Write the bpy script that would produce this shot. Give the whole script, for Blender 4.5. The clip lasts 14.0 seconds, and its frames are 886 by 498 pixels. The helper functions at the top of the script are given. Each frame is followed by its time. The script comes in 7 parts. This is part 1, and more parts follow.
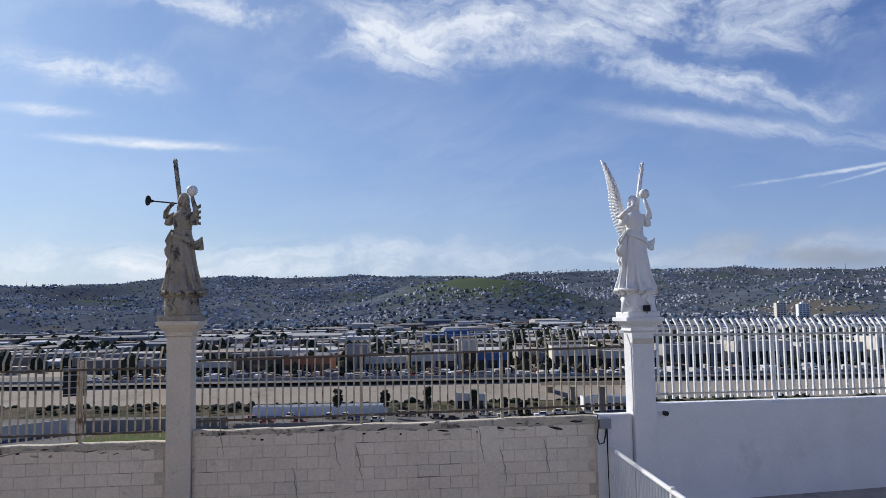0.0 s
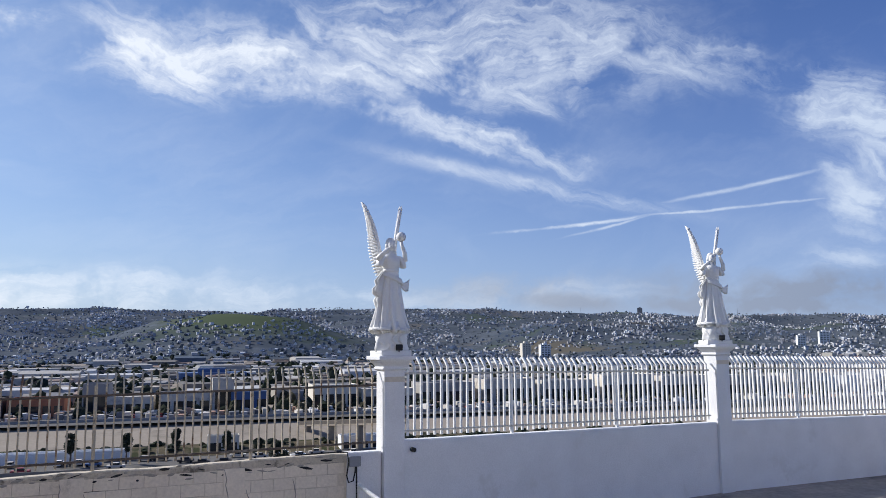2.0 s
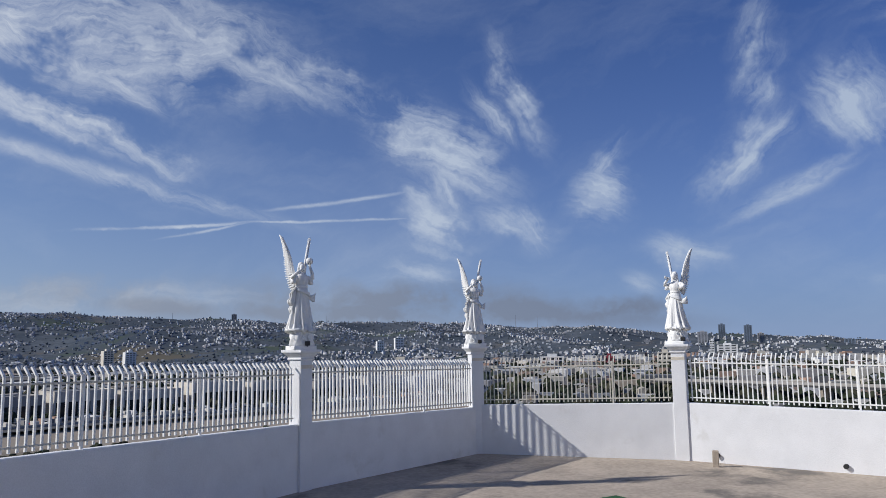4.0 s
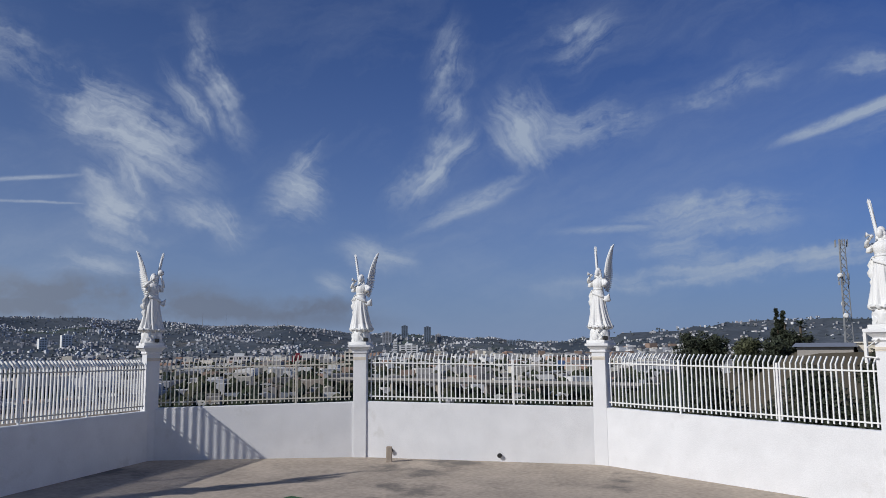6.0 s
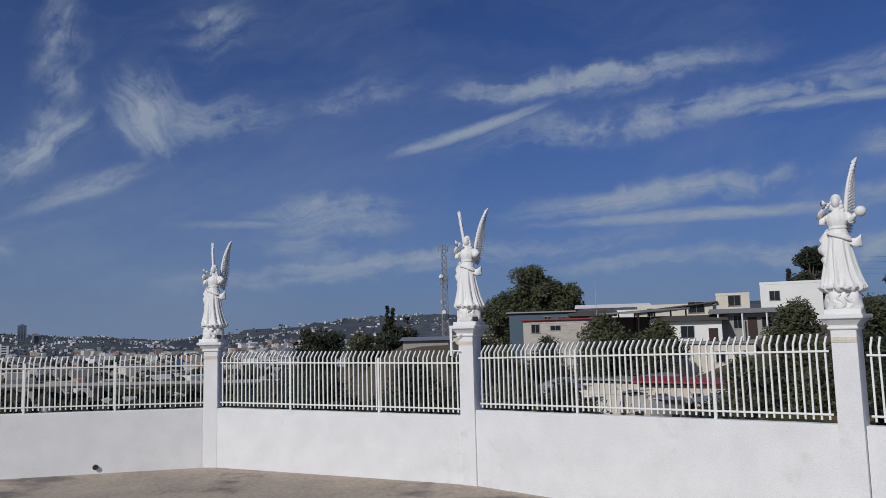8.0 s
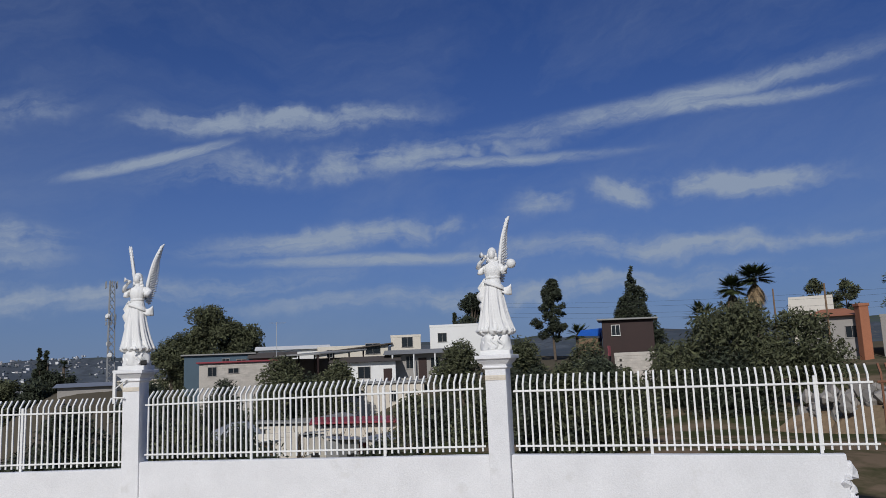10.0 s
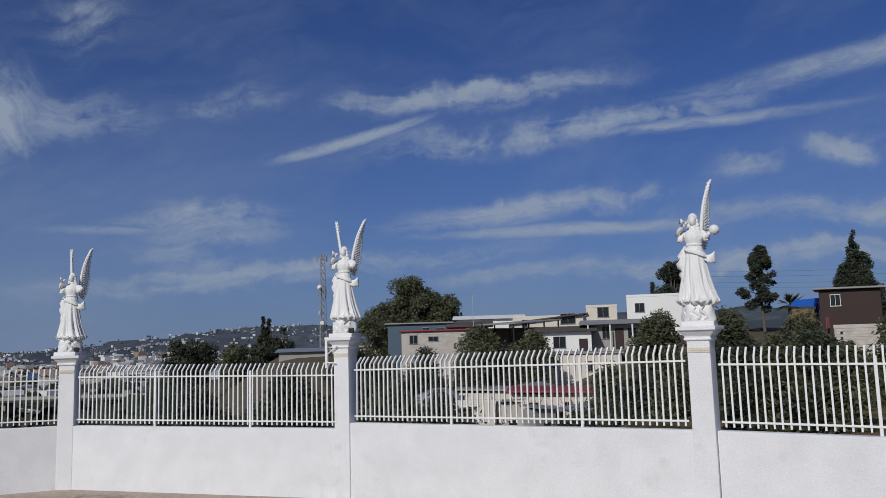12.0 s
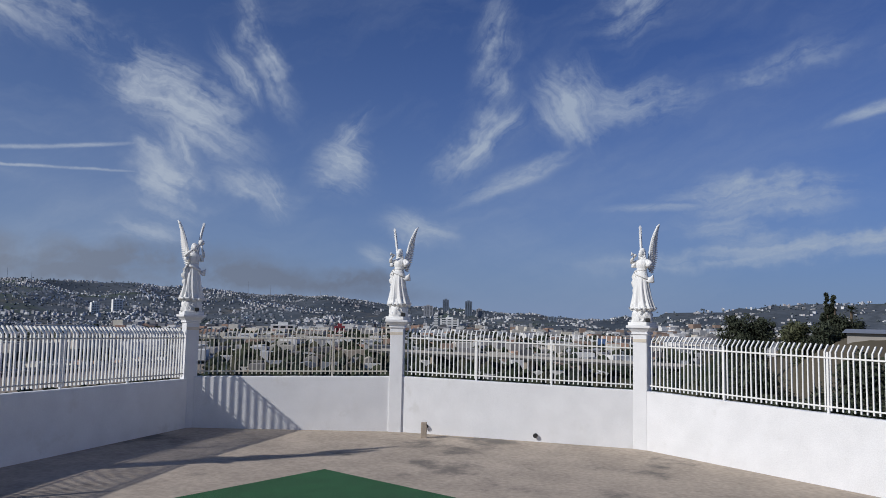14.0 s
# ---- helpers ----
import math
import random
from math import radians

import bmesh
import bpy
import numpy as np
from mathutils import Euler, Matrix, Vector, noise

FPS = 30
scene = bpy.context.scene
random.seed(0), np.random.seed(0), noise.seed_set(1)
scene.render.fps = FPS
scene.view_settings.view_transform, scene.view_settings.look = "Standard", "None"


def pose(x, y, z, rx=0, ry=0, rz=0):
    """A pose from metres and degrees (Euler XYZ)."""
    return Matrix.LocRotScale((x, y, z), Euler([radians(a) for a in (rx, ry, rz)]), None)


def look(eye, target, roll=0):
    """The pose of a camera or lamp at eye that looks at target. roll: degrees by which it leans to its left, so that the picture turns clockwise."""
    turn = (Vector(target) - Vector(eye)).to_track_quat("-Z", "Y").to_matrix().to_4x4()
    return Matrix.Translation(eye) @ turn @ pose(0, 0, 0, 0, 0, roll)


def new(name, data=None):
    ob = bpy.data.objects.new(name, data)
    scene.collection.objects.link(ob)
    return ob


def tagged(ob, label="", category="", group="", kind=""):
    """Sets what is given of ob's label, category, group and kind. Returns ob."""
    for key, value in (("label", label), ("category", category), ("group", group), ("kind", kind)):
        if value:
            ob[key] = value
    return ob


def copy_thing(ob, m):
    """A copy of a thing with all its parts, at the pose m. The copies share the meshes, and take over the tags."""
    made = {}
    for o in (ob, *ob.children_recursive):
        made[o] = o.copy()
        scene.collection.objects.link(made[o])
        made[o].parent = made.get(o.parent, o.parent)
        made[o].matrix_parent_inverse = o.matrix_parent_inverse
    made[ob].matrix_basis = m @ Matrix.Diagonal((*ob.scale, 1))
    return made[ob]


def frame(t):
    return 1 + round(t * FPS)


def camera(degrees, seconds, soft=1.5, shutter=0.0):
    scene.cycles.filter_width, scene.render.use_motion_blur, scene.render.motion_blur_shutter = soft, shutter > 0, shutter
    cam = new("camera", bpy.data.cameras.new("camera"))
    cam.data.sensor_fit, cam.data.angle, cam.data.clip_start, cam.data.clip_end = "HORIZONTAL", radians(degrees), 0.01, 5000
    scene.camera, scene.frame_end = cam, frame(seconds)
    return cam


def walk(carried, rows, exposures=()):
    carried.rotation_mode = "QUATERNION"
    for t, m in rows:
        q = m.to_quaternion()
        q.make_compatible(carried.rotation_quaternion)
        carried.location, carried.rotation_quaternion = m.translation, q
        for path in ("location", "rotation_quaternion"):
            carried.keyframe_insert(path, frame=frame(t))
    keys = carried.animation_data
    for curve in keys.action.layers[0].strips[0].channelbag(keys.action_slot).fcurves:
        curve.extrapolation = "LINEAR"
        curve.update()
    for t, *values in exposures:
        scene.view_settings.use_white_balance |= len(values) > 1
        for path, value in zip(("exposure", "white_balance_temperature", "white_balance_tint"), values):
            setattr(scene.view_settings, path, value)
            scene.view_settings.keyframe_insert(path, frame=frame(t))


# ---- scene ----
cam = camera(60.10, 14.0, 0.8)
PATH = [
    (0, pose(-0.000, 0.000, 3.100, 94.60, 0.96, 0.00)),
    (0.5, pose(0.020, -0.003, 3.096, 95.11, 1.06, -1.44)),
    (1, pose(0.039, -0.029, 3.102, 95.92, 0.95, -6.15)),
    (1.5, pose(0.046, -0.082, 3.108, 96.96, 0.44, -11.42)),
    (2, pose(0.081, -0.109, 3.105, 97.20, 0.36, -17.60)),
    (2.5, pose(0.100, -0.113, 3.109, 98.39, -0.05, -25.83)),
    (3, pose(0.098, -0.125, 3.114, 98.98, 0.86, -34.85)),
    (3.5, pose(0.091, -0.163, 3.092, 97.94, 0.69, -41.37)),
    (4, pose(0.117, -0.200, 3.091, 97.36, 0.90, -47.17)),
    (4.2, pose(0.124, -0.205, 3.088, 97.09, 1.58, -49.90)),
    (4.9, pose(0.176, -0.216, 3.096, 96.88, 1.49, -58.11)),
    (5.6, pose(0.229, -0.227, 3.103, 96.97, 0.84, -65.73)),
    (6.3, pose(0.281, -0.238, 3.110, 97.19, 0.39, -72.82)),
    (6.5, pose(0.298, -0.246, 3.114, 97.32, 0.35, -74.78)),
    (7, pose(0.332, -0.300, 3.117, 96.62, 0.47, -82.76)),
    (7.5, pose(0.353, -0.371, 3.128, 95.67, 0.26, -89.88)),
    (8, pose(0.384, -0.422, 3.144, 96.29, 1.46, -97.44)),
    (8.5, pose(0.376, -0.442, 3.154, 98.05, 1.69, -104.80)),
    (9, pose(0.346, -0.443, 3.163, 98.90, 1.94, -109.93)),
    (9.2, pose(0.347, -0.439, 3.155, 98.88, 2.00, -111.70)),
    (9.9, pose(0.349, -0.456, 3.154, 98.65, 2.29, -119.61)),
    (10.6, pose(0.350, -0.474, 3.153, 98.20, 2.65, -125.40)),
    (11.3, pose(0.351, -0.491, 3.152, 97.76, 2.61, -120.77)),
    (11.5, pose(0.370, -0.489, 3.146, 97.50, 2.32, -117.17)),
    (12, pose(0.403, -0.483, 3.157, 96.85, 1.64, -106.43)),
    (12.5, pose(0.426, -0.446, 3.138, 95.03, 0.59, -95.89)),
    (13, pose(0.456, -0.365, 3.143, 94.49, 0.28, -86.40)),
    (13.5, pose(0.511, -0.288, 3.161, 95.23, -0.84, -75.55)),
    (14, pose(0.568, -0.198, 3.175, 95.10, -1.12, -66.90)),
]
EXPOSURES = [(0.0, 0.06), (2.0, 0.20), (3.0, 0.05), (4.0, -0.26), (6.5, -0.66), (8.0, -0.90), (9.0, -0.86), (11.5, -0.82), (12.5, -0.95), (13.0, -0.88), (14.0, -0.55)]
walk(cam, PATH, EXPOSURES)

# ---- light: low winter sun from beyond the block wall, clear sky with cirrus ----
SUN_YAW, SUN_EL = 48.0, 32.5
sun_way = Vector((-math.sin(radians(SUN_YAW)) * math.cos(radians(SUN_EL)),
                  math.cos(radians(SUN_YAW)) * math.cos(radians(SUN_EL)), math.sin(radians(SUN_EL))))
sun_data = bpy.data.lights.new("sun", "SUN")
sun_data.energy, sun_data.angle, sun_data.color = 4.7, radians(0.8), (1.0, 0.965, 0.925)
sun = new("sun", sun_data)
sun.matrix_world = look(sun_way * 60, (0, 0, 0))

world = bpy.data.worlds.new("sky")
scene.world = world
world.use_nodes = True
wt = world.node_tree
wt.nodes.clear()
w_out = wt.nodes.new("ShaderNodeOutputWorld")
w_bg = wt.nodes.new("ShaderNodeBackground")
w_sky = wt.nodes.new("ShaderNodeTexSky")
w_sky.sky_type, w_sky.sun_disc = "NISHITA", False
w_sky.sun_elevation, w_sky.sun_rotation = radians(SUN_EL), radians(-SUN_YAW)
w_sky.altitude, w_sky.air_density, w_sky.dust_density, w_sky.ozone_density = 60, 1.0, 0.7, 3.0
w_bg.inputs["Strength"].default_value = 0.098


def sky_node(kind, **inputs):
    nd = wt.nodes.new(kind)
    for k, v in inputs.items():
        nd.inputs[k].default_value = v
    return nd


def sky_math(op, a, b=None, c=None):
    nd = wt.nodes.new("ShaderNodeMath")
    nd.operation = op
    for i, v in enumerate((a, b, c)):
        if v is None:
            continue
        if isinstance(v, (int, float)):
            nd.inputs[i].default_value = v
        else:
            wt.links.new(v, nd.inputs[i])
    return nd.outputs[0]


# bearing and height over the horizon, in degrees
w_tc = sky_node("ShaderNodeTexCoord")
w_xyz = sky_node("ShaderNodeSeparateXYZ")
wt.links.new(w_tc.outputs["Generated"], w_xyz.inputs[0])
bearing = sky_math("MULTIPLY", sky_math("ARCTAN2", w_xyz.outputs[0], w_xyz.outputs[1]), 57.2958)
height = sky_math("MULTIPLY", sky_math("ARCSINE", w_xyz.outputs[2]), 57.2958)
w_uv = sky_node("ShaderNodeCombineXYZ")
wt.links.new(bearing, w_uv.inputs[0])
wt.links.new(height, w_uv.inputs[1])


def sky_noise(source, scale, detail, rough, stretch=(1, 1, 1), turn=0.0, distort=0.0):
    mp = sky_node("ShaderNodeMapping")
    mp.vector_type = "TEXTURE"
    mp.inputs["Scale"].default_value = [1 / q for q in stretch]
    mp.inputs["Rotation"].default_value = (0, 0, radians(turn))
    wt.links.new(source, mp.inputs["Vector"])
    nz = sky_node("ShaderNodeTexNoise", Scale=scale, Detail=detail, Roughness=rough, Distortion=distort)
    wt.links.new(mp.outputs[0], nz.inputs["Vector"])
    return nz


# the wind bends the edges of every cloud
bend_noise = sky_noise(w_uv.outputs[0], 0.16, 5, 0.6)
bend_mid = sky_node("ShaderNodeVectorMath")
bend_mid.operation = "SUBTRACT"
bend_mid.inputs[1].default_value = (0.5, 0.5, 0.5)
wt.links.new(bend_noise.outputs["Color"], bend_mid.inputs[0])
bend_scale = sky_node("ShaderNodeVectorMath")
bend_scale.operation = "SCALE"
bend_scale.inputs["Scale"].default_value = 4.0
wt.links.new(bend_mid.outputs[0], bend_scale.inputs[0])
bent = sky_node("ShaderNodeVectorMath")
bent.operation = "ADD"
wt.links.new(w_uv.outputs[0], bent.inputs[0])
wt.links.new(bend_scale.outputs[0], bent.inputs[1])
slight = sky_node("ShaderNodeVectorMath")
slight.operation = "MULTIPLY_ADD"
slight.inputs[1].default_value = (0.22, 0.16, 0)
wt.links.new(bend_scale.outputs[0], slight.inputs[0])
wt.links.new(w_uv.outputs[0], slight.inputs[2])
covers = {}
TILTS = (-55, -22, 4, 22, 55)


def cover(kind, u, v, long, wide, tilt, dense):
    mp = sky_node("ShaderNodeMapping")
    mp.vector_type = "TEXTURE"
    mp.inputs["Location"].default_value = (u, v, 0)
    mp.inputs["Rotation"].default_value = (0, 0, radians(tilt))
    mp.inputs["Scale"].default_value = (long * 1.65 + 0.5, max(wide, 0.16) * (2.2 if wide > 0.5 else 1.6 if wide > 0.3 else 1.05), 1)
    wt.links.new((bent if wide > 0.6 else slight).outputs[0], mp.inputs["Vector"])
    ln = sky_node("ShaderNodeVectorMath")
    ln.operation = "LENGTH"
    wt.links.new(mp.outputs[0], ln.inputs[0])
    rg = sky_node("ShaderNodeMapRange")
    rg.interpolation_type = "SMOOTHSTEP"
    rg.inputs["From Min"].default_value, rg.inputs["From Max"].default_value = 1.0, 0.0
    rg.inputs["To Max"].default_value = dense * 1.25
    wt.links.new(ln.outputs["Value"], rg.inputs["Value"])
    if kind == "high":
        kind = min(TILTS, key=lambda q: abs(q - tilt))
    covers[kind] = rg.outputs[0] if kind not in covers else sky_math("MAXIMUM", covers[kind], rg.outputs[0])


def cloud(u, v, long, wide, tilt, dense):
    """A streak of cirrus: bearing and height of its middle, half length, half width, tilt (degrees), and how thick it is."""
    cover("high", u, v, long, wide, tilt, dense)


def bank(u, v, long, wide, tilt, dense):
    """A grey bank of low cloud near the horizon."""
    cover("low", u, v, long, wide, tilt, dense)


cloud(-15.5, 21.6, 6.2, 0.63, 1, 0.70)
cloud(1.9, 20.5, 10.3, 1.69, 2, 0.75)
cloud(-3.3, 20.3, 4.6, 1.69, -20, 0.80)
cloud(-25.3, 16.7, 5.1, 0.85, -3, 0.60)
cloud(-27.8, 13.7, 2.5, 0.42, -0, 0.50)
cloud(-21.7, 12.0, 6.6, 0.38, -0, 0.55)
cloud(7.1, 21.0, 5.2, 1.06, -14, 0.60)
cloud(15.8, 20.7, 10.2, 1.35, -19, 0.75)
cloud(21.0, 21.7, 14.1, 3.17, -6, 0.68)
cloud(30.4, 21.9, 8.2, 1.90, -20, 0.60)
cloud(38.0, 19.8, 5.1, 1.06, -19, 0.50)
cloud(9.8, 19.9, 6.3, 1.27, -14, 0.65)
cloud(19.9, 15.7, 9.3, 0.93, -15, 0.72)
cloud(20.7, 15.0, 4.8, 0.85, -12, 0.70)
cloud(24.3, 18.1, 2.6, 0.59, -25, 0.60)
cloud(24.1, 11.9, 11.0, 0.51, -13, 0.50)
cloud(27.6, 8.8, 5.1, 0.21, 5, 0.75)
cloud(38.6, 9.5, 6.0, 0.17, 2, 0.70)
cloud(40.0, 11.0, 5.2, 0.25, 8, 0.55)
cloud(30.3, 8.7, 2.8, 0.17, 12, 0.50)
cloud(47.4, 14.8, 5.4, 1.78, -31, 0.85)
cloud(51.2, 17.1, 2.5, 0.76, -52, 0.55)
cloud(47.0, 12.0, 2.5, 0.76, -45, 0.55)
cloud(46.8, 9.3, 3.1, 1.52, -35, 0.70)
cloud(53.3, 18.7, 3.6, 0.93, -67, 0.60)
cloud(53.0, 9.1, 2.7, 0.93, -12, 0.55)
cloud(54.3, 9.0, 1.4, 1.10, -65, 0.70)
cloud(59.5, 13.4, 2.4, 0.76, 56, 0.55)
cloud(59.5, 10.8, 1.9, 1.52, -23, 0.72)
cloud(45.5, 5.9, 2.3, 0.63, -15, 0.45)
cloud(63.8, 7.2, 1.4, 0.59, -9, 0.45)
cloud(33.6, 19.8, 6.9, 0.51, -17, 0.45)
cloud(69.3, 13.3, 3.3, 1.27, 45, 0.80)
cloud(68.2, 12.7, 1.8, 1.10, 45, 0.60)
cloud(72.1, 10.4, 4.1, 0.59, 24, 0.60)
cloud(76.2, 15.8, 2.8, 1.78, -41, 0.85)
cloud(80.7, 15.6, 4.9, 1.01, -0, 0.60)
cloud(80.6, 21.8, 2.8, 1.27, 16, 0.45)
cloud(65.1, 6.6, 2.4, 0.85, -14, 0.60)
cloud(61.8, 4.4, 1.1, 0.59, -20, 0.45)
cloud(89.1, 8.6, 5.1, 1.06, -3, 0.62)
cloud(89.8, 8.7, 5.5, 1.01, -0, 0.65)
cloud(83.5, 8.2, 4.3, 0.34, 1, 0.45)
cloud(88.1, 6.3, 3.8, 0.85, -6, 0.50)
cloud(109.1, 9.1, 5.2, 0.60, 2, 0.78)
cloud(100.0, 15.0, 5.2, 0.44, 15, 1.00)
cloud(109.2, 18.1, 9.8, 0.73, 3, 0.88)
cloud(115.6, 15.5, 14.8, 0.87, 5, 0.81)
cloud(124.2, 14.9, 10.0, 0.47, -0, 0.78)
cloud(138.2, 17.9, 13.9, 0.60, 5, 0.78)
cloud(143.0, 17.3, 7.5, 0.47, -1, 0.78)
cloud(129.0, 12.0, 2.2, 0.80, 7, 0.78)
cloud(134.5, 12.1, 2.3, 0.68, -9, 0.78)
cloud(143.0, 11.9, 6.6, 0.80, -4, 0.94)
cloud(91.1, 8.3, 4.0, 1.27, -1, 0.50)
cloud(112.8, 9.6, 10.2, 0.73, 4, 0.91)
cloud(117.3, 7.9, 11.7, 0.47, 0, 0.85)
cloud(137.3, 7.8, 13.5, 0.68, -3, 0.85)
cloud(-12.0, 3.6, 22.0, 1.30, 0, 0.60)
cloud(20.0, 3.6, 14.0, 0.80, 0, 0.50)
cloud(97.0, 5.4, 16.4, 0.63, 5, 0.78)
cloud(126.0, 5.0, 20.2, 0.63, 1, 0.78)
cloud(70.6, 19.5, 3.6, 1.20, 78, 0.50)
cloud(91.2, 17.4, 3.4, 0.70, 17, 0.50)
bank(40.0, 2.6, 8.0, 0.70, -2, 0.80)
bank(51.5, 2.7, 9.2, 0.78, -4, 0.77)
bank(60.2, 2.5, 3.9, 0.63, -4, 0.70)
bank(43.7, 3.6, 10.8, 1.08, -3, 0.70)
bank(22.1, 4.0, 6.2, 0.62, -1, 0.49)
bank(27.3, 3.1, 4.0, 0.54, -5, 0.63)
bank(58.3, 2.1, 6.5, 0.57, -4, 0.56)
# fibres run along each streak of cirrus; a thin veil lies everywhere
puff = sky_noise(bent.outputs[0], 0.28, 8, 0.62, (0.8, 1.3, 1), 15, 0.4)
veil_noise = sky_noise(bent.outputs[0], 0.06, 7, 0.6, (0.6, 1.5, 1), 10, 0.5)
thick = None
for tilt in TILTS:
    fibre = sky_noise(bent.outputs[0], 0.36, 9, 0.66, (0.20, 2.1, 1), tilt, 0.2).outputs["Fac"]
    grain = sky_math("MULTIPLY_ADD", fibre, 2.5, sky_math("MULTIPLY_ADD", puff.outputs["Fac"], 0.8, -1.60))
    near_cloud = sky_node("ShaderNodeMapRange")
    near_cloud.interpolation_type = "SMOOTHSTEP"
    near_cloud.inputs["From Min"].default_value, near_cloud.inputs["From Max"].default_value = 0.0, 0.5
    wt.links.new(covers[tilt], near_cloud.inputs["Value"])
    worn = sky_math("MULTIPLY", sky_math("ADD", sky_math("MULTIPLY_ADD", covers[tilt], 0.95, -0.12), grain), near_cloud.outputs[0])
    soft_part = sky_math("MULTIPLY", covers[tilt], sky_math("ADD", grain, 0.62))
    one = sky_math("MAXIMUM", sky_math("MULTIPLY_ADD", worn, 0.46, sky_math("MULTIPLY", soft_part, 0.50)), 0.0)
    thick = one if thick is None else sky_math("MAXIMUM", thick, one)
    if tilt == 22:
        fibre_out = fibre
veil = sky_math("MULTIPLY", sky_math("MAXIMUM", sky_math("SUBTRACT", veil_noise.outputs["Fac"], 0.45), 0.0), 1.3)
thick = sky_math("ADD", thick, sky_math("MULTIPLY", veil, fibre_out))
high_cover = sky_math("MINIMUM", sky_math("MAXIMUM", thick, 0.0), 0.88)
low_cover = sky_math("MINIMUM", sky_math("MULTIPLY", covers["low"], sky_math("MULTIPLY_ADD", puff.outputs["Fac"], 2.4, -0.1)), 0.8)
low_cover = sky_math("MAXIMUM", low_cover, 0.0)


def sky_mix(factor, a, b):
    nd = sky_node("ShaderNodeMix")
    nd.data_type = "RGBA"
    for s, v in (("Factor", factor), ("A", a), ("B", b)):
        if isinstance(v, tuple):
            nd.inputs[s].default_value = (*v, 1)
        elif isinstance(v, float):
            nd.inputs[s].default_value = v
        else:
            wt.links.new(v, nd.inputs[s])
    return nd


# the haze over the valley, brightest under the sun
haze_low = sky_math("POWER", 2.718, sky_math("MULTIPLY", sky_math("MAXIMUM", height, 0.0), -0.100))
toward = sky_node("ShaderNodeVectorMath")
toward.operation = "DOT_PRODUCT"
toward.inputs[1].default_value = sun_way
wt.links.new(w_tc.outputs["Generated"], toward.inputs[0])
glow = sky_math("POWER", sky_math("MULTIPLY_ADD", toward.outputs["Value"], 0.5, 0.5), 2.2)
clear = sky_mix(1.0, w_sky.outputs[0], (1.0, 1.0, 1.0))
clear.blend_type = "MULTIPLY"
clear_tone = sky_mix(glow, (0.225, 0.455, 1.00), (0.56, 0.71, 0.88))
wt.links.new(clear_tone.outputs["Result"], clear.inputs["B"])
hazed = sky_mix(sky_math("MULTIPLY", haze_low, 0.85), clear.outputs["Result"], (3.0, 3.9, 5.6))
haze_tone = sky_mix(glow, (3.0, 4.2, 6.9), (6.0, 6.7, 7.7))
wt.links.new(haze_tone.outputs["Result"], hazed.inputs["B"])
cirrus_tone = sky_mix(glow, (4.8, 5.9, 7.7), (9.5, 9.8, 10.2))
with_high = sky_mix(high_cover, hazed.outputs["Result"], (1.0, 1.0, 1.0))
wt.links.new(cirrus_tone.outputs["Result"], with_high.inputs["B"])
bank_tone = sky_mix(glow, (1.6, 2.0, 3.0), (5.6, 6.1, 7.0))
with_low = sky_mix(low_cover, with_high.outputs["Result"], (1.0, 1.0, 1.0))
wt.links.new(bank_tone.outputs["Result"], with_low.inputs["B"])
wt.links.new(with_low.outputs["Result"], w_bg.inputs["Color"])
wt.links.new(w_bg.outputs[0], w_out.inputs["Surface"])
world.cycles.sampling_method = "MANUAL"
world.cycles.sample_map_resolution = 512

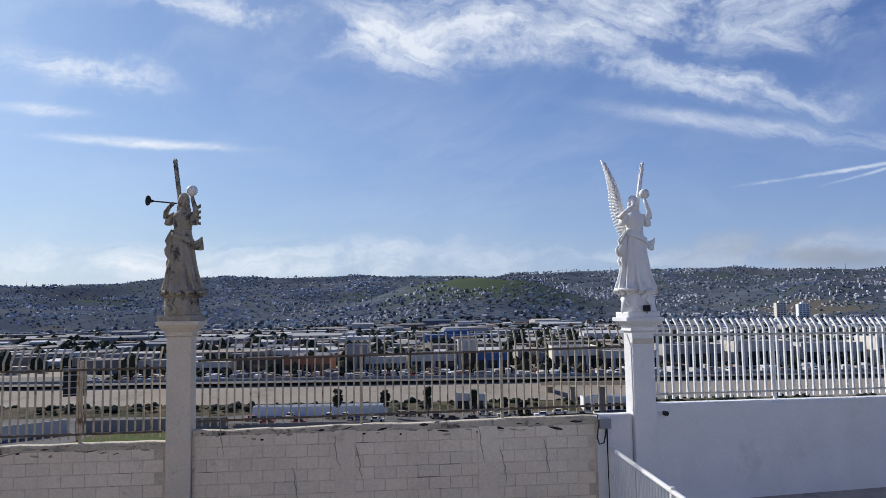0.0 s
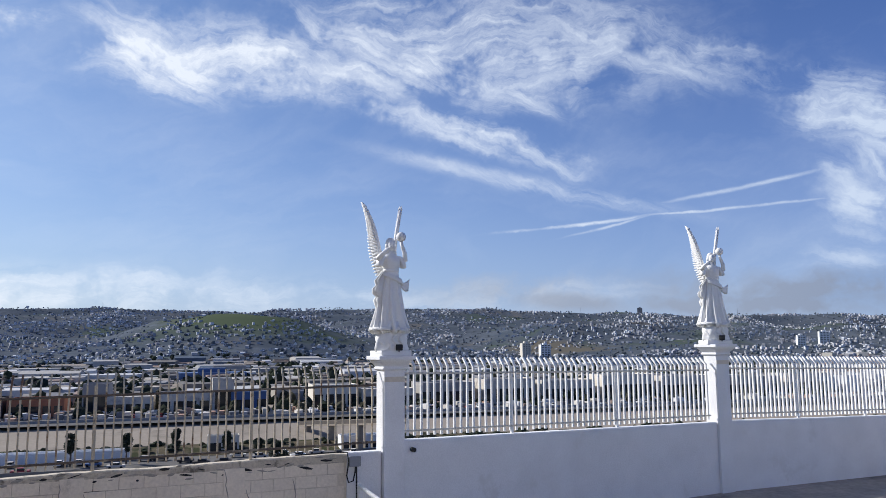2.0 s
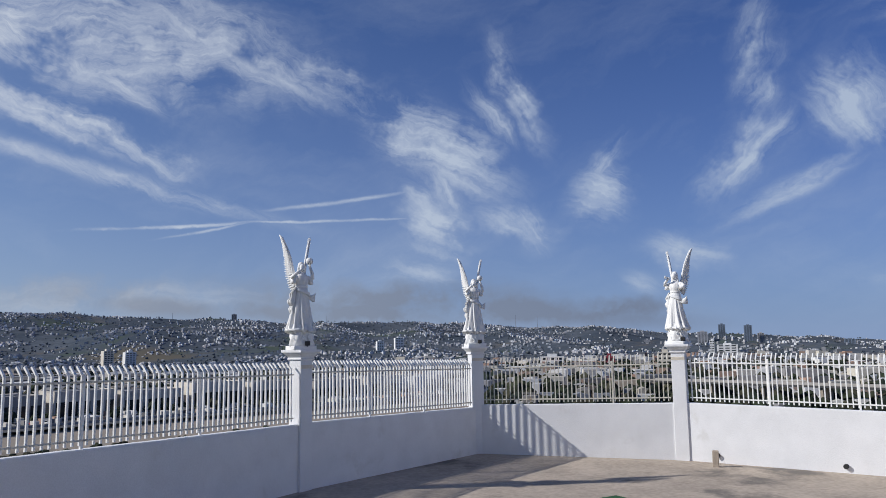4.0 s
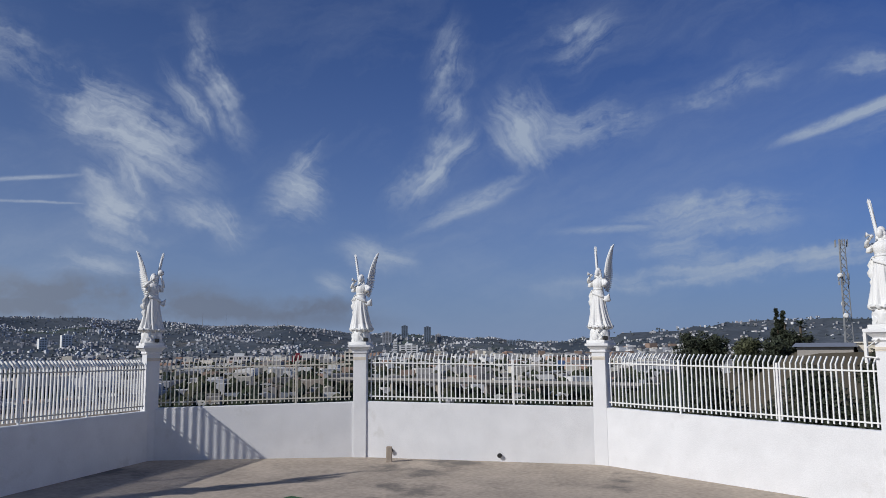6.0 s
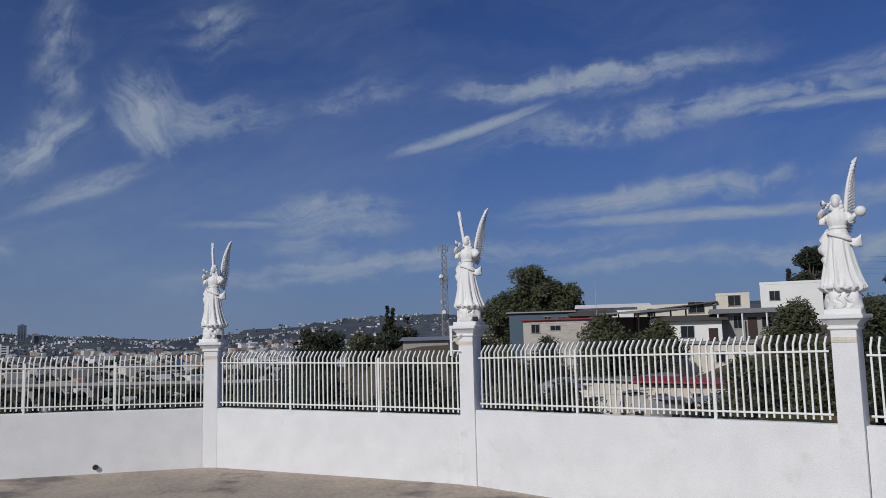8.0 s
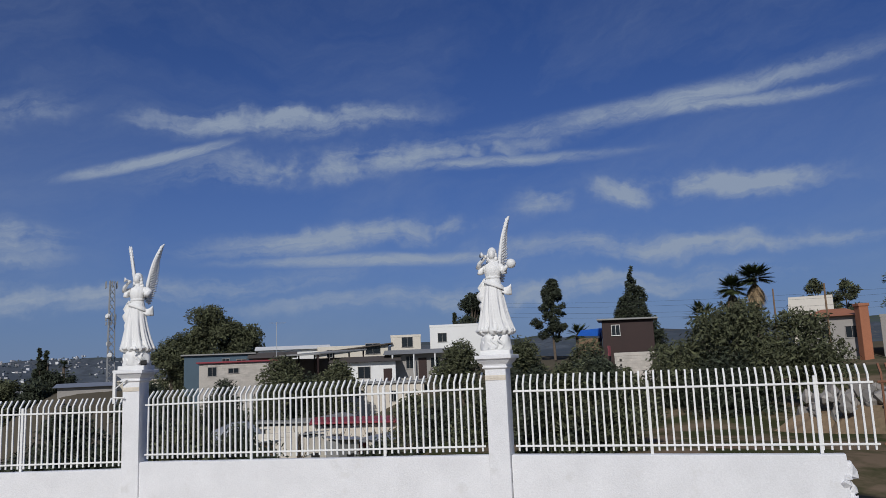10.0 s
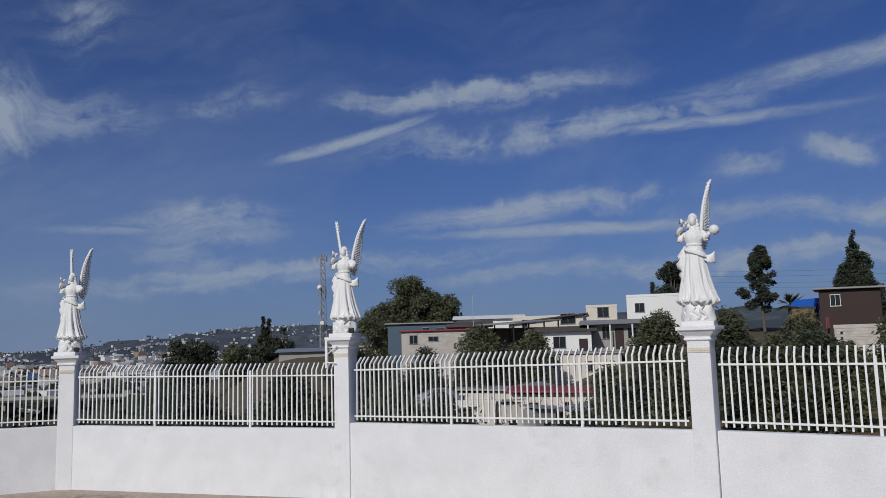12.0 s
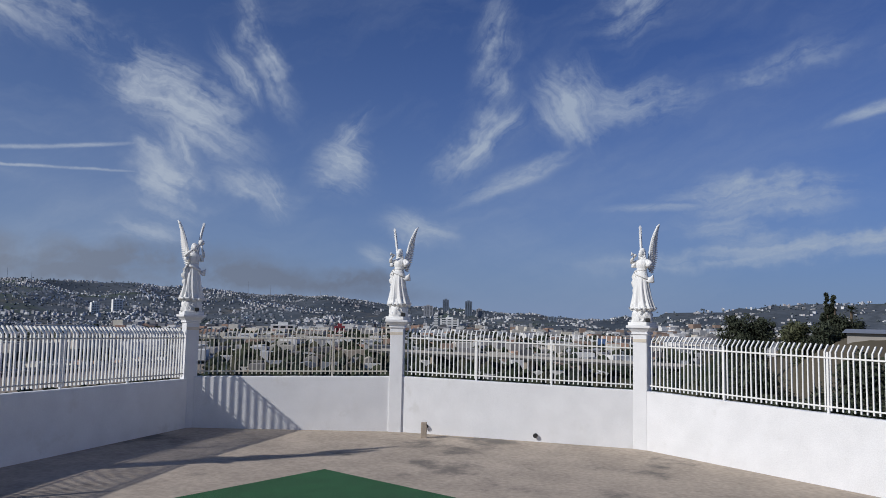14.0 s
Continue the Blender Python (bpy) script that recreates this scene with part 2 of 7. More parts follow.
# ---- materials ----
def material(name, colour, rough=0.7, vary=0.12, scale=3.0, fine=40.0, bump=0.15, metal=0.0,
             stain=None, stain_scale=1.0, stain_at=0.58, island=0.0, random_hue=0.0):
    """A painted, plastered or natural surface: colour varied at two scales, stains, and fine relief."""
    m = bpy.data.materials.new(name)
    m.use_nodes = True
    n, l = m.node_tree.nodes, m.node_tree.links
    b = n["Principled BSDF"]
    b.inputs["Roughness"].default_value, b.inputs["Metallic"].default_value = rough, metal
    tc = n.new("ShaderNodeTexCoord")
    big, small = n.new("ShaderNodeTexNoise"), n.new("ShaderNodeTexNoise")
    geo = n.new("ShaderNodeNewGeometry")
    for t, s, d in ((big, scale, 4.0), (small, fine, 3.0)):
        t.inputs["Scale"].default_value, t.inputs["Detail"].default_value = s, d
        l.new(geo.outputs["Position"], t.inputs["Vector"])
    add = n.new("ShaderNodeMath")
    add.operation = "ADD"
    l.new(big.outputs["Fac"], add.inputs[0])
    l.new(small.outputs["Fac"], add.inputs[1])
    rng = n.new("ShaderNodeMapRange")
    rng.inputs["From Min"].default_value, rng.inputs["From Max"].default_value = 0.6, 1.4
    rng.inputs["To Min"].default_value, rng.inputs["To Max"].default_value = 1 - vary, 1 + vary
    l.new(add.outputs[0], rng.inputs["Value"])
    hsv = n.new("ShaderNodeHueSaturation")
    hsv.inputs["Color"].default_value = (*colour, 1)
    value = rng.outputs[0]
    if island:
        ir = n.new("ShaderNodeMapRange")
        ir.inputs["To Min"].default_value, ir.inputs["To Max"].default_value = 1 - island, 1 + island
        l.new(geo.outputs["Random Per Island"], ir.inputs["Value"])
        mul = n.new("ShaderNodeMath")
        mul.operation = "MULTIPLY"
        l.new(rng.outputs[0], mul.inputs[0])
        l.new(ir.outputs[0], mul.inputs[1])
        value = mul.outputs[0]
    if random_hue:
        oi = n.new("ShaderNodeObjectInfo")
        orr = n.new("ShaderNodeMapRange")
        orr.inputs["To Min"].default_value, orr.inputs["To Max"].default_value = 1 - random_hue, 1 + random_hue
        l.new(oi.outputs["Random"], orr.inputs["Value"])
        mul = n.new("ShaderNodeMath")
        mul.operation = "MULTIPLY"
        l.new(value, mul.inputs[0])
        l.new(orr.outputs[0], mul.inputs[1])
        value = mul.outputs[0]
    l.new(value, hsv.inputs["Value"])
    colour_out = hsv.outputs[0]
    if stain:
        st = n.new("ShaderNodeTexNoise")
        st.inputs["Scale"].default_value, st.inputs["Detail"].default_value = stain_scale, 8.0
        st.inputs["Roughness"].default_value = 0.65
        l.new(geo.outputs["Position"], st.inputs["Vector"])
        sr = n.new("ShaderNodeMapRange")
        sr.interpolation_type = "SMOOTHSTEP"
        sr.inputs["From Min"].default_value, sr.inputs["From Max"].default_value = stain_at, stain_at + 0.12
        l.new(st.outputs["Fac"], sr.inputs["Value"])
        mix = n.new("ShaderNodeMix")
        mix.data_type = "RGBA"
        mix.inputs["B"].default_value = (*stain, 1)
        l.new(sr.outputs[0], mix.inputs["Factor"])
        l.new(colour_out, mix.inputs["A"])
        colour_out = mix.outputs["Result"]
    l.new(colour_out, b.inputs["Base Color"])
    if bump:
        bp = n.new("ShaderNodeBump")
        bp.inputs["Strength"].default_value, bp.inputs["Distance"].default_value = bump, 0.02
        l.new(add.outputs[0], bp.inputs["Height"])
        l.new(bp.outputs[0], b.inputs["Normal"])
    return m


def palette(name, colours, rough=0.8, dull=0.15):
    """One colour out of a few for each joined piece."""
    m = bpy.data.materials.new(name)
    m.use_nodes = True
    n, l = m.node_tree.nodes, m.node_tree.links
    b = n["Principled BSDF"]
    b.inputs["Roughness"].default_value = rough
    geo, ramp = n.new("ShaderNodeNewGeometry"), n.new("ShaderNodeValToRGB")
    ramp.color_ramp.interpolation = "CONSTANT"
    e = ramp.color_ramp.elements
    while len(e) < len(colours):
        e.new(1.0)
    for i, c in enumerate(colours):
        e[i].position, e[i].color = i / len(colours), (*c, 1)
    l.new(geo.outputs["Random Per Island"], ramp.inputs[0])
    noi = n.new("ShaderNodeTexNoise")
    noi.inputs["Scale"].default_value, noi.inputs["Detail"].default_value = 0.4, 5
    l.new(geo.outputs["Position"], noi.inputs["Vector"])
    rng = n.new("ShaderNodeMapRange")
    rng.inputs["To Min"].default_value, rng.inputs["To Max"].default_value = 1 - 2 * dull, 1 + dull
    l.new(noi.outputs["Fac"], rng.inputs["Value"])
    hsv = n.new("ShaderNodeHueSaturation")
    l.new(ramp.outputs[0], hsv.inputs["Color"])
    l.new(rng.outputs[0], hsv.inputs["Value"])
    l.new(hsv.outputs[0], b.inputs["Base Color"])
    return m


WHITE = material("white_wall_paint", (0.755, 0.76, 0.775), 0.75, 0.10, 1.8, 45, 0.28, stain=(0.69, 0.69, 0.69), stain_scale=1.6, stain_at=0.58)
OLDWHITE = material("aged_cream_paint", (0.66, 0.60, 0.51), 0.85, 0.12, 1.5, 25, 0.4, stain=(0.34, 0.30, 0.25), stain_scale=3.2, stain_at=0.62)
BARWHITE = material("white_metal_paint", (0.82, 0.82, 0.80), 0.5, 0.05, 2, 30, 0.1)
BARCREAM = material("weathered_cream_metal_paint", (0.50, 0.43, 0.32), 0.6, 0.15, 2, 30, 0.2, stain=(0.17, 0.10, 0.055), stain_scale=3, stain_at=0.53)
BARAGED = material("weathered_white_metal_paint", (0.60, 0.57, 0.50), 0.6, 0.12, 2, 30, 0.2, stain=(0.34, 0.27, 0.20), stain_scale=3, stain_at=0.58)
RAILBROWN = material("weathered_brown_metal", (0.105, 0.080, 0.062), 0.7, 0.2, 3, 30, 0.3, stain=(0.26, 0.23, 0.19), stain_scale=4, stain_at=0.55)
RUST = material("rusty_metal", (0.20, 0.09, 0.05), 0.8, 0.25, 3, 30, 0.3)
STATUE = material("white_painted_stone", (0.79, 0.79, 0.78), 0.6, 0.05, 2, 30, 0.2)
STATUE_OLD = material("weathered_grey_stone", (0.33, 0.295, 0.24), 0.9, 0.25, 4, 30, 0.5, stain=(0.07, 0.065, 0.06), stain_scale=5, stain_at=0.52)
CONCRETE = material("worn_concrete", (0.41, 0.345, 0.28), 0.9, 0.30, 0.9, 9, 0.5, stain=(0.17, 0.15, 0.13), stain_scale=0.38, stain_at=0.53)
BLOCK = material("painted_concrete_block", (0.78, 0.70, 0.585), 0.9, 0.15, 1.2, 25, 0.5, stain=(0.50, 0.44, 0.36), stain_scale=2.6, stain_at=0.62, random_hue=0.04)
JOINT = material("painted_joint_mortar", (0.60, 0.53, 0.43), 0.95, 0.25, 2.2, 20, 0.4, stain=(0.12, 0.10, 0.085), stain_scale=1.7, stain_at=0.54)
MORTAR = material("mortar", (0.33, 0.31, 0.275), 0.95, 0.2, 3, 40, 0.4)
GREEN = material("green_turf", (0.018, 0.10, 0.035), 0.95, 0.25, 2, 150, 0.5)
CANAL = material("channel_concrete", (0.33, 0.285, 0.235), 0.9, 0.14, 0.06, 1.0, 0.2, stain=(0.24, 0.21, 0.17), stain_scale=0.05, stain_at=0.55)
DARK = material("dark_shadowed_gap", (0.02, 0.02, 0.02), 0.8, 0.1, 3, 30, 0)
PLASTIC = material("grey_plastic", (0.25, 0.26, 0.28), 0.5, 0.08, 3, 30, 0.1)

LEAF = material("grey_green_foliage", (0.080, 0.088, 0.044), 0.85, 0.25, 0.6, 4, 0.0, island=0.55)
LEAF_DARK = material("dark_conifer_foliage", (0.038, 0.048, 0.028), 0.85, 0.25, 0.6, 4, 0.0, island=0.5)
LEAF_PALM = material("palm_fronds", (0.055, 0.075, 0.025), 0.7, 0.25, 0.6, 4, 0.0, island=0.4)
THATCH = material("dead_palm_fronds", (0.30, 0.22, 0.13), 0.95, 0.25, 1, 6, 0.0, island=0.4)
BARK = material("bark", (0.13, 0.10, 0.075), 0.95, 0.3, 2, 12, 0.5)
FARTREE = palette("distant_trees", [(0.034, 0.044, 0.028), (0.048, 0.056, 0.036), (0.030, 0.040, 0.032), (0.060, 0.060, 0.042)], 0.95)
FARHOUSE = palette("distant_house_paint", [(0.66, 0.65, 0.64), (0.34, 0.32, 0.30), (0.22, 0.21, 0.20), (0.40, 0.30, 0.25), (0.44, 0.42, 0.37), (0.20, 0.17, 0.15), (0.72, 0.72, 0.72), (0.30, 0.29, 0.29), (0.22, 0.20, 0.19), (0.60, 0.60, 0.58), (0.28, 0.30, 0.33), (0.50, 0.46, 0.40)])
TOWN = palette("town_paint", [(0.75, 0.74, 0.72), (0.62, 0.58, 0.50), (0.30, 0.29, 0.29), (0.70, 0.69, 0.68), (0.50, 0.33, 0.25), (0.42, 0.42, 0.43), (0.66, 0.62, 0.56), (0.14, 0.14, 0.15), (0.78, 0.78, 0.77), (0.34, 0.25, 0.20), (0.20, 0.21, 0.23)])
FARROOF = palette("distant_shed_paint", [(0.58, 0.58, 0.58), (0.40, 0.40, 0.40), (0.28, 0.28, 0.29), (0.36, 0.31, 0.26), (0.20, 0.19, 0.18), (0.50, 0.48, 0.45), (0.24, 0.24, 0.26), (0.10, 0.13, 0.18)])
GLASS = material("dark_window_glass", (0.02, 0.025, 0.03), 0.12, 0.1, 1, 10, 0.0)
ASPHALT = material("asphalt", (0.055, 0.055, 0.058), 0.9, 0.2, 0.1, 3, 0.2)
GRASS = material("short_green_grass", (0.075, 0.095, 0.030), 1.0, 0.35, 0.2, 3, 0.3, stain=(0.13, 0.11, 0.06), stain_scale=0.15, stain_at=0.55)
LOT = material("worn_grey_lot", (0.15, 0.145, 0.14), 0.95, 0.25, 0.08, 2, 0.2, stain=(0.09, 0.085, 0.075), stain_scale=0.09, stain_at=0.5)
GRAVEL = material("dry_grass_bank", (0.105, 0.088, 0.058), 1.0, 0.4, 0.12, 2, 0.3, stain=(0.040, 0.045, 0.022), stain_scale=0.16, stain_at=0.48)
DIRT = material("orange_brown_dirt", (0.22, 0.16, 0.105), 1.0, 0.25, 0.4, 6, 0.4, stain=(0.09, 0.09, 0.045), stain_scale=0.25, stain_at=0.58)
PAINT_CREAM = material("cream_house_paint", (0.66, 0.61, 0.52), 0.85, 0.08, 0.8, 12, 0.2)
PAINT_WHITE = material("white_house_paint", (0.78, 0.78, 0.76), 0.85, 0.06, 0.8, 12, 0.2)
PAINT_YELLOW = material("yellow_house_paint", (0.62, 0.46, 0.20), 0.85, 0.08, 0.8, 12, 0.2)
PAINT_BLUE = material("blue_grey_house_paint", (0.075, 0.12, 0.16), 0.8, 0.08, 0.8, 12, 0.2)
PAINT_GREY = material("grey_house_paint", (0.34, 0.32, 0.30), 0.85, 0.08, 0.8, 12, 0.2)
GREYBLOCK = material("bare_grey_block", (0.52, 0.48, 0.43), 0.95, 0.14, 1.5, 15, 0.4, random_hue=0.10)
ROOFGREY = material("grey_sheet_roof", (0.28, 0.28, 0.27), 0.6, 0.12, 0.6, 10, 0.2)
ROOFDARK = material("dark_felt_roof", (0.09, 0.075, 0.065), 0.9, 0.2, 0.6, 10, 0.2)
ROOFRED = material("red_sheet_roof", (0.28, 0.045, 0.06), 0.6, 0.15, 0.6, 10, 0.2)
TILE = material("terracotta_tiles", (0.38, 0.15, 0.08), 0.85, 0.15, 1, 10, 0.3)
BROWN = material("dark_brown_boards", (0.034, 0.016, 0.014), 0.7, 0.25, 1, 14, 0.2)
PINK = material("faded_pink_fence_paint", (0.42, 0.11, 0.13), 0.7, 0.15, 1, 14, 0.2)
TARP = material("blue_tarpaulin", (0.02, 0.13, 0.55), 0.5, 0.15, 1.5, 14, 0.4)
STEEL = material("galvanised_steel", (0.42, 0.44, 0.46), 0.5, 0.1, 2, 20, 0.1, metal=0.6)
RUBBLE = material("grey_rubble", (0.26, 0.24, 0.22), 0.95, 0.2, 2, 12, 0.4, island=0.35)
WOOD = material("weathered_wood", (0.20, 0.13, 0.08), 0.85, 0.2, 2, 20, 0.3)
BLUEPAINT = material("blue_shop_paint", (0.06, 0.12, 0.26), 0.6, 0.1, 1, 10, 0.1)
RUBBER = material("tyre_rubber", (0.02, 0.02, 0.02), 0.9, 0.1, 3, 30, 0.0)

MASTSTEEL = material("dull_grey_steel", (0.30, 0.31, 0.32), 0.6, 0.1, 2, 20, 0.1, metal=0.3)
# distance haze is put into both hill palettes: bluish, with little contrast
HAZYTREE = palette("hillside_trees", [(0.120, 0.142, 0.160), (0.132, 0.154, 0.166), (0.110, 0.130, 0.150), (0.144, 0.158, 0.162)], 0.95)
HAZYHOUSE = palette("hazed_hillside_house_paint", [(0.775, 0.790, 0.800), (0.459, 0.465, 0.502), (0.371, 0.383, 0.405), (0.522, 0.488, 0.491), (0.568, 0.568, 0.587), (0.351, 0.351, 0.363), (0.800, 0.800, 0.800), (0.435, 0.444, 0.477), (0.394, 0.394, 0.405), (0.632, 0.646, 0.683), (0.415, 0.433, 0.477), (0.546, 0.533, 0.539)])
TOWERBLUE = material("hazy_tower_glass", (0.16, 0.20, 0.26), 0.5, 0.08, 0.05, 1, 0.0)
TOWERGREY = material("pale_tower_concrete", (0.36, 0.37, 0.40), 0.85, 0.08, 0.05, 1, 0.0)
COPING = material("dirty_mortar_coping", (0.52, 0.46, 0.37), 0.95, 0.3, 3, 30, 0.6, stain=(0.13, 0.115, 0.095), stain_scale=3.4, stain_at=0.52)
# dry, dusty surfaces far off have no gloss
for m in (HAZYHOUSE, HAZYTREE, FARHOUSE, FARTREE, FARROOF, TOWN, GRAVEL, LOT, GRASS, CANAL, DIRT):
    m.node_tree.nodes["Principled BSDF"].inputs["Specular IOR Level"].default_value = 0.05
# ---- mesh helpers ----
def mesh_object(name, bm, mat, parent=None, label=""):
    bmesh.ops.recalc_face_normals(bm, faces=bm.faces[:])
    me = bpy.data.meshes.new(name)
    bm.to_mesh(me)
    bm.free()
    for mm in (mat if isinstance(mat, (list, tuple)) else [mat]):
        me.materials.append(mm)
    ob = new(name, me)
    ob.parent = parent
    if label:
        ob["label"] = label
    return ob


def part(name, bm, mat, parent, label=""):
    return mesh_object(name, bm, mat, parent, label)


def raw_object(name, verts, faces, mat, parent=None, mats=None):
    me = bpy.data.meshes.new(name)
    me.from_pydata(verts, [], faces)
    for mm in (mat if isinstance(mat, (list, tuple)) else [mat]):
        me.materials.append(mm)
    if mats is not None:
        me.polygons.foreach_set("material_index", mats)
    me.update()
    ob = new(name, me)
    ob.parent = parent
    return ob


def box(bm, size, m=None, bevel=0.0, seg=1):
    """A box of that size centred on the pose m."""
    r = bmesh.ops.create_cube(bm, size=1.0, matrix=(m or Matrix()) @ Matrix.Diagonal((*size, 1)))
    if bevel:
        es = list({e for v in r["verts"] for e in v.link_edges})
        bmesh.ops.bevel(bm, geom=es, offset=bevel, segments=seg, affect="EDGES", profile=0.6)


def at(x, y, z, yaw=0.0):
    return pose(x, y, z, 0, 0, yaw)


def tube(bm, points, radius, sides=6, cap=True):
    """A round bar through points; radius: one number or one a point."""
    pts = [Vector(p) for p in points]
    rad = radius if isinstance(radius, (list, tuple)) else [radius] * len(pts)
    rings = []
    for i, p in enumerate(pts):
        d = (pts[min(i + 1, len(pts) - 1)] - pts[max(i - 1, 0)]).normalized()
        u = d.orthogonal().normalized() if i == 0 else (u - d * u.dot(d)).normalized()
        w = d.cross(u)
        rings.append([bm.verts.new(p + rad[i] * (math.cos(2 * math.pi * k / sides) * u + math.sin(2 * math.pi * k / sides) * w)) for k in range(sides)])
    for a, b in zip(rings, rings[1:]):
        for k in range(sides):
            bm.faces.new((a[k], a[(k + 1) % sides], b[(k + 1) % sides], b[k]))
    if cap:
        bm.faces.new(rings[0][::-1])
        bm.faces.new(rings[-1])


def prism(bm, outline, z0, z1):
    """An upright prism over a plan outline; z0, z1: numbers or one a corner."""
    a = z0 if isinstance(z0, (list, tuple)) else [z0] * len(outline)
    b = z1 if isinstance(z1, (list, tuple)) else [z1] * len(outline)
    lo = [bm.verts.new((p[0], p[1], z)) for p, z in zip(outline, a)]
    hi = [bm.verts.new((p[0], p[1], z)) for p, z in zip(outline, b)]
    n = len(outline)
    bm.faces.new(lo[::-1])
    bm.faces.new(hi)
    for k in range(n):
        bm.faces.new((lo[k], lo[(k + 1) % n], hi[(k + 1) % n], hi[k]))


def empty(name, m, label, category, group="", kind=""):
    ob = new(name)
    ob.empty_display_size = 0.2
    ob.matrix_basis = m
    return tagged(ob, label, category, group, kind)


# ---- the terrace: plan of the pillars (x, y, top of the cap, foot) ----
PILLARS = [(-3.82, 11.25, 3.01, -1.0), (3.00, 11.85, 2.95, 0.20), (10.20, 13.30, 3.10, 0.02), (16.60, 13.85, 3.12, 0.13),
           (18.93, 8.93, 3.09, 0.33), (19.71, 2.69, 3.07, 0.14), (16.25, -3.05, 3.29, 0.02), (10.75, -7.70, 3.27, 0.0)]
END_WEST = (-11.5, 10.6)
END_EAST = (6.9, -11.18)


def floor_z(x, y):
    """The slab falls gently towards the drains."""
    return 0.10 + 0.016 * (y - 4.0) * 0.5 + 0.004 * (x - 10)


def along(a, b, s, off=0.0):
    """The point s metres from a towards b, off metres to the inner side."""
    d = (Vector(b[:2]) - Vector(a[:2])).normalized()
    n = Vector((d.y, -d.x))
    return Vector(a[:2]) + d * s + n * off


def span(a, b):
    return (Vector(b[:2]) - Vector(a[:2])).length


def yaw_of(a, b):
    return math.degrees(math.atan2(b[1] - a[1], b[0] - a[0]))


def wall_between(name, a, b, s0, s1, z0, ztop0, ztop1, mat, label, thick=0.20, crumble=0.0):
    """A plastered wall on the line from a to b, from s0 to s1, with a slightly uneven top."""
    bm = bmesh.new()
    n = max(2, int((s1 - s0) / 0.25))
    rows = []
    for i in range(n + 1):
        s = s0 + (s1 - s0) * i / n
        zt = ztop0 + (ztop1 - ztop0) * (s - s0) / (s1 - s0) + noise.noise((s * 2.3, len(name), a[0])) * (0.006 + crumble)
        ring = []
        for off, z in ((-thick / 2, z0), (-thick / 2, zt - 0.012), (-thick / 2 + 0.02, zt), (thick / 2 - 0.02, zt), (thick / 2, zt - 0.015), (thick / 2, (z0 + zt) / 2), (thick / 2, z0)):
            p = along(a, b, s, off)
            ring.append(bm.verts.new((p.x, p.y, z)))
        rows.append(ring)
    for r, q in zip(rows, rows[1:]):
        for k in range(7):
            bm.faces.new((r[k], q[k], q[(k + 1) % 7], r[(k + 1) % 7]))
    bm.faces.new(rows[0])
    bm.faces.new(rows[-1][::-1])
    ob = mesh_object(name, bm, mat)
    return tagged(ob, label, "wall", kind="structure")


def fence(a, b, s0, s1, zt0, zt1, high, posts, mat, label, group, lean=0.14, gap=0.112, foot=0.0, bar=0.027, tip=0.25, rail_mat=None):
    """A railing of square bars whose tips bend outward, on two flat rails and square posts."""
    d = (Vector(b[:2]) - Vector(a[:2])).normalized()
    yaw = yaw_of(a, b)
    slope = math.degrees(math.atan2(zt1 - zt0, s1 - s0))
    p0 = along(a, b, s0)
    thing = empty("railing", Matrix.Translation((p0.x, p0.y, zt0)), label, "railing", group)
    turn = pose(0, 0, 0, 0, 0, yaw)
    length = s1 - s0
    rise = lambda s: (zt1 - zt0) * s / length
    bend, rail = high - tip * 0.55, high - tip
    bm = bmesh.new()
    half = bar / 2
    rings = [[bm.verts.new((sx * half, y + sy * half, z + lift * sy * half)) for sx, sy in ((-1, -1), (1, -1), (1, 1), (-1, 1))]
             for y, z, lift in ((0, 0.05, 0), (0, bend, -0.35), (lean, high, -0.7))]
    for r, q in zip(rings, rings[1:]):
        for k in range(4):
            bm.faces.new((r[k], r[(k + 1) % 4], q[(k + 1) % 4], q[k]))
    bm.faces.new(rings[0][::-1])
    bm.faces.new(rings[-1])
    first = part("bar", bm, mat, thing)
    count = int(length / gap)
    for i in range(count):
        s = gap * (i + 0.5) * length / (gap * count)
        ob = first if i == 0 else first.copy()
        if i:
            scene.collection.objects.link(ob)
        ob.parent = thing
        ob.matrix_basis = turn @ pose(s, 0, rise(s), random.uniform(-0.5, 0.5), random.uniform(-0.4, 0.4), 0)
    for name, z in (("lower_rail", 0.13), ("upper_rail", rail)):
        bm = bmesh.new()
        box(bm, (math.hypot(length, zt1 - zt0), 0.018, 0.032), turn @ pose(length / 2, -0.018, z + rise(length / 2), 0, -slope, 0), 0.004)
        part(name, bm, rail_mat or mat, thing)
    for s in posts:
        bm = bmesh.new()
        box(bm, (0.045, 0.045, bend + foot), turn @ pose(s, 0.0, (bend - foot) / 2 + rise(s)), 0.005)
        part("post", bm, mat, thing)
    return thing


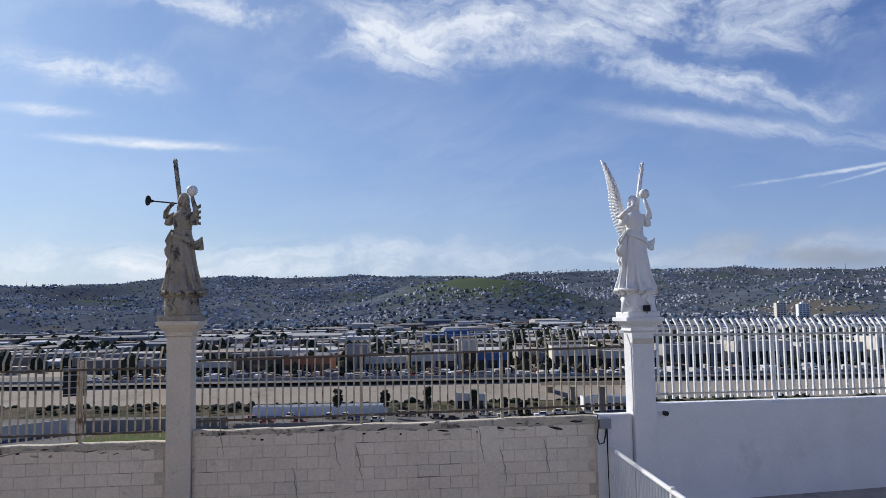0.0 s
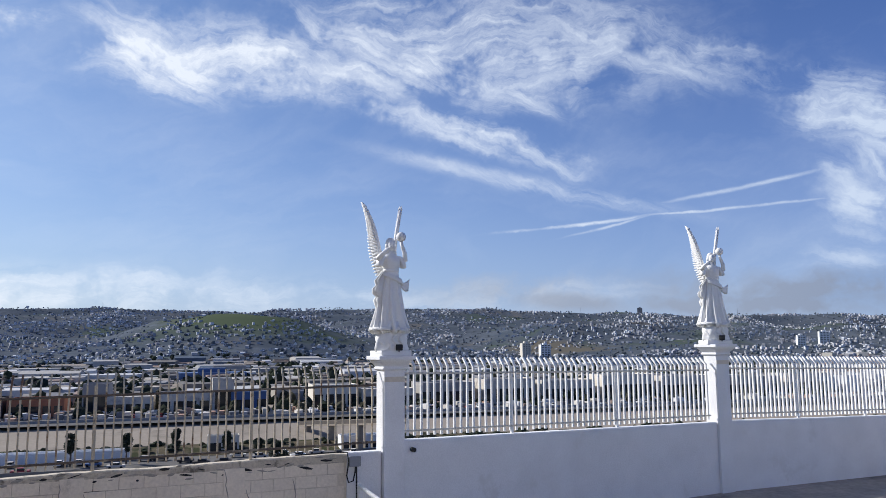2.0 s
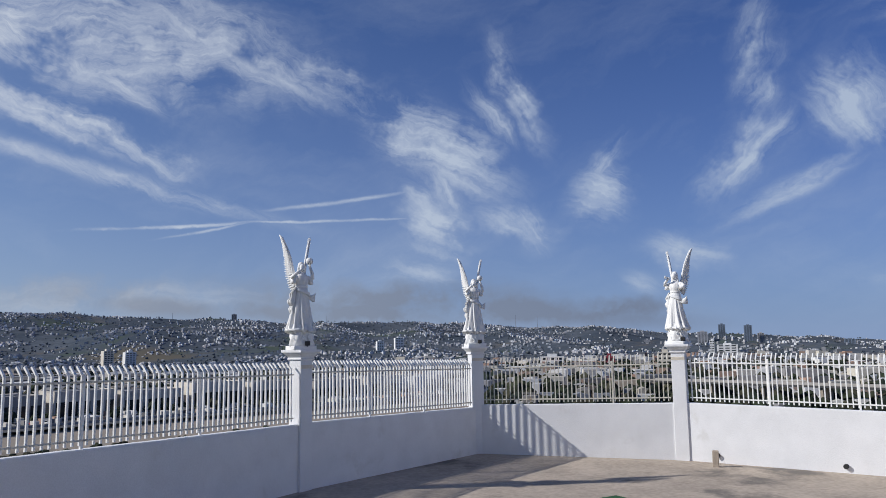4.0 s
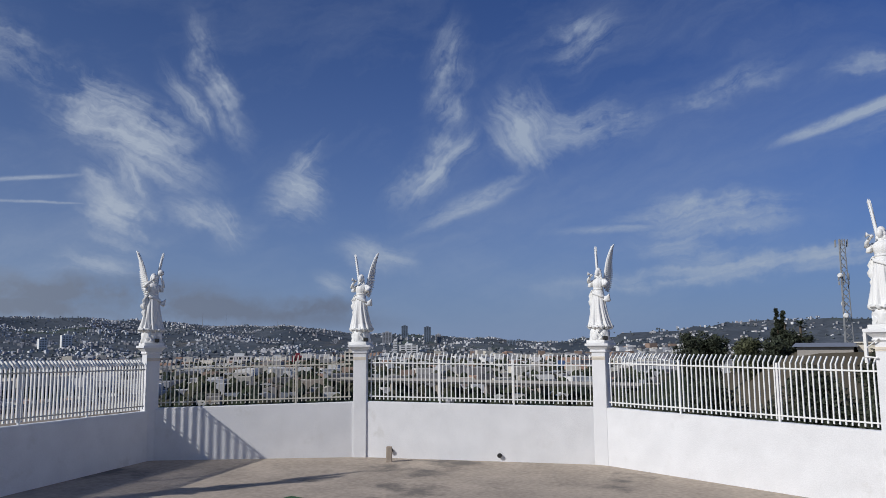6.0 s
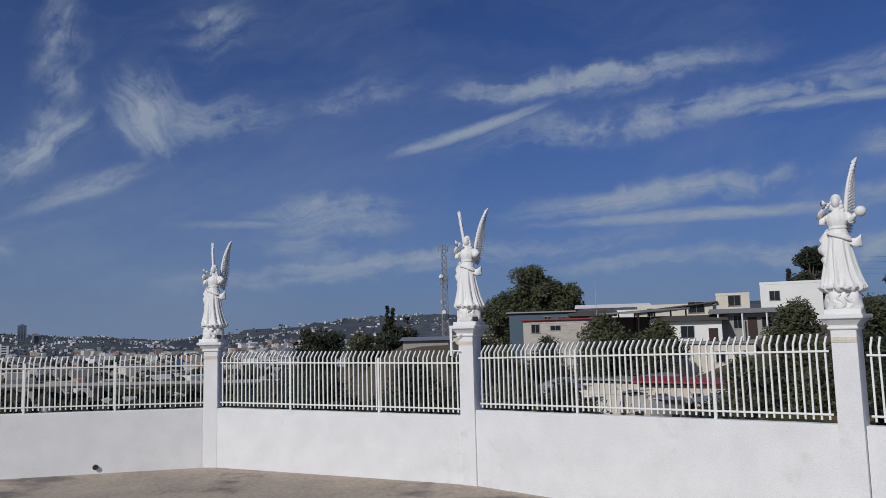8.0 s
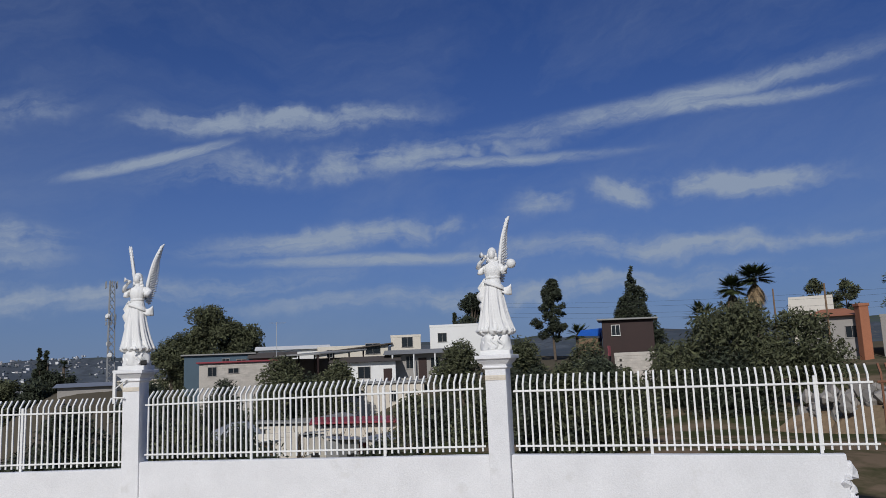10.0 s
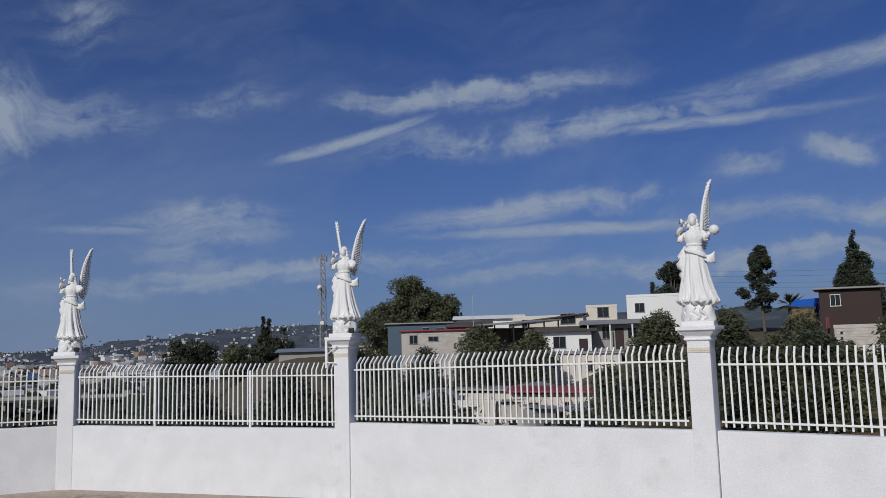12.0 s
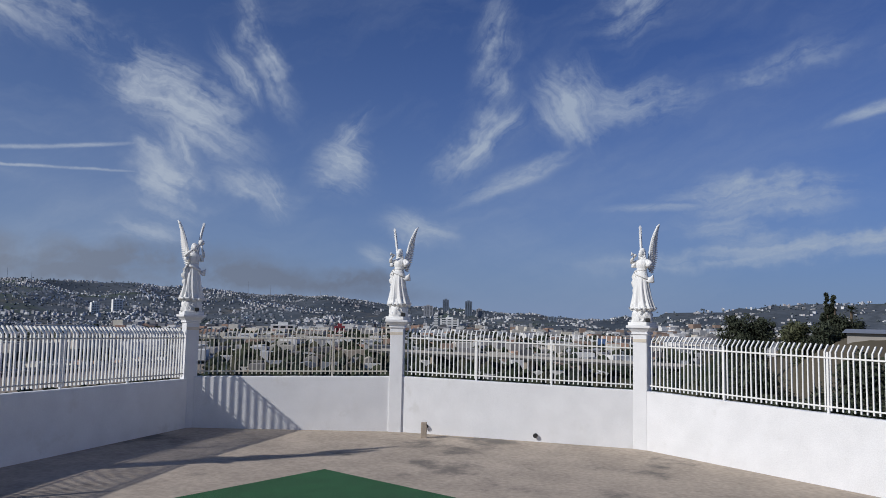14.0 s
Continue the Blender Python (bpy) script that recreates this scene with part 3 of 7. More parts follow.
def pillar(i, mat, label, plaque=True):
    x, y, top, foot = PILLARS[i]
    prev = PILLARS[i - 1] if i else (*END_WEST, 0, 0)
    nxt = PILLARS[i + 1] if i + 1 < len(PILLARS) else (*END_EAST, 0, 0)
    d = (Vector(nxt[:2]) - Vector((x, y))).normalized() + (Vector((x, y)) - Vector(prev[:2])).normalized()
    yaw = math.degrees(math.atan2(d.y, d.x))
    thing = empty("pillar", at(x, y, foot, yaw), label, "pillar", "pillars of the terrace wall")
    h = top - foot
    thick = 0.345
    bm = bmesh.new()
    box(bm, (thick, thick, h - 0.14 + 0.3), pose(0, 0, (h - 0.14 - 0.3) / 2), 0.012, 2)
    part("shaft", bm, mat, thing)
    bm = bmesh.new()
    box(bm, (0.60, 0.60, 0.06), pose(0, 0, h - 0.03), 0.010, 2)
    rows = [(0.265, h - 0.06), (0.258, h - 0.085), (0.225, h - 0.12), (0.198, h - 0.15), (0.192, h - 0.175), (0.205, h - 0.185), (0.205, h - 0.205), (0.176, h - 0.225)]
    rings = [[bm.verts.new((sx * w, sy * w, z)) for sx, sy in ((-1, -1), (1, -1), (1, 1), (-1, 1))] for w, z in rows]
    for r, q in zip(rings, rings[1:]):
        for k in range(4):
            bm.faces.new((r[k], r[(k + 1) % 4], q[(k + 1) % 4], q[k]))
    bm.faces.new(rings[0])
    bm.faces.new(rings[-1][::-1])
    part("capital", bm, mat, thing, "stepped moulded capital")
    if plaque:
        bm = bmesh.new()
        box(bm, (0.34, 0.012, 0.08), pose(0, -thick / 2 - 0.003, h - 0.36), 0.003)
        box(bm, (0.26, 0.006, 0.018), pose(0, -thick / 2 - 0.0105, h - 0.36), 0.0)
        part("plaque", bm, [OLDWHITE], thing, "small faded name plaque")
    return thing


# walls
P = PILLARS
wall_between("wall_east_1", P[1], P[2], 0.18, 7.16, -1.2, 1.64, 1.55, WHITE, "white painted plaster parapet wall")
wall_between("wall_east_2", P[2], P[3], 0.18, 6.24, -1.2, 1.56, 1.46, WHITE, "white painted plaster parapet wall in shade")
wall_between("wall_east_3", P[3], P[4], 0.18, 5.26, -1.2, 1.52, 1.60, WHITE, "white painted plaster parapet wall with railing shadows")
wall_between("wall_east_4", P[4], P[5], 0.18, 6.12, -1.2, 1.61, 1.51, WHITE, "sunlit white painted parapet wall with drain holes")
wall_between("wall_east_5", P[5], P[6], 0.18, 6.53, -1.2, 1.51, 1.45, WHITE, "sunlit white painted parapet wall")
wall_between("wall_east_6", P[6], P[7], 0.18, 7.02, -1.2, 1.57, 1.69, WHITE, "sunlit white painted parapet wall")
fence(P[1], P[2], 0.24, 7.10, 1.64, 1.55, 1.28, (2.05, 4.4), BARWHITE, "white railing of bars with tips bent outward", "railings of the terrace", gap=0.121, bar=0.034, rail_mat=BARAGED)
fence(P[2], P[3], 0.24, 6.18, 1.56, 1.46, 1.30, (1.9, 3.9), BARWHITE, "white railing of bars with tips bent outward", "railings of the terrace", bar=0.037, rail_mat=BARAGED)
fence(P[3], P[4], 0.24, 5.19, 1.52, 1.60, 1.24, (3.5,), BARAGED, "weathered off-white railing of bars with bent tips", "railings of the terrace")
fence(P[4], P[5], 0.24, 6.06, 1.61, 1.51, 1.26, (1.92, 3.85), BARWHITE, "white railing of bars with tips bent outward", "railings of the terrace")
fence(P[5], P[6], 0.24, 6.46, 1.51, 1.45, 1.32, (2.0, 4.3), BARWHITE, "white railing of bars with tips bent outward", "railings of the terrace")
wall_between("wall_east_7", P[7], END_EAST, 0.18, 4.98, -1.2, 1.69, 1.67, WHITE, "sunlit white parapet wall with a broken end")
fence(P[7], END_EAST, 0.24, 5.45, 1.69, 1.67, 1.24, (2.1, 4.45), BARWHITE, "white railing of bars running past the broken wall", "railings of the terrace")
fence(P[7], END_EAST, 5.50, 8.2, 1.67, 1.66, 1.24, (), RUST, "rusty brown railing of bars hanging past the wall", "railings of the terrace")
fence(P[6], P[7], 0.24, 6.95, 1.57, 1.69, 1.30, (2.32, 4.93), BARWHITE, "white railing of bars with tips bent outward", "railings of the terrace")
for i in range(1, 8):
    pillar(i, WHITE, "square white painted pillar with a stepped capital", plaque=True)
pillar(0, OLDWHITE, "square weathered cream pillar with a stepped capital")

# the old block wall: mortar core, blocks laid on its inner face, rough coping
wall_between("wall_block_west", P[0], P[1], -7.6, -0.18, -1.2, 1.24, 1.27, JOINT, "old concrete block wall with worn cream paint", 0.16)
wall_between("wall_block", P[0], P[1], 0.18, 6.12, -1.2, 1.40, 1.46, JOINT, "old concrete block wall with worn cream paint and cracks", 0.16)
wall_between("wall_coping_west", P[0], P[1], -7.6, -0.19, 1.20, 1.28, 1.30, COPING, "crumbling mortar coping on the block wall", 0.185, 0.035)
wall_between("wall_coping", P[0], P[1], 0.19, 6.12, 1.36, 1.42, 1.49, COPING, "crumbling mortar coping on the block wall", 0.185, 0.035)
wall_between("wall_white_return", P[0], P[1], 6.12, 6.66, -1.2, 1.50, 1.50, WHITE, "short white plastered end of the block wall", 0.20)
fence(P[0], P[1], 0.24, 6.60, 1.43, 1.50, 1.30, (2.36, 4.46), BARCREAM, "weathered cream railing with rust and bent tips", "old railings", gap=0.114, bar=0.023, tip=0.30, rail_mat=RAILBROWN)
fence(P[0], P[1], -7.5, -0.24, 1.27, 1.30, 1.34, (1.2, 3.6, 6.1), BARCREAM, "weathered cream railing with rust and bent tips", "old railings", gap=0.114, bar=0.023, tip=0.30, rail_mat=RAILBROWN)

# slab
bm = bmesh.new()
ring = [along(P[i], P[i + 1], 0.0, 0.0) for i in range(1, 7)] + [Vector(P[7][:2])] + [Vector((7.1, -11.0)), Vector((-2.0, -14.0)), Vector((-12, -10)), Vector((-12, 4.0)), Vector((2.6, 4.0))]
prism(bm, [(p.x, p.y) for p in ring], -1.0, [floor_z(p.x, p.y) for p in ring])
tagged(mesh_object("floor", bm, CONCRETE), "worn grey-brown concrete terrace slab with stains", "floor", kind="structure")

# ---- the figures on the pillars: one mesh each ----
def blob(bm, centre, size, m=None, u=10, v=7):
    """A ball stretched to that size."""
    place = Matrix.Translation(centre) @ (m or Matrix()) @ Matrix.Diagonal((*size, 1))
    low, high = bm.verts.new(place @ Vector((0, 0, -1))), bm.verts.new(place @ Vector((0, 0, 1)))
    rings = []
    for i in range(1, v):
        e = math.pi * (i / v - 0.5)
        rings.append([bm.verts.new(place @ Vector((math.cos(e) * math.cos(2 * math.pi * k / u), math.cos(e) * math.sin(2 * math.pi * k / u), math.sin(e)))) for k in range(u)])
    for k in range(u):
        q = (k + 1) % u
        bm.faces.new((low, rings[0][q], rings[0][k]))
        bm.faces.new((rings[-1][k], rings[-1][q], high))
        for a, b in zip(rings, rings[1:]):
            bm.faces.new((a[k], a[q], b[q], b[k]))


def lathe(bm, profile, sides, fold):
    """A closed body over rings (z, half width, half depth, shift x, shift y); fold(angle, z) scales the radius."""
    rings = []
    for z, w, d, sx, sy in profile:
        rings.append([bm.verts.new((sx + w * fold(a, z) * math.cos(a), sy + d * fold(a, z) * math.sin(a), z))
                      for a in (2 * math.pi * k / sides for k in range(sides))])
    for a, b in zip(rings, rings[1:]):
        for k in range(sides):
            bm.faces.new((a[k], a[(k + 1) % sides], b[(k + 1) % sides], b[k]))
    bm.faces.new(rings[0][::-1])
    bm.faces.new(rings[-1])


def ribbon(bm, rows, thick=0.02):
    """A strip of cloth: rows of (upper edge, lower edge), with thickness."""
    n = len(rows)
    front = [[bm.verts.new(Vector(p)) for p in r] for r in rows]
    back = [[bm.verts.new(Vector(p) + Vector((0, thick, 0))) for p in r] for r in rows]
    k = len(rows[0])
    for i in range(n - 1):
        for j in range(k - 1):
            bm.faces.new((front[i][j], front[i + 1][j], front[i + 1][j + 1], front[i][j + 1]))
            bm.faces.new((back[i][j + 1], back[i + 1][j + 1], back[i + 1][j], back[i][j]))
        bm.faces.new((front[i + 1][0], front[i][0], back[i][0], back[i + 1][0]))
        bm.faces.new((front[i][-1], front[i + 1][-1], back[i + 1][-1], back[i][-1]))
    for r, q in ((front[0], back[0]), (back[-1], front[-1])):
        for j in range(k - 1):
            bm.faces.new((r[j], r[j + 1], q[j + 1], q[j]))


def bezier(a, b, c, d, t):
    return a * (1 - t) ** 3 + b * 3 * t * (1 - t) ** 2 + c * 3 * t * t * (1 - t) + d * t ** 3


def wing(bm, side, sweep, rng, lean=0.0, reach=0.75):
    """A raised wing, swept back by that angle: a smooth bone on the inner edge, layered feathers on the outer one."""
    c, s = math.cos(radians(sweep)), math.sin(radians(sweep))
    out, back, up = Vector((side * c, s, 0)), Vector((-side * s, c, 0)), Vector((0, 0, 1))
    base = Vector((side * 0.05, 0.085, 0))
    def spot(u, v, d=0.0):
        return base + out * u + Vector((side * lean * (v - 1.44), 0, 0)) + up * v + back * d
    bone_uv = [bezier(Vector((0.05, 1.44)), Vector((0.13, 1.80)), Vector((0.05, 2.06)), Vector((0.28, 2.47)), t / 14) for t in range(15)]
    bone = [spot(q.x, q.y) for q in bone_uv]
    tube(bm, bone, [0.046 - 0.0022 * t for t in range(15)], 8)
    # the web of the wing under the feathers
    rows = []
    for i, q in enumerate(bone_uv):
        t = i / 14
        w = reach * (0.175 * math.sin(math.pi * min(1.0, 0.30 + 0.70 * t)) ** 0.8 + 0.012)
        rows.append([spot(q.x, q.y, -0.012), spot(q.x + w * 0.5, q.y - 0.10 * (1 - t) - 0.06 * t, -0.02), spot(q.x + w, q.y - 0.16 * (1 - t) - 0.12 * t, 0.0)])
    ribbon(bm, rows, 0.025)
    # three rows of feathers, longest along the outer edge
    for row, (count, far, long, broad, lift) in enumerate(((26, 1.0, 0.20, 0.020, 0.0), (22, 0.62, 0.14, 0.021, 0.012), (19, 0.30, 0.11, 0.022, 0.020))):
        for i in range(count):
            t = (i + 0.4) / count
            k = min(13, int(t * 14))
            q = bone_uv[k].lerp(bone_uv[k + 1], t * 14 - k)
            along_bone = (bone_uv[k + 1] - bone_uv[k]).normalized()
            w = reach * far * (0.13 * math.sin(math.pi * min(1.0, 0.30 + 0.70 * t)) ** 0.8)
            fan = Vector((0.95 - 0.35 * t, -0.50 + 0.55 * t))
            way = (fan * (1 - 0.55 * t) + along_bone * (0.15 + 1.0 * t)).normalized()
            ln = long * (0.80 + 0.35 * math.sin(math.pi * t)) * rng.uniform(0.9, 1.1)
            m2 = q + Vector((w, -0.13 * far * (1 - t)))
            mid = m2 + way * ln * 0.12
            for sgn in (-1, 1):
                centre = spot(mid.x, mid.y, sgn * (0.012 + lift * 0.7))
                axis = (out * way.x + up * way.y).normalized()
                across = back.cross(axis).normalized()
                m = Matrix(((*axis, 0), (*across, 0), (*back, 0), (0, 0, 0, 1))).transposed()
                blob(bm, centre, (ln * 0.46, broad, 0.009), m, 8, 5)


def angel(mat, wings=(1, 1), arm="up", trumpet=False, seed=3, face=0.0, lean=0.14):
    """A robed winged figure on a rock: one hand at its mouth, the other arm "up" or "side" with a ball, or "down"."""
    rng = random.Random(seed)
    bm = bmesh.new()
    # plinth and rock
    box(bm, (0.52, 0.46, 0.085), pose(0, 0, 0.0425), 0.012, 2)
    def rock(a, z):
        return 1 + 0.07 * math.sin(3 * a + seed) + 0.07 * math.sin(5 * a + z * 9 + seed) + 0.05 * math.sin(9 * a - z * 16)
    lathe(bm, [(0.07, 0.245, 0.21, 0, 0), (0.12, 0.255, 0.215, 0, 0), (0.20, 0.25, 0.21, 0, 0), (0.28, 0.25, 0.21, 0, 0), (0.35, 0.235, 0.195, 0, 0), (0.40, 0.16, 0.14, 0, 0)], 44, rock)
    for k in range(5):
        a = -2.6 + k * 0.5
        bm_pts = [(0.235 * math.cos(a + 0.22 * math.sin(t * 0.9)), 0.205 * math.sin(a + 0.22 * math.sin(t * 0.9)), 0.11 + 0.03 * t) for t in range(8)]
        tube(bm, bm_pts, [0.012, 0.022, 0.026, 0.026, 0.024, 0.022, 0.02, 0.012], 6)
    # robe: a slender waist widening to a hem that flares and curls
    def fold(a, z):
        f = max(0.0, min(1.0, (1.30 - z) / 0.75))
        sweep = a + 0.22 * (z - 0.4)
        ridge = abs(math.sin(5.0 * sweep + 0.6)) ** 0.8 - 0.62 + 0.5 * (abs(math.sin(8.5 * sweep + 0.9 * z)) - 0.6)
        return 1 + f * (0.40 * ridge + 0.03 * math.sin(21 * a + 2 * z)) + 0.045 * (abs(math.sin(4 * a + 0.8)) - 0.5) * (z > 1.40) * (z < 1.60)
    robe = [(0.345, 0.235, 0.19, 0.01, 0.02), (0.37, 0.275, 0.22, 0.01, 0.02), (0.41, 0.292, 0.235, 0.008, 0.018), (0.47, 0.272, 0.215, 0.004, 0.014), (0.55, 0.25, 0.198, 0.0, 0.01), (0.66, 0.228, 0.18, -0.004, 0.006), (0.78, 0.21, 0.167, -0.006, 0.004),
            (0.90, 0.193, 0.155, -0.006, 0), (1.02, 0.176, 0.142, -0.004, 0), (1.13, 0.160, 0.130, 0, 0), (1.23, 0.145, 0.118, 0, 0), (1.30, 0.133, 0.108, 0, 0), (1.345, 0.124, 0.10, 0, 0), (1.37, 0.124, 0.10, 0, 0),
            (1.41, 0.140, 0.110, 0, 0), (1.47, 0.148, 0.118, 0, -0.005), (1.54, 0.155, 0.116, 0, 0), (1.585, 0.150, 0.10, 0, 0.008), (1.615, 0.105, 0.08, 0, 0.012), (1.64, 0.055, 0.055, 0, 0.01), (1.71, 0.048, 0.048, 0.0, 0.0)]
    lathe(bm, robe, 132, fold)
    # curled ends of the hem, and the toes of one foot
    for k in range(11):
        a = 0.2 + k * 0.571 + 0.1 * math.sin(seed + k)
        curl = rng.uniform(0.75, 1.25)
        px, py = 0.285 * math.cos(a), 0.015 + 0.225 * math.sin(a)
        ex, ey = math.cos(a), math.sin(a)
        tx, ty = -ey, ex
        ribbon(bm, [[(px * g + tx * q, py * g + ty * q, z) for q in (-0.075 * curl, -0.02, 0.03, 0.07 * curl)] for g, z in ((0.86, 0.55), (0.98, 0.45), (1.12, 0.39), (1.20 * curl ** 0.2, 0.40 + 0.02 * curl), (1.16, 0.45))], 0.018)
    blob(bm, (0.09, -0.235, 0.40), (0.045, 0.075, 0.032), pose(0, 0, 0, 0, 0, 15))
    # belt, the sash slung over the hips and its loose end
    lathe(bm, [(1.335, 0.126, 0.104, 0, 0), (1.342, 0.134, 0.111, 0, 0), (1.372, 0.134, 0.111, 0, 0), (1.38, 0.126, 0.104, 0, 0)], 36, lambda a, z: 1 + 0.012 * math.sin(9 * a))
    sash = []
    for k in range(11):
        t = k / 10
        a = radians(200 + 150 * t)
        wide = 0.05 + 0.05 * t
        zc = 1.31 - 0.16 * t
        r = 1.10 + 0.06 * math.sin(t * 9)
        sash.append([((0.142 + 0.022 * t + d * 0.02) * r * math.cos(a), (0.122 + 0.020 * t) * (r + 0.05 * d) * math.sin(a), zc + wide * (0.5 - d)) for d in (0.0, 0.33, 0.66, 1.0)])
    ribbon(bm, sash, 0.022)
    ribbon(bm, [[(0.13 + 0.19 * t, -0.075 + 0.06 * t + 0.02 * math.sin(5 * t + 3 * d), 1.20 - 0.045 * math.sin(2.4 * t) + 0.06 * t * t - (0.085 + 0.10 * t) * d) for d in (0.0, 0.25, 0.5, 0.75, 1.0)] for t in (0.0, 0.2, 0.4, 0.6, 0.8, 0.93, 1.0)], 0.03)
    # cloth falling in zigzag folds at the other hip
    for dy, grow in ((-0.05, 1.0), (0.0, 1.18), (0.05, 1.0)):
        ribbon(bm, [[(-0.135 - grow * w * d, dy + 0.03 * math.sin(9 * d + z * 6), z + 0.02 * math.sin(8 * d)) for d in (0.0, 0.35, 0.7, 1.0)]
                    for z, w in ((1.33, 0.01), (1.25, 0.07), (1.17, 0.125), (1.10, 0.10), (1.04, 0.15), (0.97, 0.14), (0.92, 0.09), (0.86, 0.125), (0.78, 0.10), (0.70, 0.05))], 0.028)
    # head and hair, left without features
    blob(bm, (0.0, -0.018, 1.765), (0.064, 0.078, 0.094), None, 16, 10)
    for x, y, z, w in ((0, 0.022, 1.798, 0.084), (-0.054, 0.010, 1.755, 0.044), (0.054, 0.010, 1.755, 0.044), (-0.064, 0.012, 1.69, 0.042), (0.064, 0.012, 1.69, 0.042), (-0.078, 0.02, 1.635, 0.038), (0.078, 0.02, 1.635, 0.038), (0, 0.06, 1.70, 0.066)):
        blob(bm, (x, y, z), (w, w * 0.9, w * 1.25))
    # arm bent to the mouth, with its loose sleeve
    tube(bm, [(-0.13, 0, 1.565), (-0.195, -0.025, 1.535), (-0.245, -0.06, 1.545), (-0.205, -0.12, 1.605), (-0.13, -0.15, 1.675), (-0.095, -0.155, 1.70)], [0.055, 0.054, 0.047, 0.038, 0.030, 0.026], 10)
    lathe(bm, [(1.415, 0.035, 0.055, -0.215, -0.035), (1.43, 0.055, 0.07, -0.213, -0.035), (1.50, 0.057, 0.066, -0.20, -0.025), (1.57, 0.05, 0.055, -0.16, -0.005), (1.60, 0.03, 0.035, -0.135, 0)], 20, lambda a, z: 1 + 0.10 * math.sin(5 * a))
    blob(bm, (-0.085, -0.16, 1.71), (0.032, 0.042, 0.034))
    ball = len(bm.faces)
    if arm == "up":
        tube(bm, [(0.13, 0, 1.565), (0.19, -0.02, 1.515), (0.232, -0.045, 1.54), (0.228, -0.05, 1.64), (0.185, -0.045, 1.76), (0.165, -0.04, 1.83)], [0.055, 0.053, 0.047, 0.038, 0.030, 0.026], 10)
        ball = len(bm.faces)
        blob(bm, (0.165, -0.04, 1.915), (0.080, 0.080, 0.080), None, 20, 14)
    elif arm == "side":
        tube(bm, [(0.13, 0, 1.565), (0.18, -0.02, 1.48), (0.205, -0.06, 1.45), (0.25, -0.10, 1.51), (0.28, -0.10, 1.54)], [0.055, 0.053, 0.046, 0.036, 0.028], 10)
        ball = len(bm.faces)
        blob(bm, (0.345, -0.10, 1.575), (0.085, 0.085, 0.085), None, 20, 14)
    else:
        tube(bm, [(0.13, 0, 1.565), (0.20, 0.0, 1.55), (0.27, -0.04, 1.50), (0.25, -0.11, 1.44), (0.20, -0.15, 1.46)], [0.055, 0.054, 0.048, 0.038, 0.03], 10)
    lathe(bm, [(1.405, 0.03, 0.05, 0.205, -0.035), (1.42, 0.05, 0.065, 0.205, -0.03), (1.49, 0.055, 0.066, 0.195, -0.02), (1.57, 0.05, 0.055, 0.155, -0.005), (1.60, 0.03, 0.035, 0.13, 0)], 20, lambda a, z: 1 + 0.10 * math.sin(5 * a))
    if trumpet:
        bare = len(bm.faces)
        tube(bm, [(-0.02, -0.15, 1.72), (-0.42, -0.19, 1.77)], 0.011, 8)
        tube(bm, [(-0.36, -0.185, 1.763), (-0.42, -0.19, 1.77), (-0.445, -0.192, 1.775), (-0.46, -0.194, 1.777)], [0.012, 0.03, 0.072, 0.078], 16)
        bm.faces.ensure_lookup_table()
        for f in bm.faces[bare:]:
            f.material_index = 1
        for f in bm.faces[ball:ball + 280]:
            f.material_index = 2
    elif arm != "up":
        # stub of the lost horn at the mouth
        tube(bm, [(-0.06, -0.15, 1.72), (-0.13, -0.20, 1.735), (-0.16, -0.225, 1.74)], [0.012, 0.022, 0.052], 12)
    if wings[0]:
        wing(bm, -1, 60, rng, lean)
    if wings[1]:
        wing(bm, 1, 60, rng, lean)
    elif trumpet:
        for k in range(4):
            ribbon(bm, [[(0.12 + 0.07 * t, 0.06, 1.47 + 0.055 * k + q + 0.02 * t * (k - 1)) for q in (-0.028 + 0.004 * t, 0.0, 0.028 - 0.004 * t)] for t in (0, 0.6, 1.2, 1.7)], 0.03)
    bmesh.ops.rotate(bm, verts=bm.verts[:], cent=(0, 0, 0), matrix=Matrix.Rotation(radians(face), 3, "Z"))
    bmesh.ops.recalc_face_normals(bm, faces=bm.faces[:])
    me = bpy.data.meshes.new("angel_statue")
    bm.to_mesh(me)
    bm.free()
    for m in (mat, DARK, STATUE):
        me.materials.append(m)
    for p in me.polygons:
        p.use_smooth = True
    return me


def pillar_yaw(i):
    x, y = PILLARS[i][:2]
    prev = PILLARS[i - 1] if i else END_WEST
    nxt = PILLARS[i + 1] if i + 1 < len(PILLARS) else END_EAST
    d = (Vector(nxt[:2]) - Vector((x, y))).normalized() + (Vector((x, y)) - Vector(prev[:2])).normalized()
    return math.degrees(math.atan2(d.y, d.x))


def facing(i):
    """The turn that makes a statue face the middle of the terrace front."""
    return -math.degrees(math.atan2(PILLARS[i][0] - 0.3, PILLARS[i][1] + 0.3))


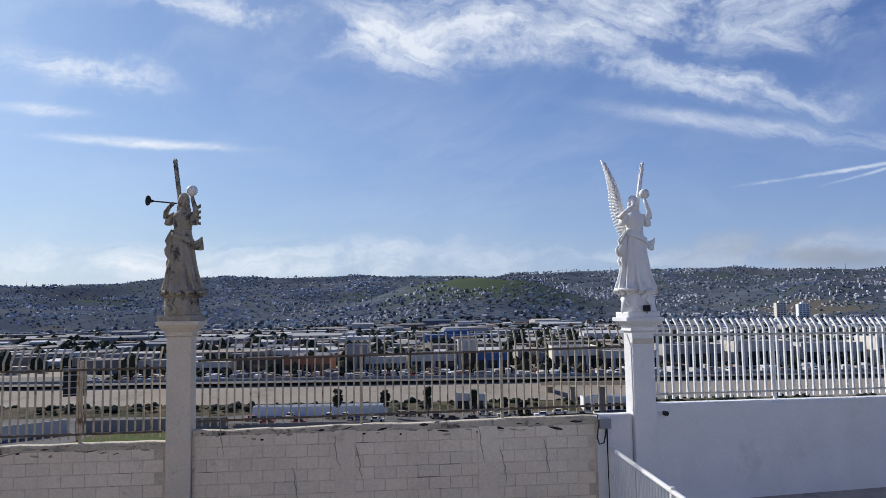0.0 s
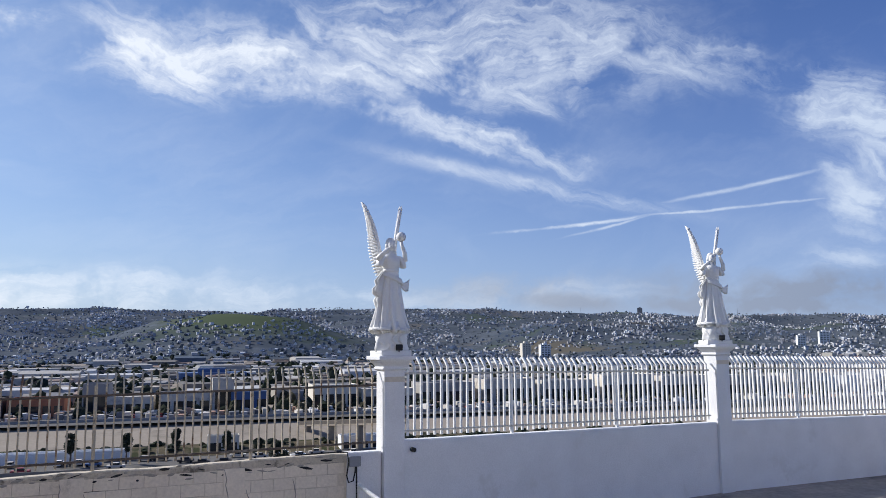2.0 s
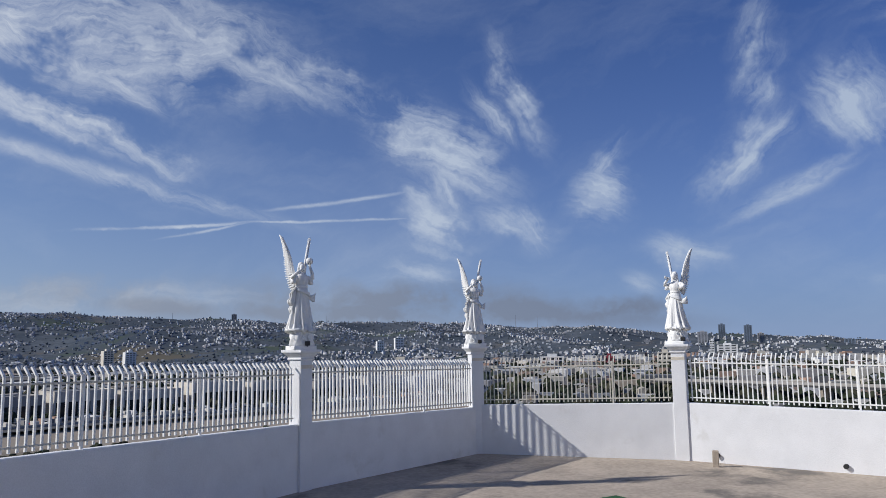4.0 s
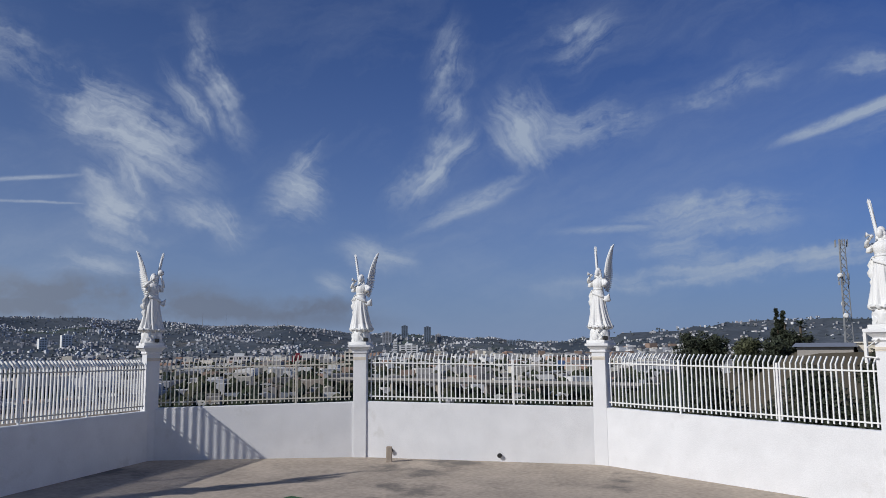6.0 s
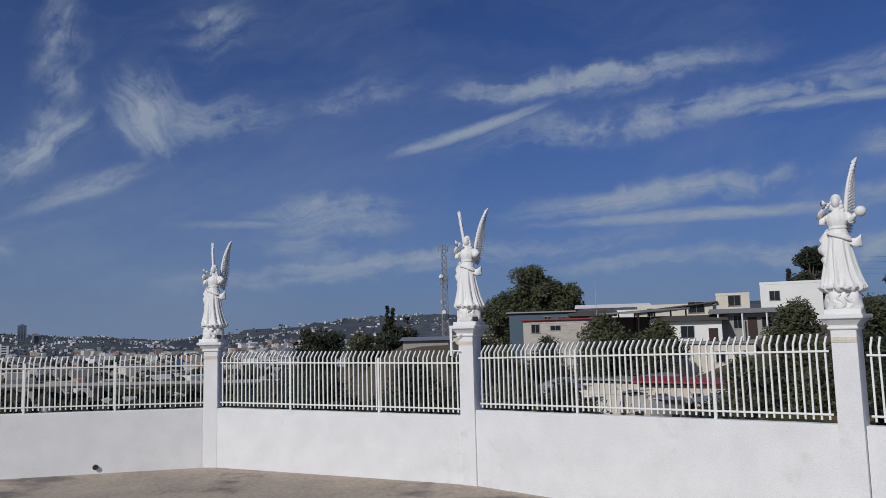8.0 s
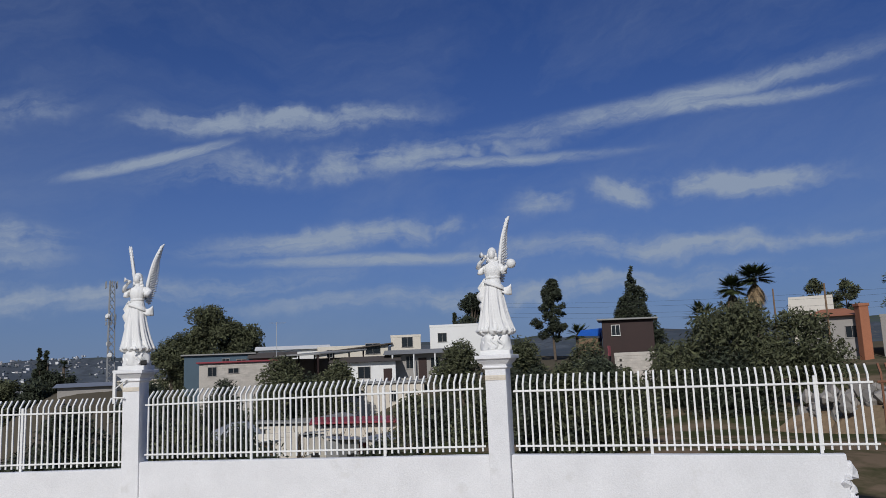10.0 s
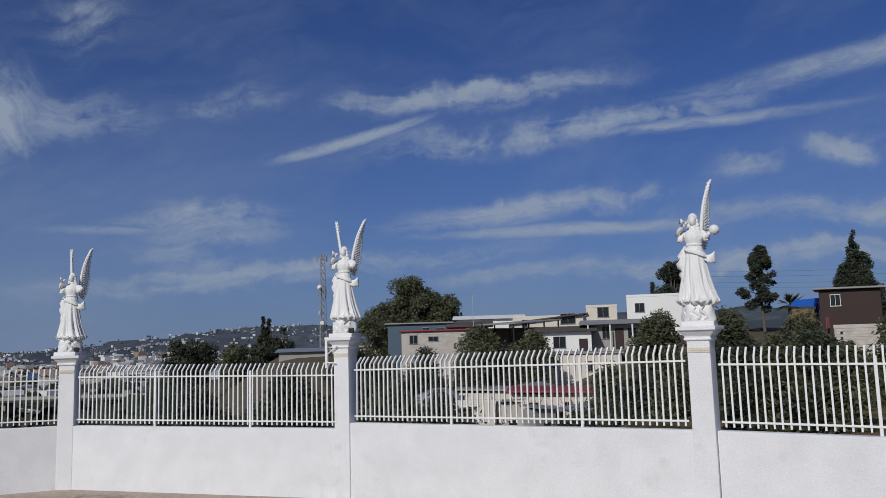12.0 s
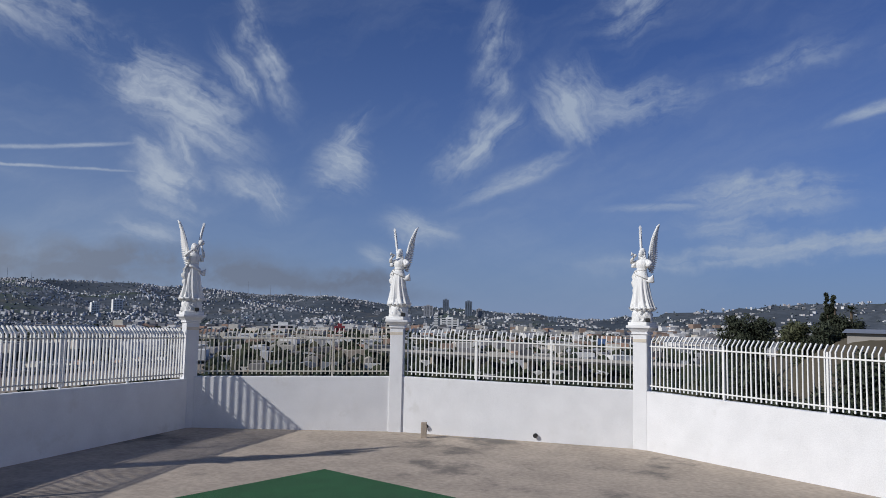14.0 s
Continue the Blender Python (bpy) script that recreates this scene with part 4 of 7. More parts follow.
mesh_left = angel(STATUE, face=24)
mesh_corner = angel(STATUE, face=18, seed=4)
mesh_right = angel(STATUE, face=-26, arm="down", seed=7)
mesh_narrow = angel(STATUE, face=-32, arm="down", seed=8, lean=0.06)
FIGURES = [(0, angel(STATUE_OLD, (1, 0), trumpet=True, seed=5, face=-31), "weathered grey stone angel statue blowing a dark trumpet"),
           (1, mesh_left, "white painted angel statue holding up a ball"),
           (2, mesh_left, "white painted angel statue holding up a ball"),
           (3, mesh_corner, "white painted angel statue holding up a ball"),
           (4, mesh_right, "white painted angel statue with a raised wing"),
           (5, mesh_narrow, "white painted angel statue with raised wings"),
           (6, mesh_right, "white painted angel statue above a cracked capital"),
           (7, angel(STATUE, (0, 1), "side", seed=9, face=-8, lean=0.08), "white painted angel statue with a ball at its shoulder")]
for i, me, label in FIGURES:
    ob = new("angel_statue", me)
    ob.matrix_basis = at(PILLARS[i][0], PILLARS[i][1], PILLARS[i][2] - 0.002, facing(i)) @ Matrix.Scale(0.94 if i == 7 else 1.0, 4)
    tagged(ob, label, "statue", "angel statues on the pillars")
    if 1 <= i <= 6:
        lamp = empty("spotlight", ob.matrix_basis @ pose(0.13, -0.225, 0.06), "small black spotlight at the statue's foot", "spotlight", "spotlights of the statues")
        bm = bmesh.new()
        box(bm, (0.11, 0.05, 0.09), pose(0, -0.02, 0.075, -20), 0.008)
        part("housing", bm, DARK, lamp)
        bm = bmesh.new()
        box(bm, (0.03, 0.04, 0.04), pose(0, 0.0, 0.02), 0.004)
        part("bracket", bm, PLASTIC, lamp)

# ---- the land: valley floor, the far hills, and the neighbouring slope ----
RIDGE = [(180, 2.0), (60, 1.8), (30, 1.95), (23, 2.0), (18, 2.5), (6, 2.45), (-3, 2.35), (-9, 2.5), (-21, 2.5), (-31, 2.0), (-44, 1.75), (-52, 1.4), (-58, 1.2),
         (-64, 0.56), (-71, 0.23), (-79, -0.1), (-84, 0.35), (-90, 0.8), (-95, 1.0), (-110, 1.0), (-180, 2.0)]
SLOPE = [(0, -1.4), (20, -1.4), (30, -0.6), (42, -0.4), (60, 0.6), (75, 2.2), (95, 3.6), (150, 1.0), (300, -6.0), (700, -22.1), (9000, -22.1)]
FLOOR_NEAR, FLOOR_FAR = -27.6, -22.1


def table(rows, v):
    for (a, ea), (b, eb) in zip(rows, rows[1:]):
        if min(a, b) <= v <= max(a, b):
            return ea + (eb - ea) * (v - a) / (b - a)
    return rows[-1][1]


def smooth(a, b, v):
    t = max(0.0, min(1.0, (v - a) / (b - a)))
    return t * t * (3 - 2 * t)


def land(x, y):
    r = math.hypot(x, y)
    az = -math.degrees(math.atan2(x, y))
    side = smooth(-78, -96, az) if az > -150 else 1.0
    valley = FLOOR_NEAR + (FLOOR_FAR - FLOOR_NEAR) * smooth(290, 350, y)
    valley += (FLOOR_FAR - valley) * smooth(330, 480, r)
    z = -1.6 + (valley + 1.6) * smooth(22, 120, r)
    hill = table(SLOPE, r) - 3.6 * smooth(-122, -112, az) * smooth(24, 34, r) * (1 - smooth(70, 130, r))
    hill += noise.noise((x / 9, y / 9, 3)) * 0.5 * smooth(22, 34, r)
    z += (hill - z) * side
    east = az <= -82
    far = 2300 if east else 3400
    top = 3.1 + far * math.tan(radians(table(RIDGE, az))) - FLOOR_FAR
    z += max(0.0, top) * smooth(900 if east else 1350, far, r)
    # the nearer hill with the green flank
    z += 72 * math.exp(-((az + 2.5) / 8.5) ** 2 - ((r - 1650) / 380) ** 2)
    z += 30 * math.exp(-((az + 27) / 5) ** 2 - ((r - 1900) / 330) ** 2)
    z += (0.55 - abs(noise.noise((x / 420, y / 420, 0))) * 2.2) * 34 * smooth(1000, 1900, r) * (1 - smooth(2700, 3350, r))
    z += noise.noise((x / 130, y / 130, 5)) * 11 * smooth(1200, 2200, r)
    if r < 25:
        z = min(z, -1.3)
    return z


RAD = ([0, 8, 14, 20, 25, 28, 31, 34, 38, 42, 46, 50, 55, 60, 66, 72, 78, 86, 95, 106, 120, 135, 150, 170, 190, 215, 240, 265, 290, 320, 350, 390, 440, 500, 580, 680, 800]
       + [900 + 75 * k for k in range(34)] + [3550, 3800, 4300, 4900])
NA = 360
verts, faces = [], []
for r in RAD:
    for k in range(NA):
        a = 2 * math.pi * k / NA
        x, y = r * math.sin(a), r * math.cos(a)
        verts.append((x, y, land(x, y)))
for i in range(len(RAD) - 1):
    for k in range(NA):
        faces.append((i * NA + k, (i + 1) * NA + k, (i + 1) * NA + (k + 1) % NA, i * NA + (k + 1) % NA))


def ground_material():
    """Patches of scrub, grass and bare earth, tinted by haze on the hills; bare orange soil on the slope beside the
    terrace.
    """
    m = material("scrub_soil_and_haze", (0.105, 0.122, 0.146), 1.0, 0.25, 0.004, 0.06, 0.2)
    n, l = m.node_tree.nodes, m.node_tree.links
    b = n["Principled BSDF"]
    b.inputs["Specular IOR Level"].default_value = 0.0
    geo = n.new("ShaderNodeNewGeometry")

    def spread(scale, detail, lo, hi, rough=0.6):
        tex, rng_ = n.new("ShaderNodeTexNoise"), n.new("ShaderNodeMapRange")
        tex.inputs["Scale"].default_value, tex.inputs["Detail"].default_value = scale, detail
        tex.inputs["Roughness"].default_value = rough
        l.new(geo.outputs["Position"], tex.inputs["Vector"])
        rng_.inputs["From Min"].default_value, rng_.inputs["From Max"].default_value = lo, hi
        l.new(tex.outputs["Fac"], rng_.inputs["Value"])
        return rng_.outputs[0], tex.outputs["Fac"]

    def layer(below, colour, factor):
        mix = n.new("ShaderNodeMix")
        mix.data_type = "RGBA"
        if isinstance(colour, tuple):
            mix.inputs["B"].default_value = (*colour, 1)
        else:
            l.new(colour, mix.inputs["B"])
        l.new(factor, mix.inputs["Factor"])
        l.new(below, mix.inputs["A"])
        return mix.outputs["Result"]

    def near(point, far, close, ragged=0.0):
        d = n.new("ShaderNodeVectorMath")
        d.operation = "DISTANCE"
        d.inputs[1].default_value = point
        l.new(geo.outputs["Position"], d.inputs[0])
        value = d.outputs["Value"]
        if ragged:
            add = n.new("ShaderNodeMath")
            add.operation = "MULTIPLY_ADD"
            add.inputs[1].default_value = ragged
            l.new(spread(0.008, 6, 0, 1, 0.65)[1], add.inputs[0])
            l.new(value, add.inputs[2])
            value = add.outputs[0]
        r = n.new("ShaderNodeMapRange")
        r.inputs["From Min"].default_value, r.inputs["From Max"].default_value = far, close
        l.new(value, r.inputs["Value"])
        return r.outputs[0]

    # blue haze of distance is mixed into the base and these hill patches
    out = b.inputs["Base Color"].links[0].from_socket
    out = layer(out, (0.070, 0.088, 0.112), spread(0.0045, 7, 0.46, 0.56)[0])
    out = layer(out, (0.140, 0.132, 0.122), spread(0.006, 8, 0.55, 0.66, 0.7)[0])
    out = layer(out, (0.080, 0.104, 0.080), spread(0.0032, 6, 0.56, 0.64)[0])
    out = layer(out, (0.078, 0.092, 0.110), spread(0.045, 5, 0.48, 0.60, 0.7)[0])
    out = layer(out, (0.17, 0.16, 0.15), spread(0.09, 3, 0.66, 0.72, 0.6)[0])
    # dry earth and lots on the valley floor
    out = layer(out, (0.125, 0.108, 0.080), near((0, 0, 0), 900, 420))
    # the green flank of the nearer hill
    out = layer(out, (0.084, 0.106, 0.066), near((95, 1560, 46), 440, 300, 380))
    # a bare tan cutting on the eastern hill
    out = layer(out, (0.128, 0.118, 0.098), near((720, 1520, 40), 300, 240, 300))
    ramp = n.new("ShaderNodeValToRGB")
    e = ramp.color_ramp.elements
    e[0].position, e[0].color = 0.44, (0.060, 0.066, 0.030, 1)
    e[1].position, e[1].color = 0.58, (0.21, 0.155, 0.105, 1)
    l.new(spread(0.3, 6, 0, 1)[1], ramp.inputs[0])
    out = layer(out, ramp.outputs[0], near((24, -34, 0), 42, 24))
    l.new(out, b.inputs["Base Color"])
    return m


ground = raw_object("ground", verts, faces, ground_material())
for p in ground.data.polygons:
    p.use_smooth = True
tagged(ground, "dry scrubby valley ground rising to hills", "ground", kind="structure")


def at_bearing(u, r):
    """The point r metres off at u degrees to the right of the first view."""
    return r * math.sin(radians(u)), r * math.cos(radians(u))


# ---- joined far pieces ----
def add_box(vs, fs, x, y, z0, w, d, h, yaw, roof=0.0):
    c, s = math.cos(yaw), math.sin(yaw)
    i = len(vs)
    for zz in (z0, z0 + h):
        for a, b in ((-w, -d), (w, -d), (w, d), (-w, d)):
            vs.append((x + (a * c - b * s) / 2, y + (a * s + b * c) / 2, zz))
    fs += [(i, i + 1, i + 5, i + 4), (i + 1, i + 2, i + 6, i + 5), (i + 2, i + 3, i + 7, i + 6), (i + 3, i, i + 4, i + 7)]
    if roof:
        vs.append((x - w * 0.5 * c, y - w * 0.5 * s, z0 + h + roof))
        vs.append((x + w * 0.5 * c, y + w * 0.5 * s, z0 + h + roof))
        fs += [(i + 4, i + 5, i + 9, i + 8), (i + 6, i + 7, i + 8, i + 9), (i + 5, i + 6, i + 9), (i + 7, i + 4, i + 8)]
    else:
        fs.append((i + 4, i + 5, i + 6, i + 7))


def add_clump(vs, fs, x, y, z, r, h, rng):
    """A small uneven tree crown of eight sides."""
    i = len(vs)
    n = 6
    for k, (q, zz) in enumerate(((0.55, 0.12), (1.0, 0.42), (0.7, 0.78))):
        for j in range(n):
            a = 2 * math.pi * (j + 0.5 * k) / n
            rr = r * q * rng.uniform(0.7, 1.25)
            vs.append((x + rr * math.cos(a), y + rr * math.sin(a), z + h * zz * rng.uniform(0.85, 1.15)))
    vs.append((x, y, z + h))
    for k in range(2):
        for j in range(n):
            a, b = i + k * n + j, i + k * n + (j + 1) % n
            fs.append((a, b, b + n, a + n))
    for j in range(n):
        fs.append((i + 2 * n + j, i + 2 * n + (j + 1) % n, i + 3 * n))


rng = random.Random(11)
hv, hf, tv, tf, sv, sf, wv, wf = [], [], [], [], [], [], [], []
hhv, hhf, htv, htf = [], [], [], []
for k in range(62000):
    u = rng.uniform(-36, 108)
    r = math.sqrt(rng.uniform(0, 1)) * 2700 + 620
    if u > 84:
        r = rng.uniform(500, 2250)
    if r > 3350 or (r < 760 and u < 60):
        continue
    x, y = at_bearing(u, r)
    town = noise.noise((x / 210, y / 210, 9)) + 0.25 * (r < 1500)
    if town < -0.02 and rng.random() < 0.86:
        continue
    if math.hypot(x - 75, y - 1540) < 70:
        continue
    z = land(x, y)
    if (r > 1150 or u > 80) and rng.random() < (0.2 if u < 60 else 0.62 if u < 80 else 0.84):
        continue
    w = rng.uniform(3.0, 6.2) * (1.0 if r > 1200 else 1.4)
    h = rng.choice((2.2, 2.4, 2.6, 4.2)) * rng.uniform(0.8, 1.1)
    yaw = noise.noise((x / 400, y / 400, 2)) * 2 + rng.choice((0, 1.57))
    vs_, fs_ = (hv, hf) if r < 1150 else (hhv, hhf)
    add_box(vs_, fs_, x, y, z - 2.5, w, w * rng.uniform(0.7, 1.2), h + 2.5, yaw, rng.choice((0, 0, 0, 1.4)))
    if r < 1500 and rng.random() < 0.5:
        c, s = math.cos(yaw), math.sin(yaw)
        for q in (-0.25, 0.2):
            add_box(wv, wf, x + q * w * c + (w * 0.5) * s * 0.0, y + q * w * s, z + h - 1.9, 1.3, w * 1.24, 1.2, yaw)
for k in range(19000):
    u = rng.uniform(-36, 110)
    r = math.sqrt(rng.uniform(0, 1)) * 2750 + 420
    x, y = at_bearing(u, r)
    if r > 3380 or math.hypot(x - 75, y - 1540) < 90 or y < 300 and u < 50:
        continue
    s = rng.uniform(2.0, 4.2) * (0.75 if r > 1500 else 1.0)
    if r > 1150 and rng.random() < 0.3:
        continue
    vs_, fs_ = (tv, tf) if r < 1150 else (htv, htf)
    add_clump(vs_, fs_, x, y, land(x, y) - 0.5, s, s * rng.uniform(1.2, 2.2), rng)
# big sheds on the valley floor
for k in range(330):
    u = rng.uniform(-36, 86)
    r = rng.uniform(370, 1050)
    x, y = at_bearing(u, r)
    if y < 372 and u < 52:
        continue
    if u > 46 and rng.random() < 0.92:
        continue
    w = rng.uniform(18, 55)
    add_box(sv, sf, x, y, land(x, y) - 1, w, rng.uniform(14, 34), rng.uniform(5.0, 9.5), rng.uniform(-0.15, 0.15) + (0.5 if u > 45 else 0), rng.choice((0, 0, 1.6)))
for k in range(260):
    u = rng.uniform(-36, 62)
    r = rng.uniform(330, 620)
    x, y = at_bearing(u, r)
    if y < 330:
        continue
    s = rng.uniform(2.5, 5.0)
    add_clump(tv, tf, x, y, land(x, y) - 0.5, s, s * rng.uniform(1.5, 2.6), rng)
for k in range(420):
    x = rng.uniform(-220, 320)
    y = 246 - 0.02 * x + rng.uniform(-9, 6)
    s = rng.uniform(0.8, 2.2)
    add_clump(tv, tf, x, y, -26.6, s * 0.8, s * rng.uniform(0.6, 1.1), rng)
for k in range(2600):
    u = rng.uniform(-36, 86)
    r = rng.uniform(360, 1000)
    x, y = at_bearing(u, r)
    if y < 345 and u < 52:
        continue
    w = rng.uniform(6, 16) if u < 48 else rng.uniform(5, 11)
    add_box(hv, hf, x, y, land(x, y) - 1, w, w * rng.uniform(0.6, 1.3), rng.uniform(3.4, 8), rng.uniform(-0.2, 0.2) + (0.5 if u > 45 else 0), rng.choice((0, 0, 1.0)))
for k in range(3600):
    u = rng.uniform(-36, 84)
    r = rng.uniform(345, 900)
    x, y = at_bearing(u, r)
    if y < 345 and u < 52:
        continue
    s = rng.uniform(1.8, 4.2)
    add_clump(tv, tf, x, y, land(x, y) - 0.5, s, s * rng.uniform(1.6, 2.8), rng)
for k in range(3400):
    u = rng.uniform(50, 88)
    r = 190 + 760 * rng.random()
    x, y = at_bearing(u, r)
    s = rng.uniform(2.0, 4.6)
    add_clump(tv, tf, x, y, land(x, y) - 0.5, s, s * rng.uniform(1.4, 2.4), rng)
# the crowded town under the eastern hills, and clutter before the shops
cv, cf = [], []
for k in range(1700):
    u, r = rng.uniform(44, 90), rng.uniform(430, 1350)
    x, y = at_bearing(u, r)
    w = rng.uniform(6, 17)
    add_box(cv, cf, x, y, land(x, y) - 1, w, w * rng.uniform(0.6, 1.2), rng.choice((4, 4.5, 7, 7.5, 10)) * rng.uniform(0.85, 1.15), rng.uniform(-0.25, 0.25) + 0.5, 0)
for k in range(150):
    x = rng.uniform(-130, 330)
    s = rng.uniform(1.2, 2.6)
    add_clump(tv, tf, x, rng.uniform(297, 314) - 0.02 * x, -21.9, s, s * rng.uniform(1.4, 2.6), rng)
for k in range(320):
    x = rng.uniform(-130, 330)
    add_box(cv, cf, x, rng.uniform(292, 314) - 0.02 * x, -21.86, rng.uniform(1.7, 2.2), rng.uniform(3.6, 5.2), rng.uniform(1.3, 2.2), rng.uniform(-0.1, 0.1), 0)
tagged(raw_object("town_houses", cv, cf, TOWN), "crowded pale and coloured town buildings below the hills", "houses", kind="stuff")
tagged(raw_object("distant_houses", hv, hf, FARHOUSE), "crowded small pale houses covering the far hillsides", "houses", kind="stuff")
tagged(raw_object("hillside_houses", hhv, hhf, HAZYHOUSE), "tiny pale houses scattered over the far hills", "houses", kind="stuff")
tagged(raw_object("hillside_trees", htv, htf, HAZYTREE), "small trees scattered over the far hills", "trees", kind="stuff")
tagged(raw_object("distant_windows", wv, wf, GLASS), "dark windows of the far hillside houses", "windows", kind="stuff")
tagged(raw_object("distant_trees", tv, tf, FARTREE), "dark scattered trees across valley and hills", "trees", kind="stuff")
tagged(raw_object("distant_sheds", sv, sf, FARROOF), "long pale warehouses on the valley floor", "warehouses", kind="stuff")


# ---- tall buildings in the distance ----
def tower_block(u, r, w, d, h, mat, label, floors, yaw=0.0, base=None):
    x, y = at_bearing(u, r)
    z = (land(x, y) if base is None else base) - 1
    thing = empty("tower_block", at(x, y, z, -u + yaw), label, "building", "distant towers")
    bm = bmesh.new()
    box(bm, (w, d, h), pose(0, 0, h / 2), 0.1)
    part("wall", bm, mat, thing)
    bm = bmesh.new()
    box(bm, (w * 0.4, d * 0.5, 3), pose(0, 0, h + 1.4), 0.1)
    part("roof_room", bm, mat, thing)
    for f in range(floors):
        bm = bmesh.new()
        zz = h * (f + 0.5) / floors
        for sx in (-0.3, 0, 0.3):
            box(bm, (w * 0.2, d + 0.3, h / floors * 0.42), pose(sx * w, 0, zz))
        part("window_band", bm, GLASS, thing)
    return thing


tower_block(23.7, 1300, 15, 12, 26, PAINT_CREAM, "cream concrete apartment tower with dark window bands", 8, 20)
tower_block(25.1, 1310, 17, 12, 24, PAINT_WHITE, "white concrete apartment tower with dark window bands", 8, 20)
tower_block(42.5, 1700, 15, 12, 27, PAINT_WHITE, "white concrete apartment tower far off", 8, 15)
tower_block(43.9, 1720, 19, 12, 28, PAINT_WHITE, "white concrete apartment tower far off", 8, 15)
tower_block(32.0, 3150, 20, 14, 26, PAINT_GREY, "grey apartment tower on the ridge", 7)
tower_block(65.8, 2300, 27, 20, 34, TOWERGREY, "grey office tower far across the city", 14)
tower_block(67.1, 2350, 19, 20, 38, TOWERBLUE, "dark glass office tower far across the city", 14)
tower_block(68.8, 2300, 21, 22, 44, TOWERBLUE, "dark glass office tower far across the city", 16)
tower_block(69.6, 2340, 18, 18, 32, TOWERGREY, "grey office tower far across the city", 12)
tower_block(75.0, 2500, 29, 20, 32, TOWERBLUE, "dark glass office tower far across the city", 12)
tower_block(67.4, 1500, 36, 14, 17, PAINT_WHITE, "long white building with dark window bands", 4)
tower_block(66.4, 1500, 8, 12, 26, PAINT_WHITE, "slim white tower beside a long building", 6)
tower_block(62.0, 2300, 18, 18, 26, TOWERGREY, "grey office tower far across the city", 10)
tower_block(60.6, 2300, 24, 18, 22, PAINT_WHITE, "white office block far across the city", 9)
tower_block(59.3, 900, 12, 10, 14, ROOFRED, "low bright red building on the valley floor", 2)
tower_block(55.2, 860, 26, 12, 15, PAINT_WHITE, "white three storey building on the valley floor", 3)
tower_block(63.2, 880, 16, 12, 18, PAINT_CREAM, "cream building on the valley floor", 4)
tower_block(78.6, 620, 16, 10, 9, BLUEPAINT, "bright blue low building on the valley floor", 2)
tower_block(2.2, 640, 62, 30, 9, PAINT_GREY, "long grey warehouse with flat roof", 1)
tower_block(1.0, 560, 46, 26, 9, BLUEPAINT, "long warehouse with a blue roof", 1)

# ---- the concrete river channel: far bank, its road and the buildings behind ----
bm = bmesh.new()
for x0, x1 in ((-420, -60), (-60, 120), (120, 460), (460, 900)):
    ya0, ya1 = 288 - 0.02 * x0, 288 - 0.02 * x1
    vs = [bm.verts.new(v) for v in ((x0, ya0 - 37, -26.2), (x1, ya1 - 37, -26.2), (x1, ya1, -21.9), (x0, ya0, -21.9), (x1, ya1 + 70, -21.9), (x0, ya0 + 70, -21.9))]
    bm.faces.new((vs[0], vs[1], vs[2], vs[3]))
    bm.faces.new((vs[3], vs[2], vs[4], vs[5]))
    lo = [bm.verts.new(v) for v in ((x0, ya0 - 38, -28.5), (x1, ya1 - 38, -28.5))]
    bm.faces.new((lo[0], lo[1], vs[1], vs[0]))
tagged(mesh_object("channel_bank", bm, CANAL), "long pale concrete river channel bank", "river bank", kind="structure")
bm = bmesh.new()
box(bm, (1300, 0.35, 0.9), pose(240, 283.4, -21.4, 0, 0, -1.146))
tagged(mesh_object("channel_parapet", bm, PAINT_GREY), "low dark parapet along the river channel", "parapet", kind="structure")
bm = bmesh.new()
vs = [bm.verts.new(v) for v in ((-420, 286.0, -21.86), (900, 260.0, -21.86), (900, 300.0, -21.86), (-420, 330.0, -21.86))]
bm.faces.new(vs)
tagged(mesh_object("road_channel", bm, ASPHALT), "asphalt road and lots along the channel", "road", kind="structure")
bm = bmesh.new()
vs = [bm.verts.new(v) for v in ((-300, 150.0, -27.35), (500, 150.0, -27.35), (500, 234.0, -27.35), (-300, 234.0, -27.35))]
bm.faces.new(vs)
tagged(mesh_object("road_near", bm, LOT), "asphalt road and lot on the near side of the channel", "road", kind="structure")


bm = bmesh.new()
rows = [[bm.verts.new((x, y0 - 0.02 * x + 1.5 * noise.noise((x / 14, y0, 1)), z + 0.5 * noise.noise((x / 9, y0 / 7, 2)))) for x in range(-300, 501, 8)] for y0, z in ((232, -27.4), (237, -26.9), (242, -26.3), (247, -26.0), (252, -26.3), (257, -27.6))]
for r, q in zip(rows, rows[1:]):
    for k in range(len(r) - 1):
        bm.faces.new((r[k], r[k + 1], q[k + 1], q[k]))
tagged(mesh_object("ground_bank", bm, GRAVEL), "brown dry grass bank beside the channel", "bank", kind="structure")


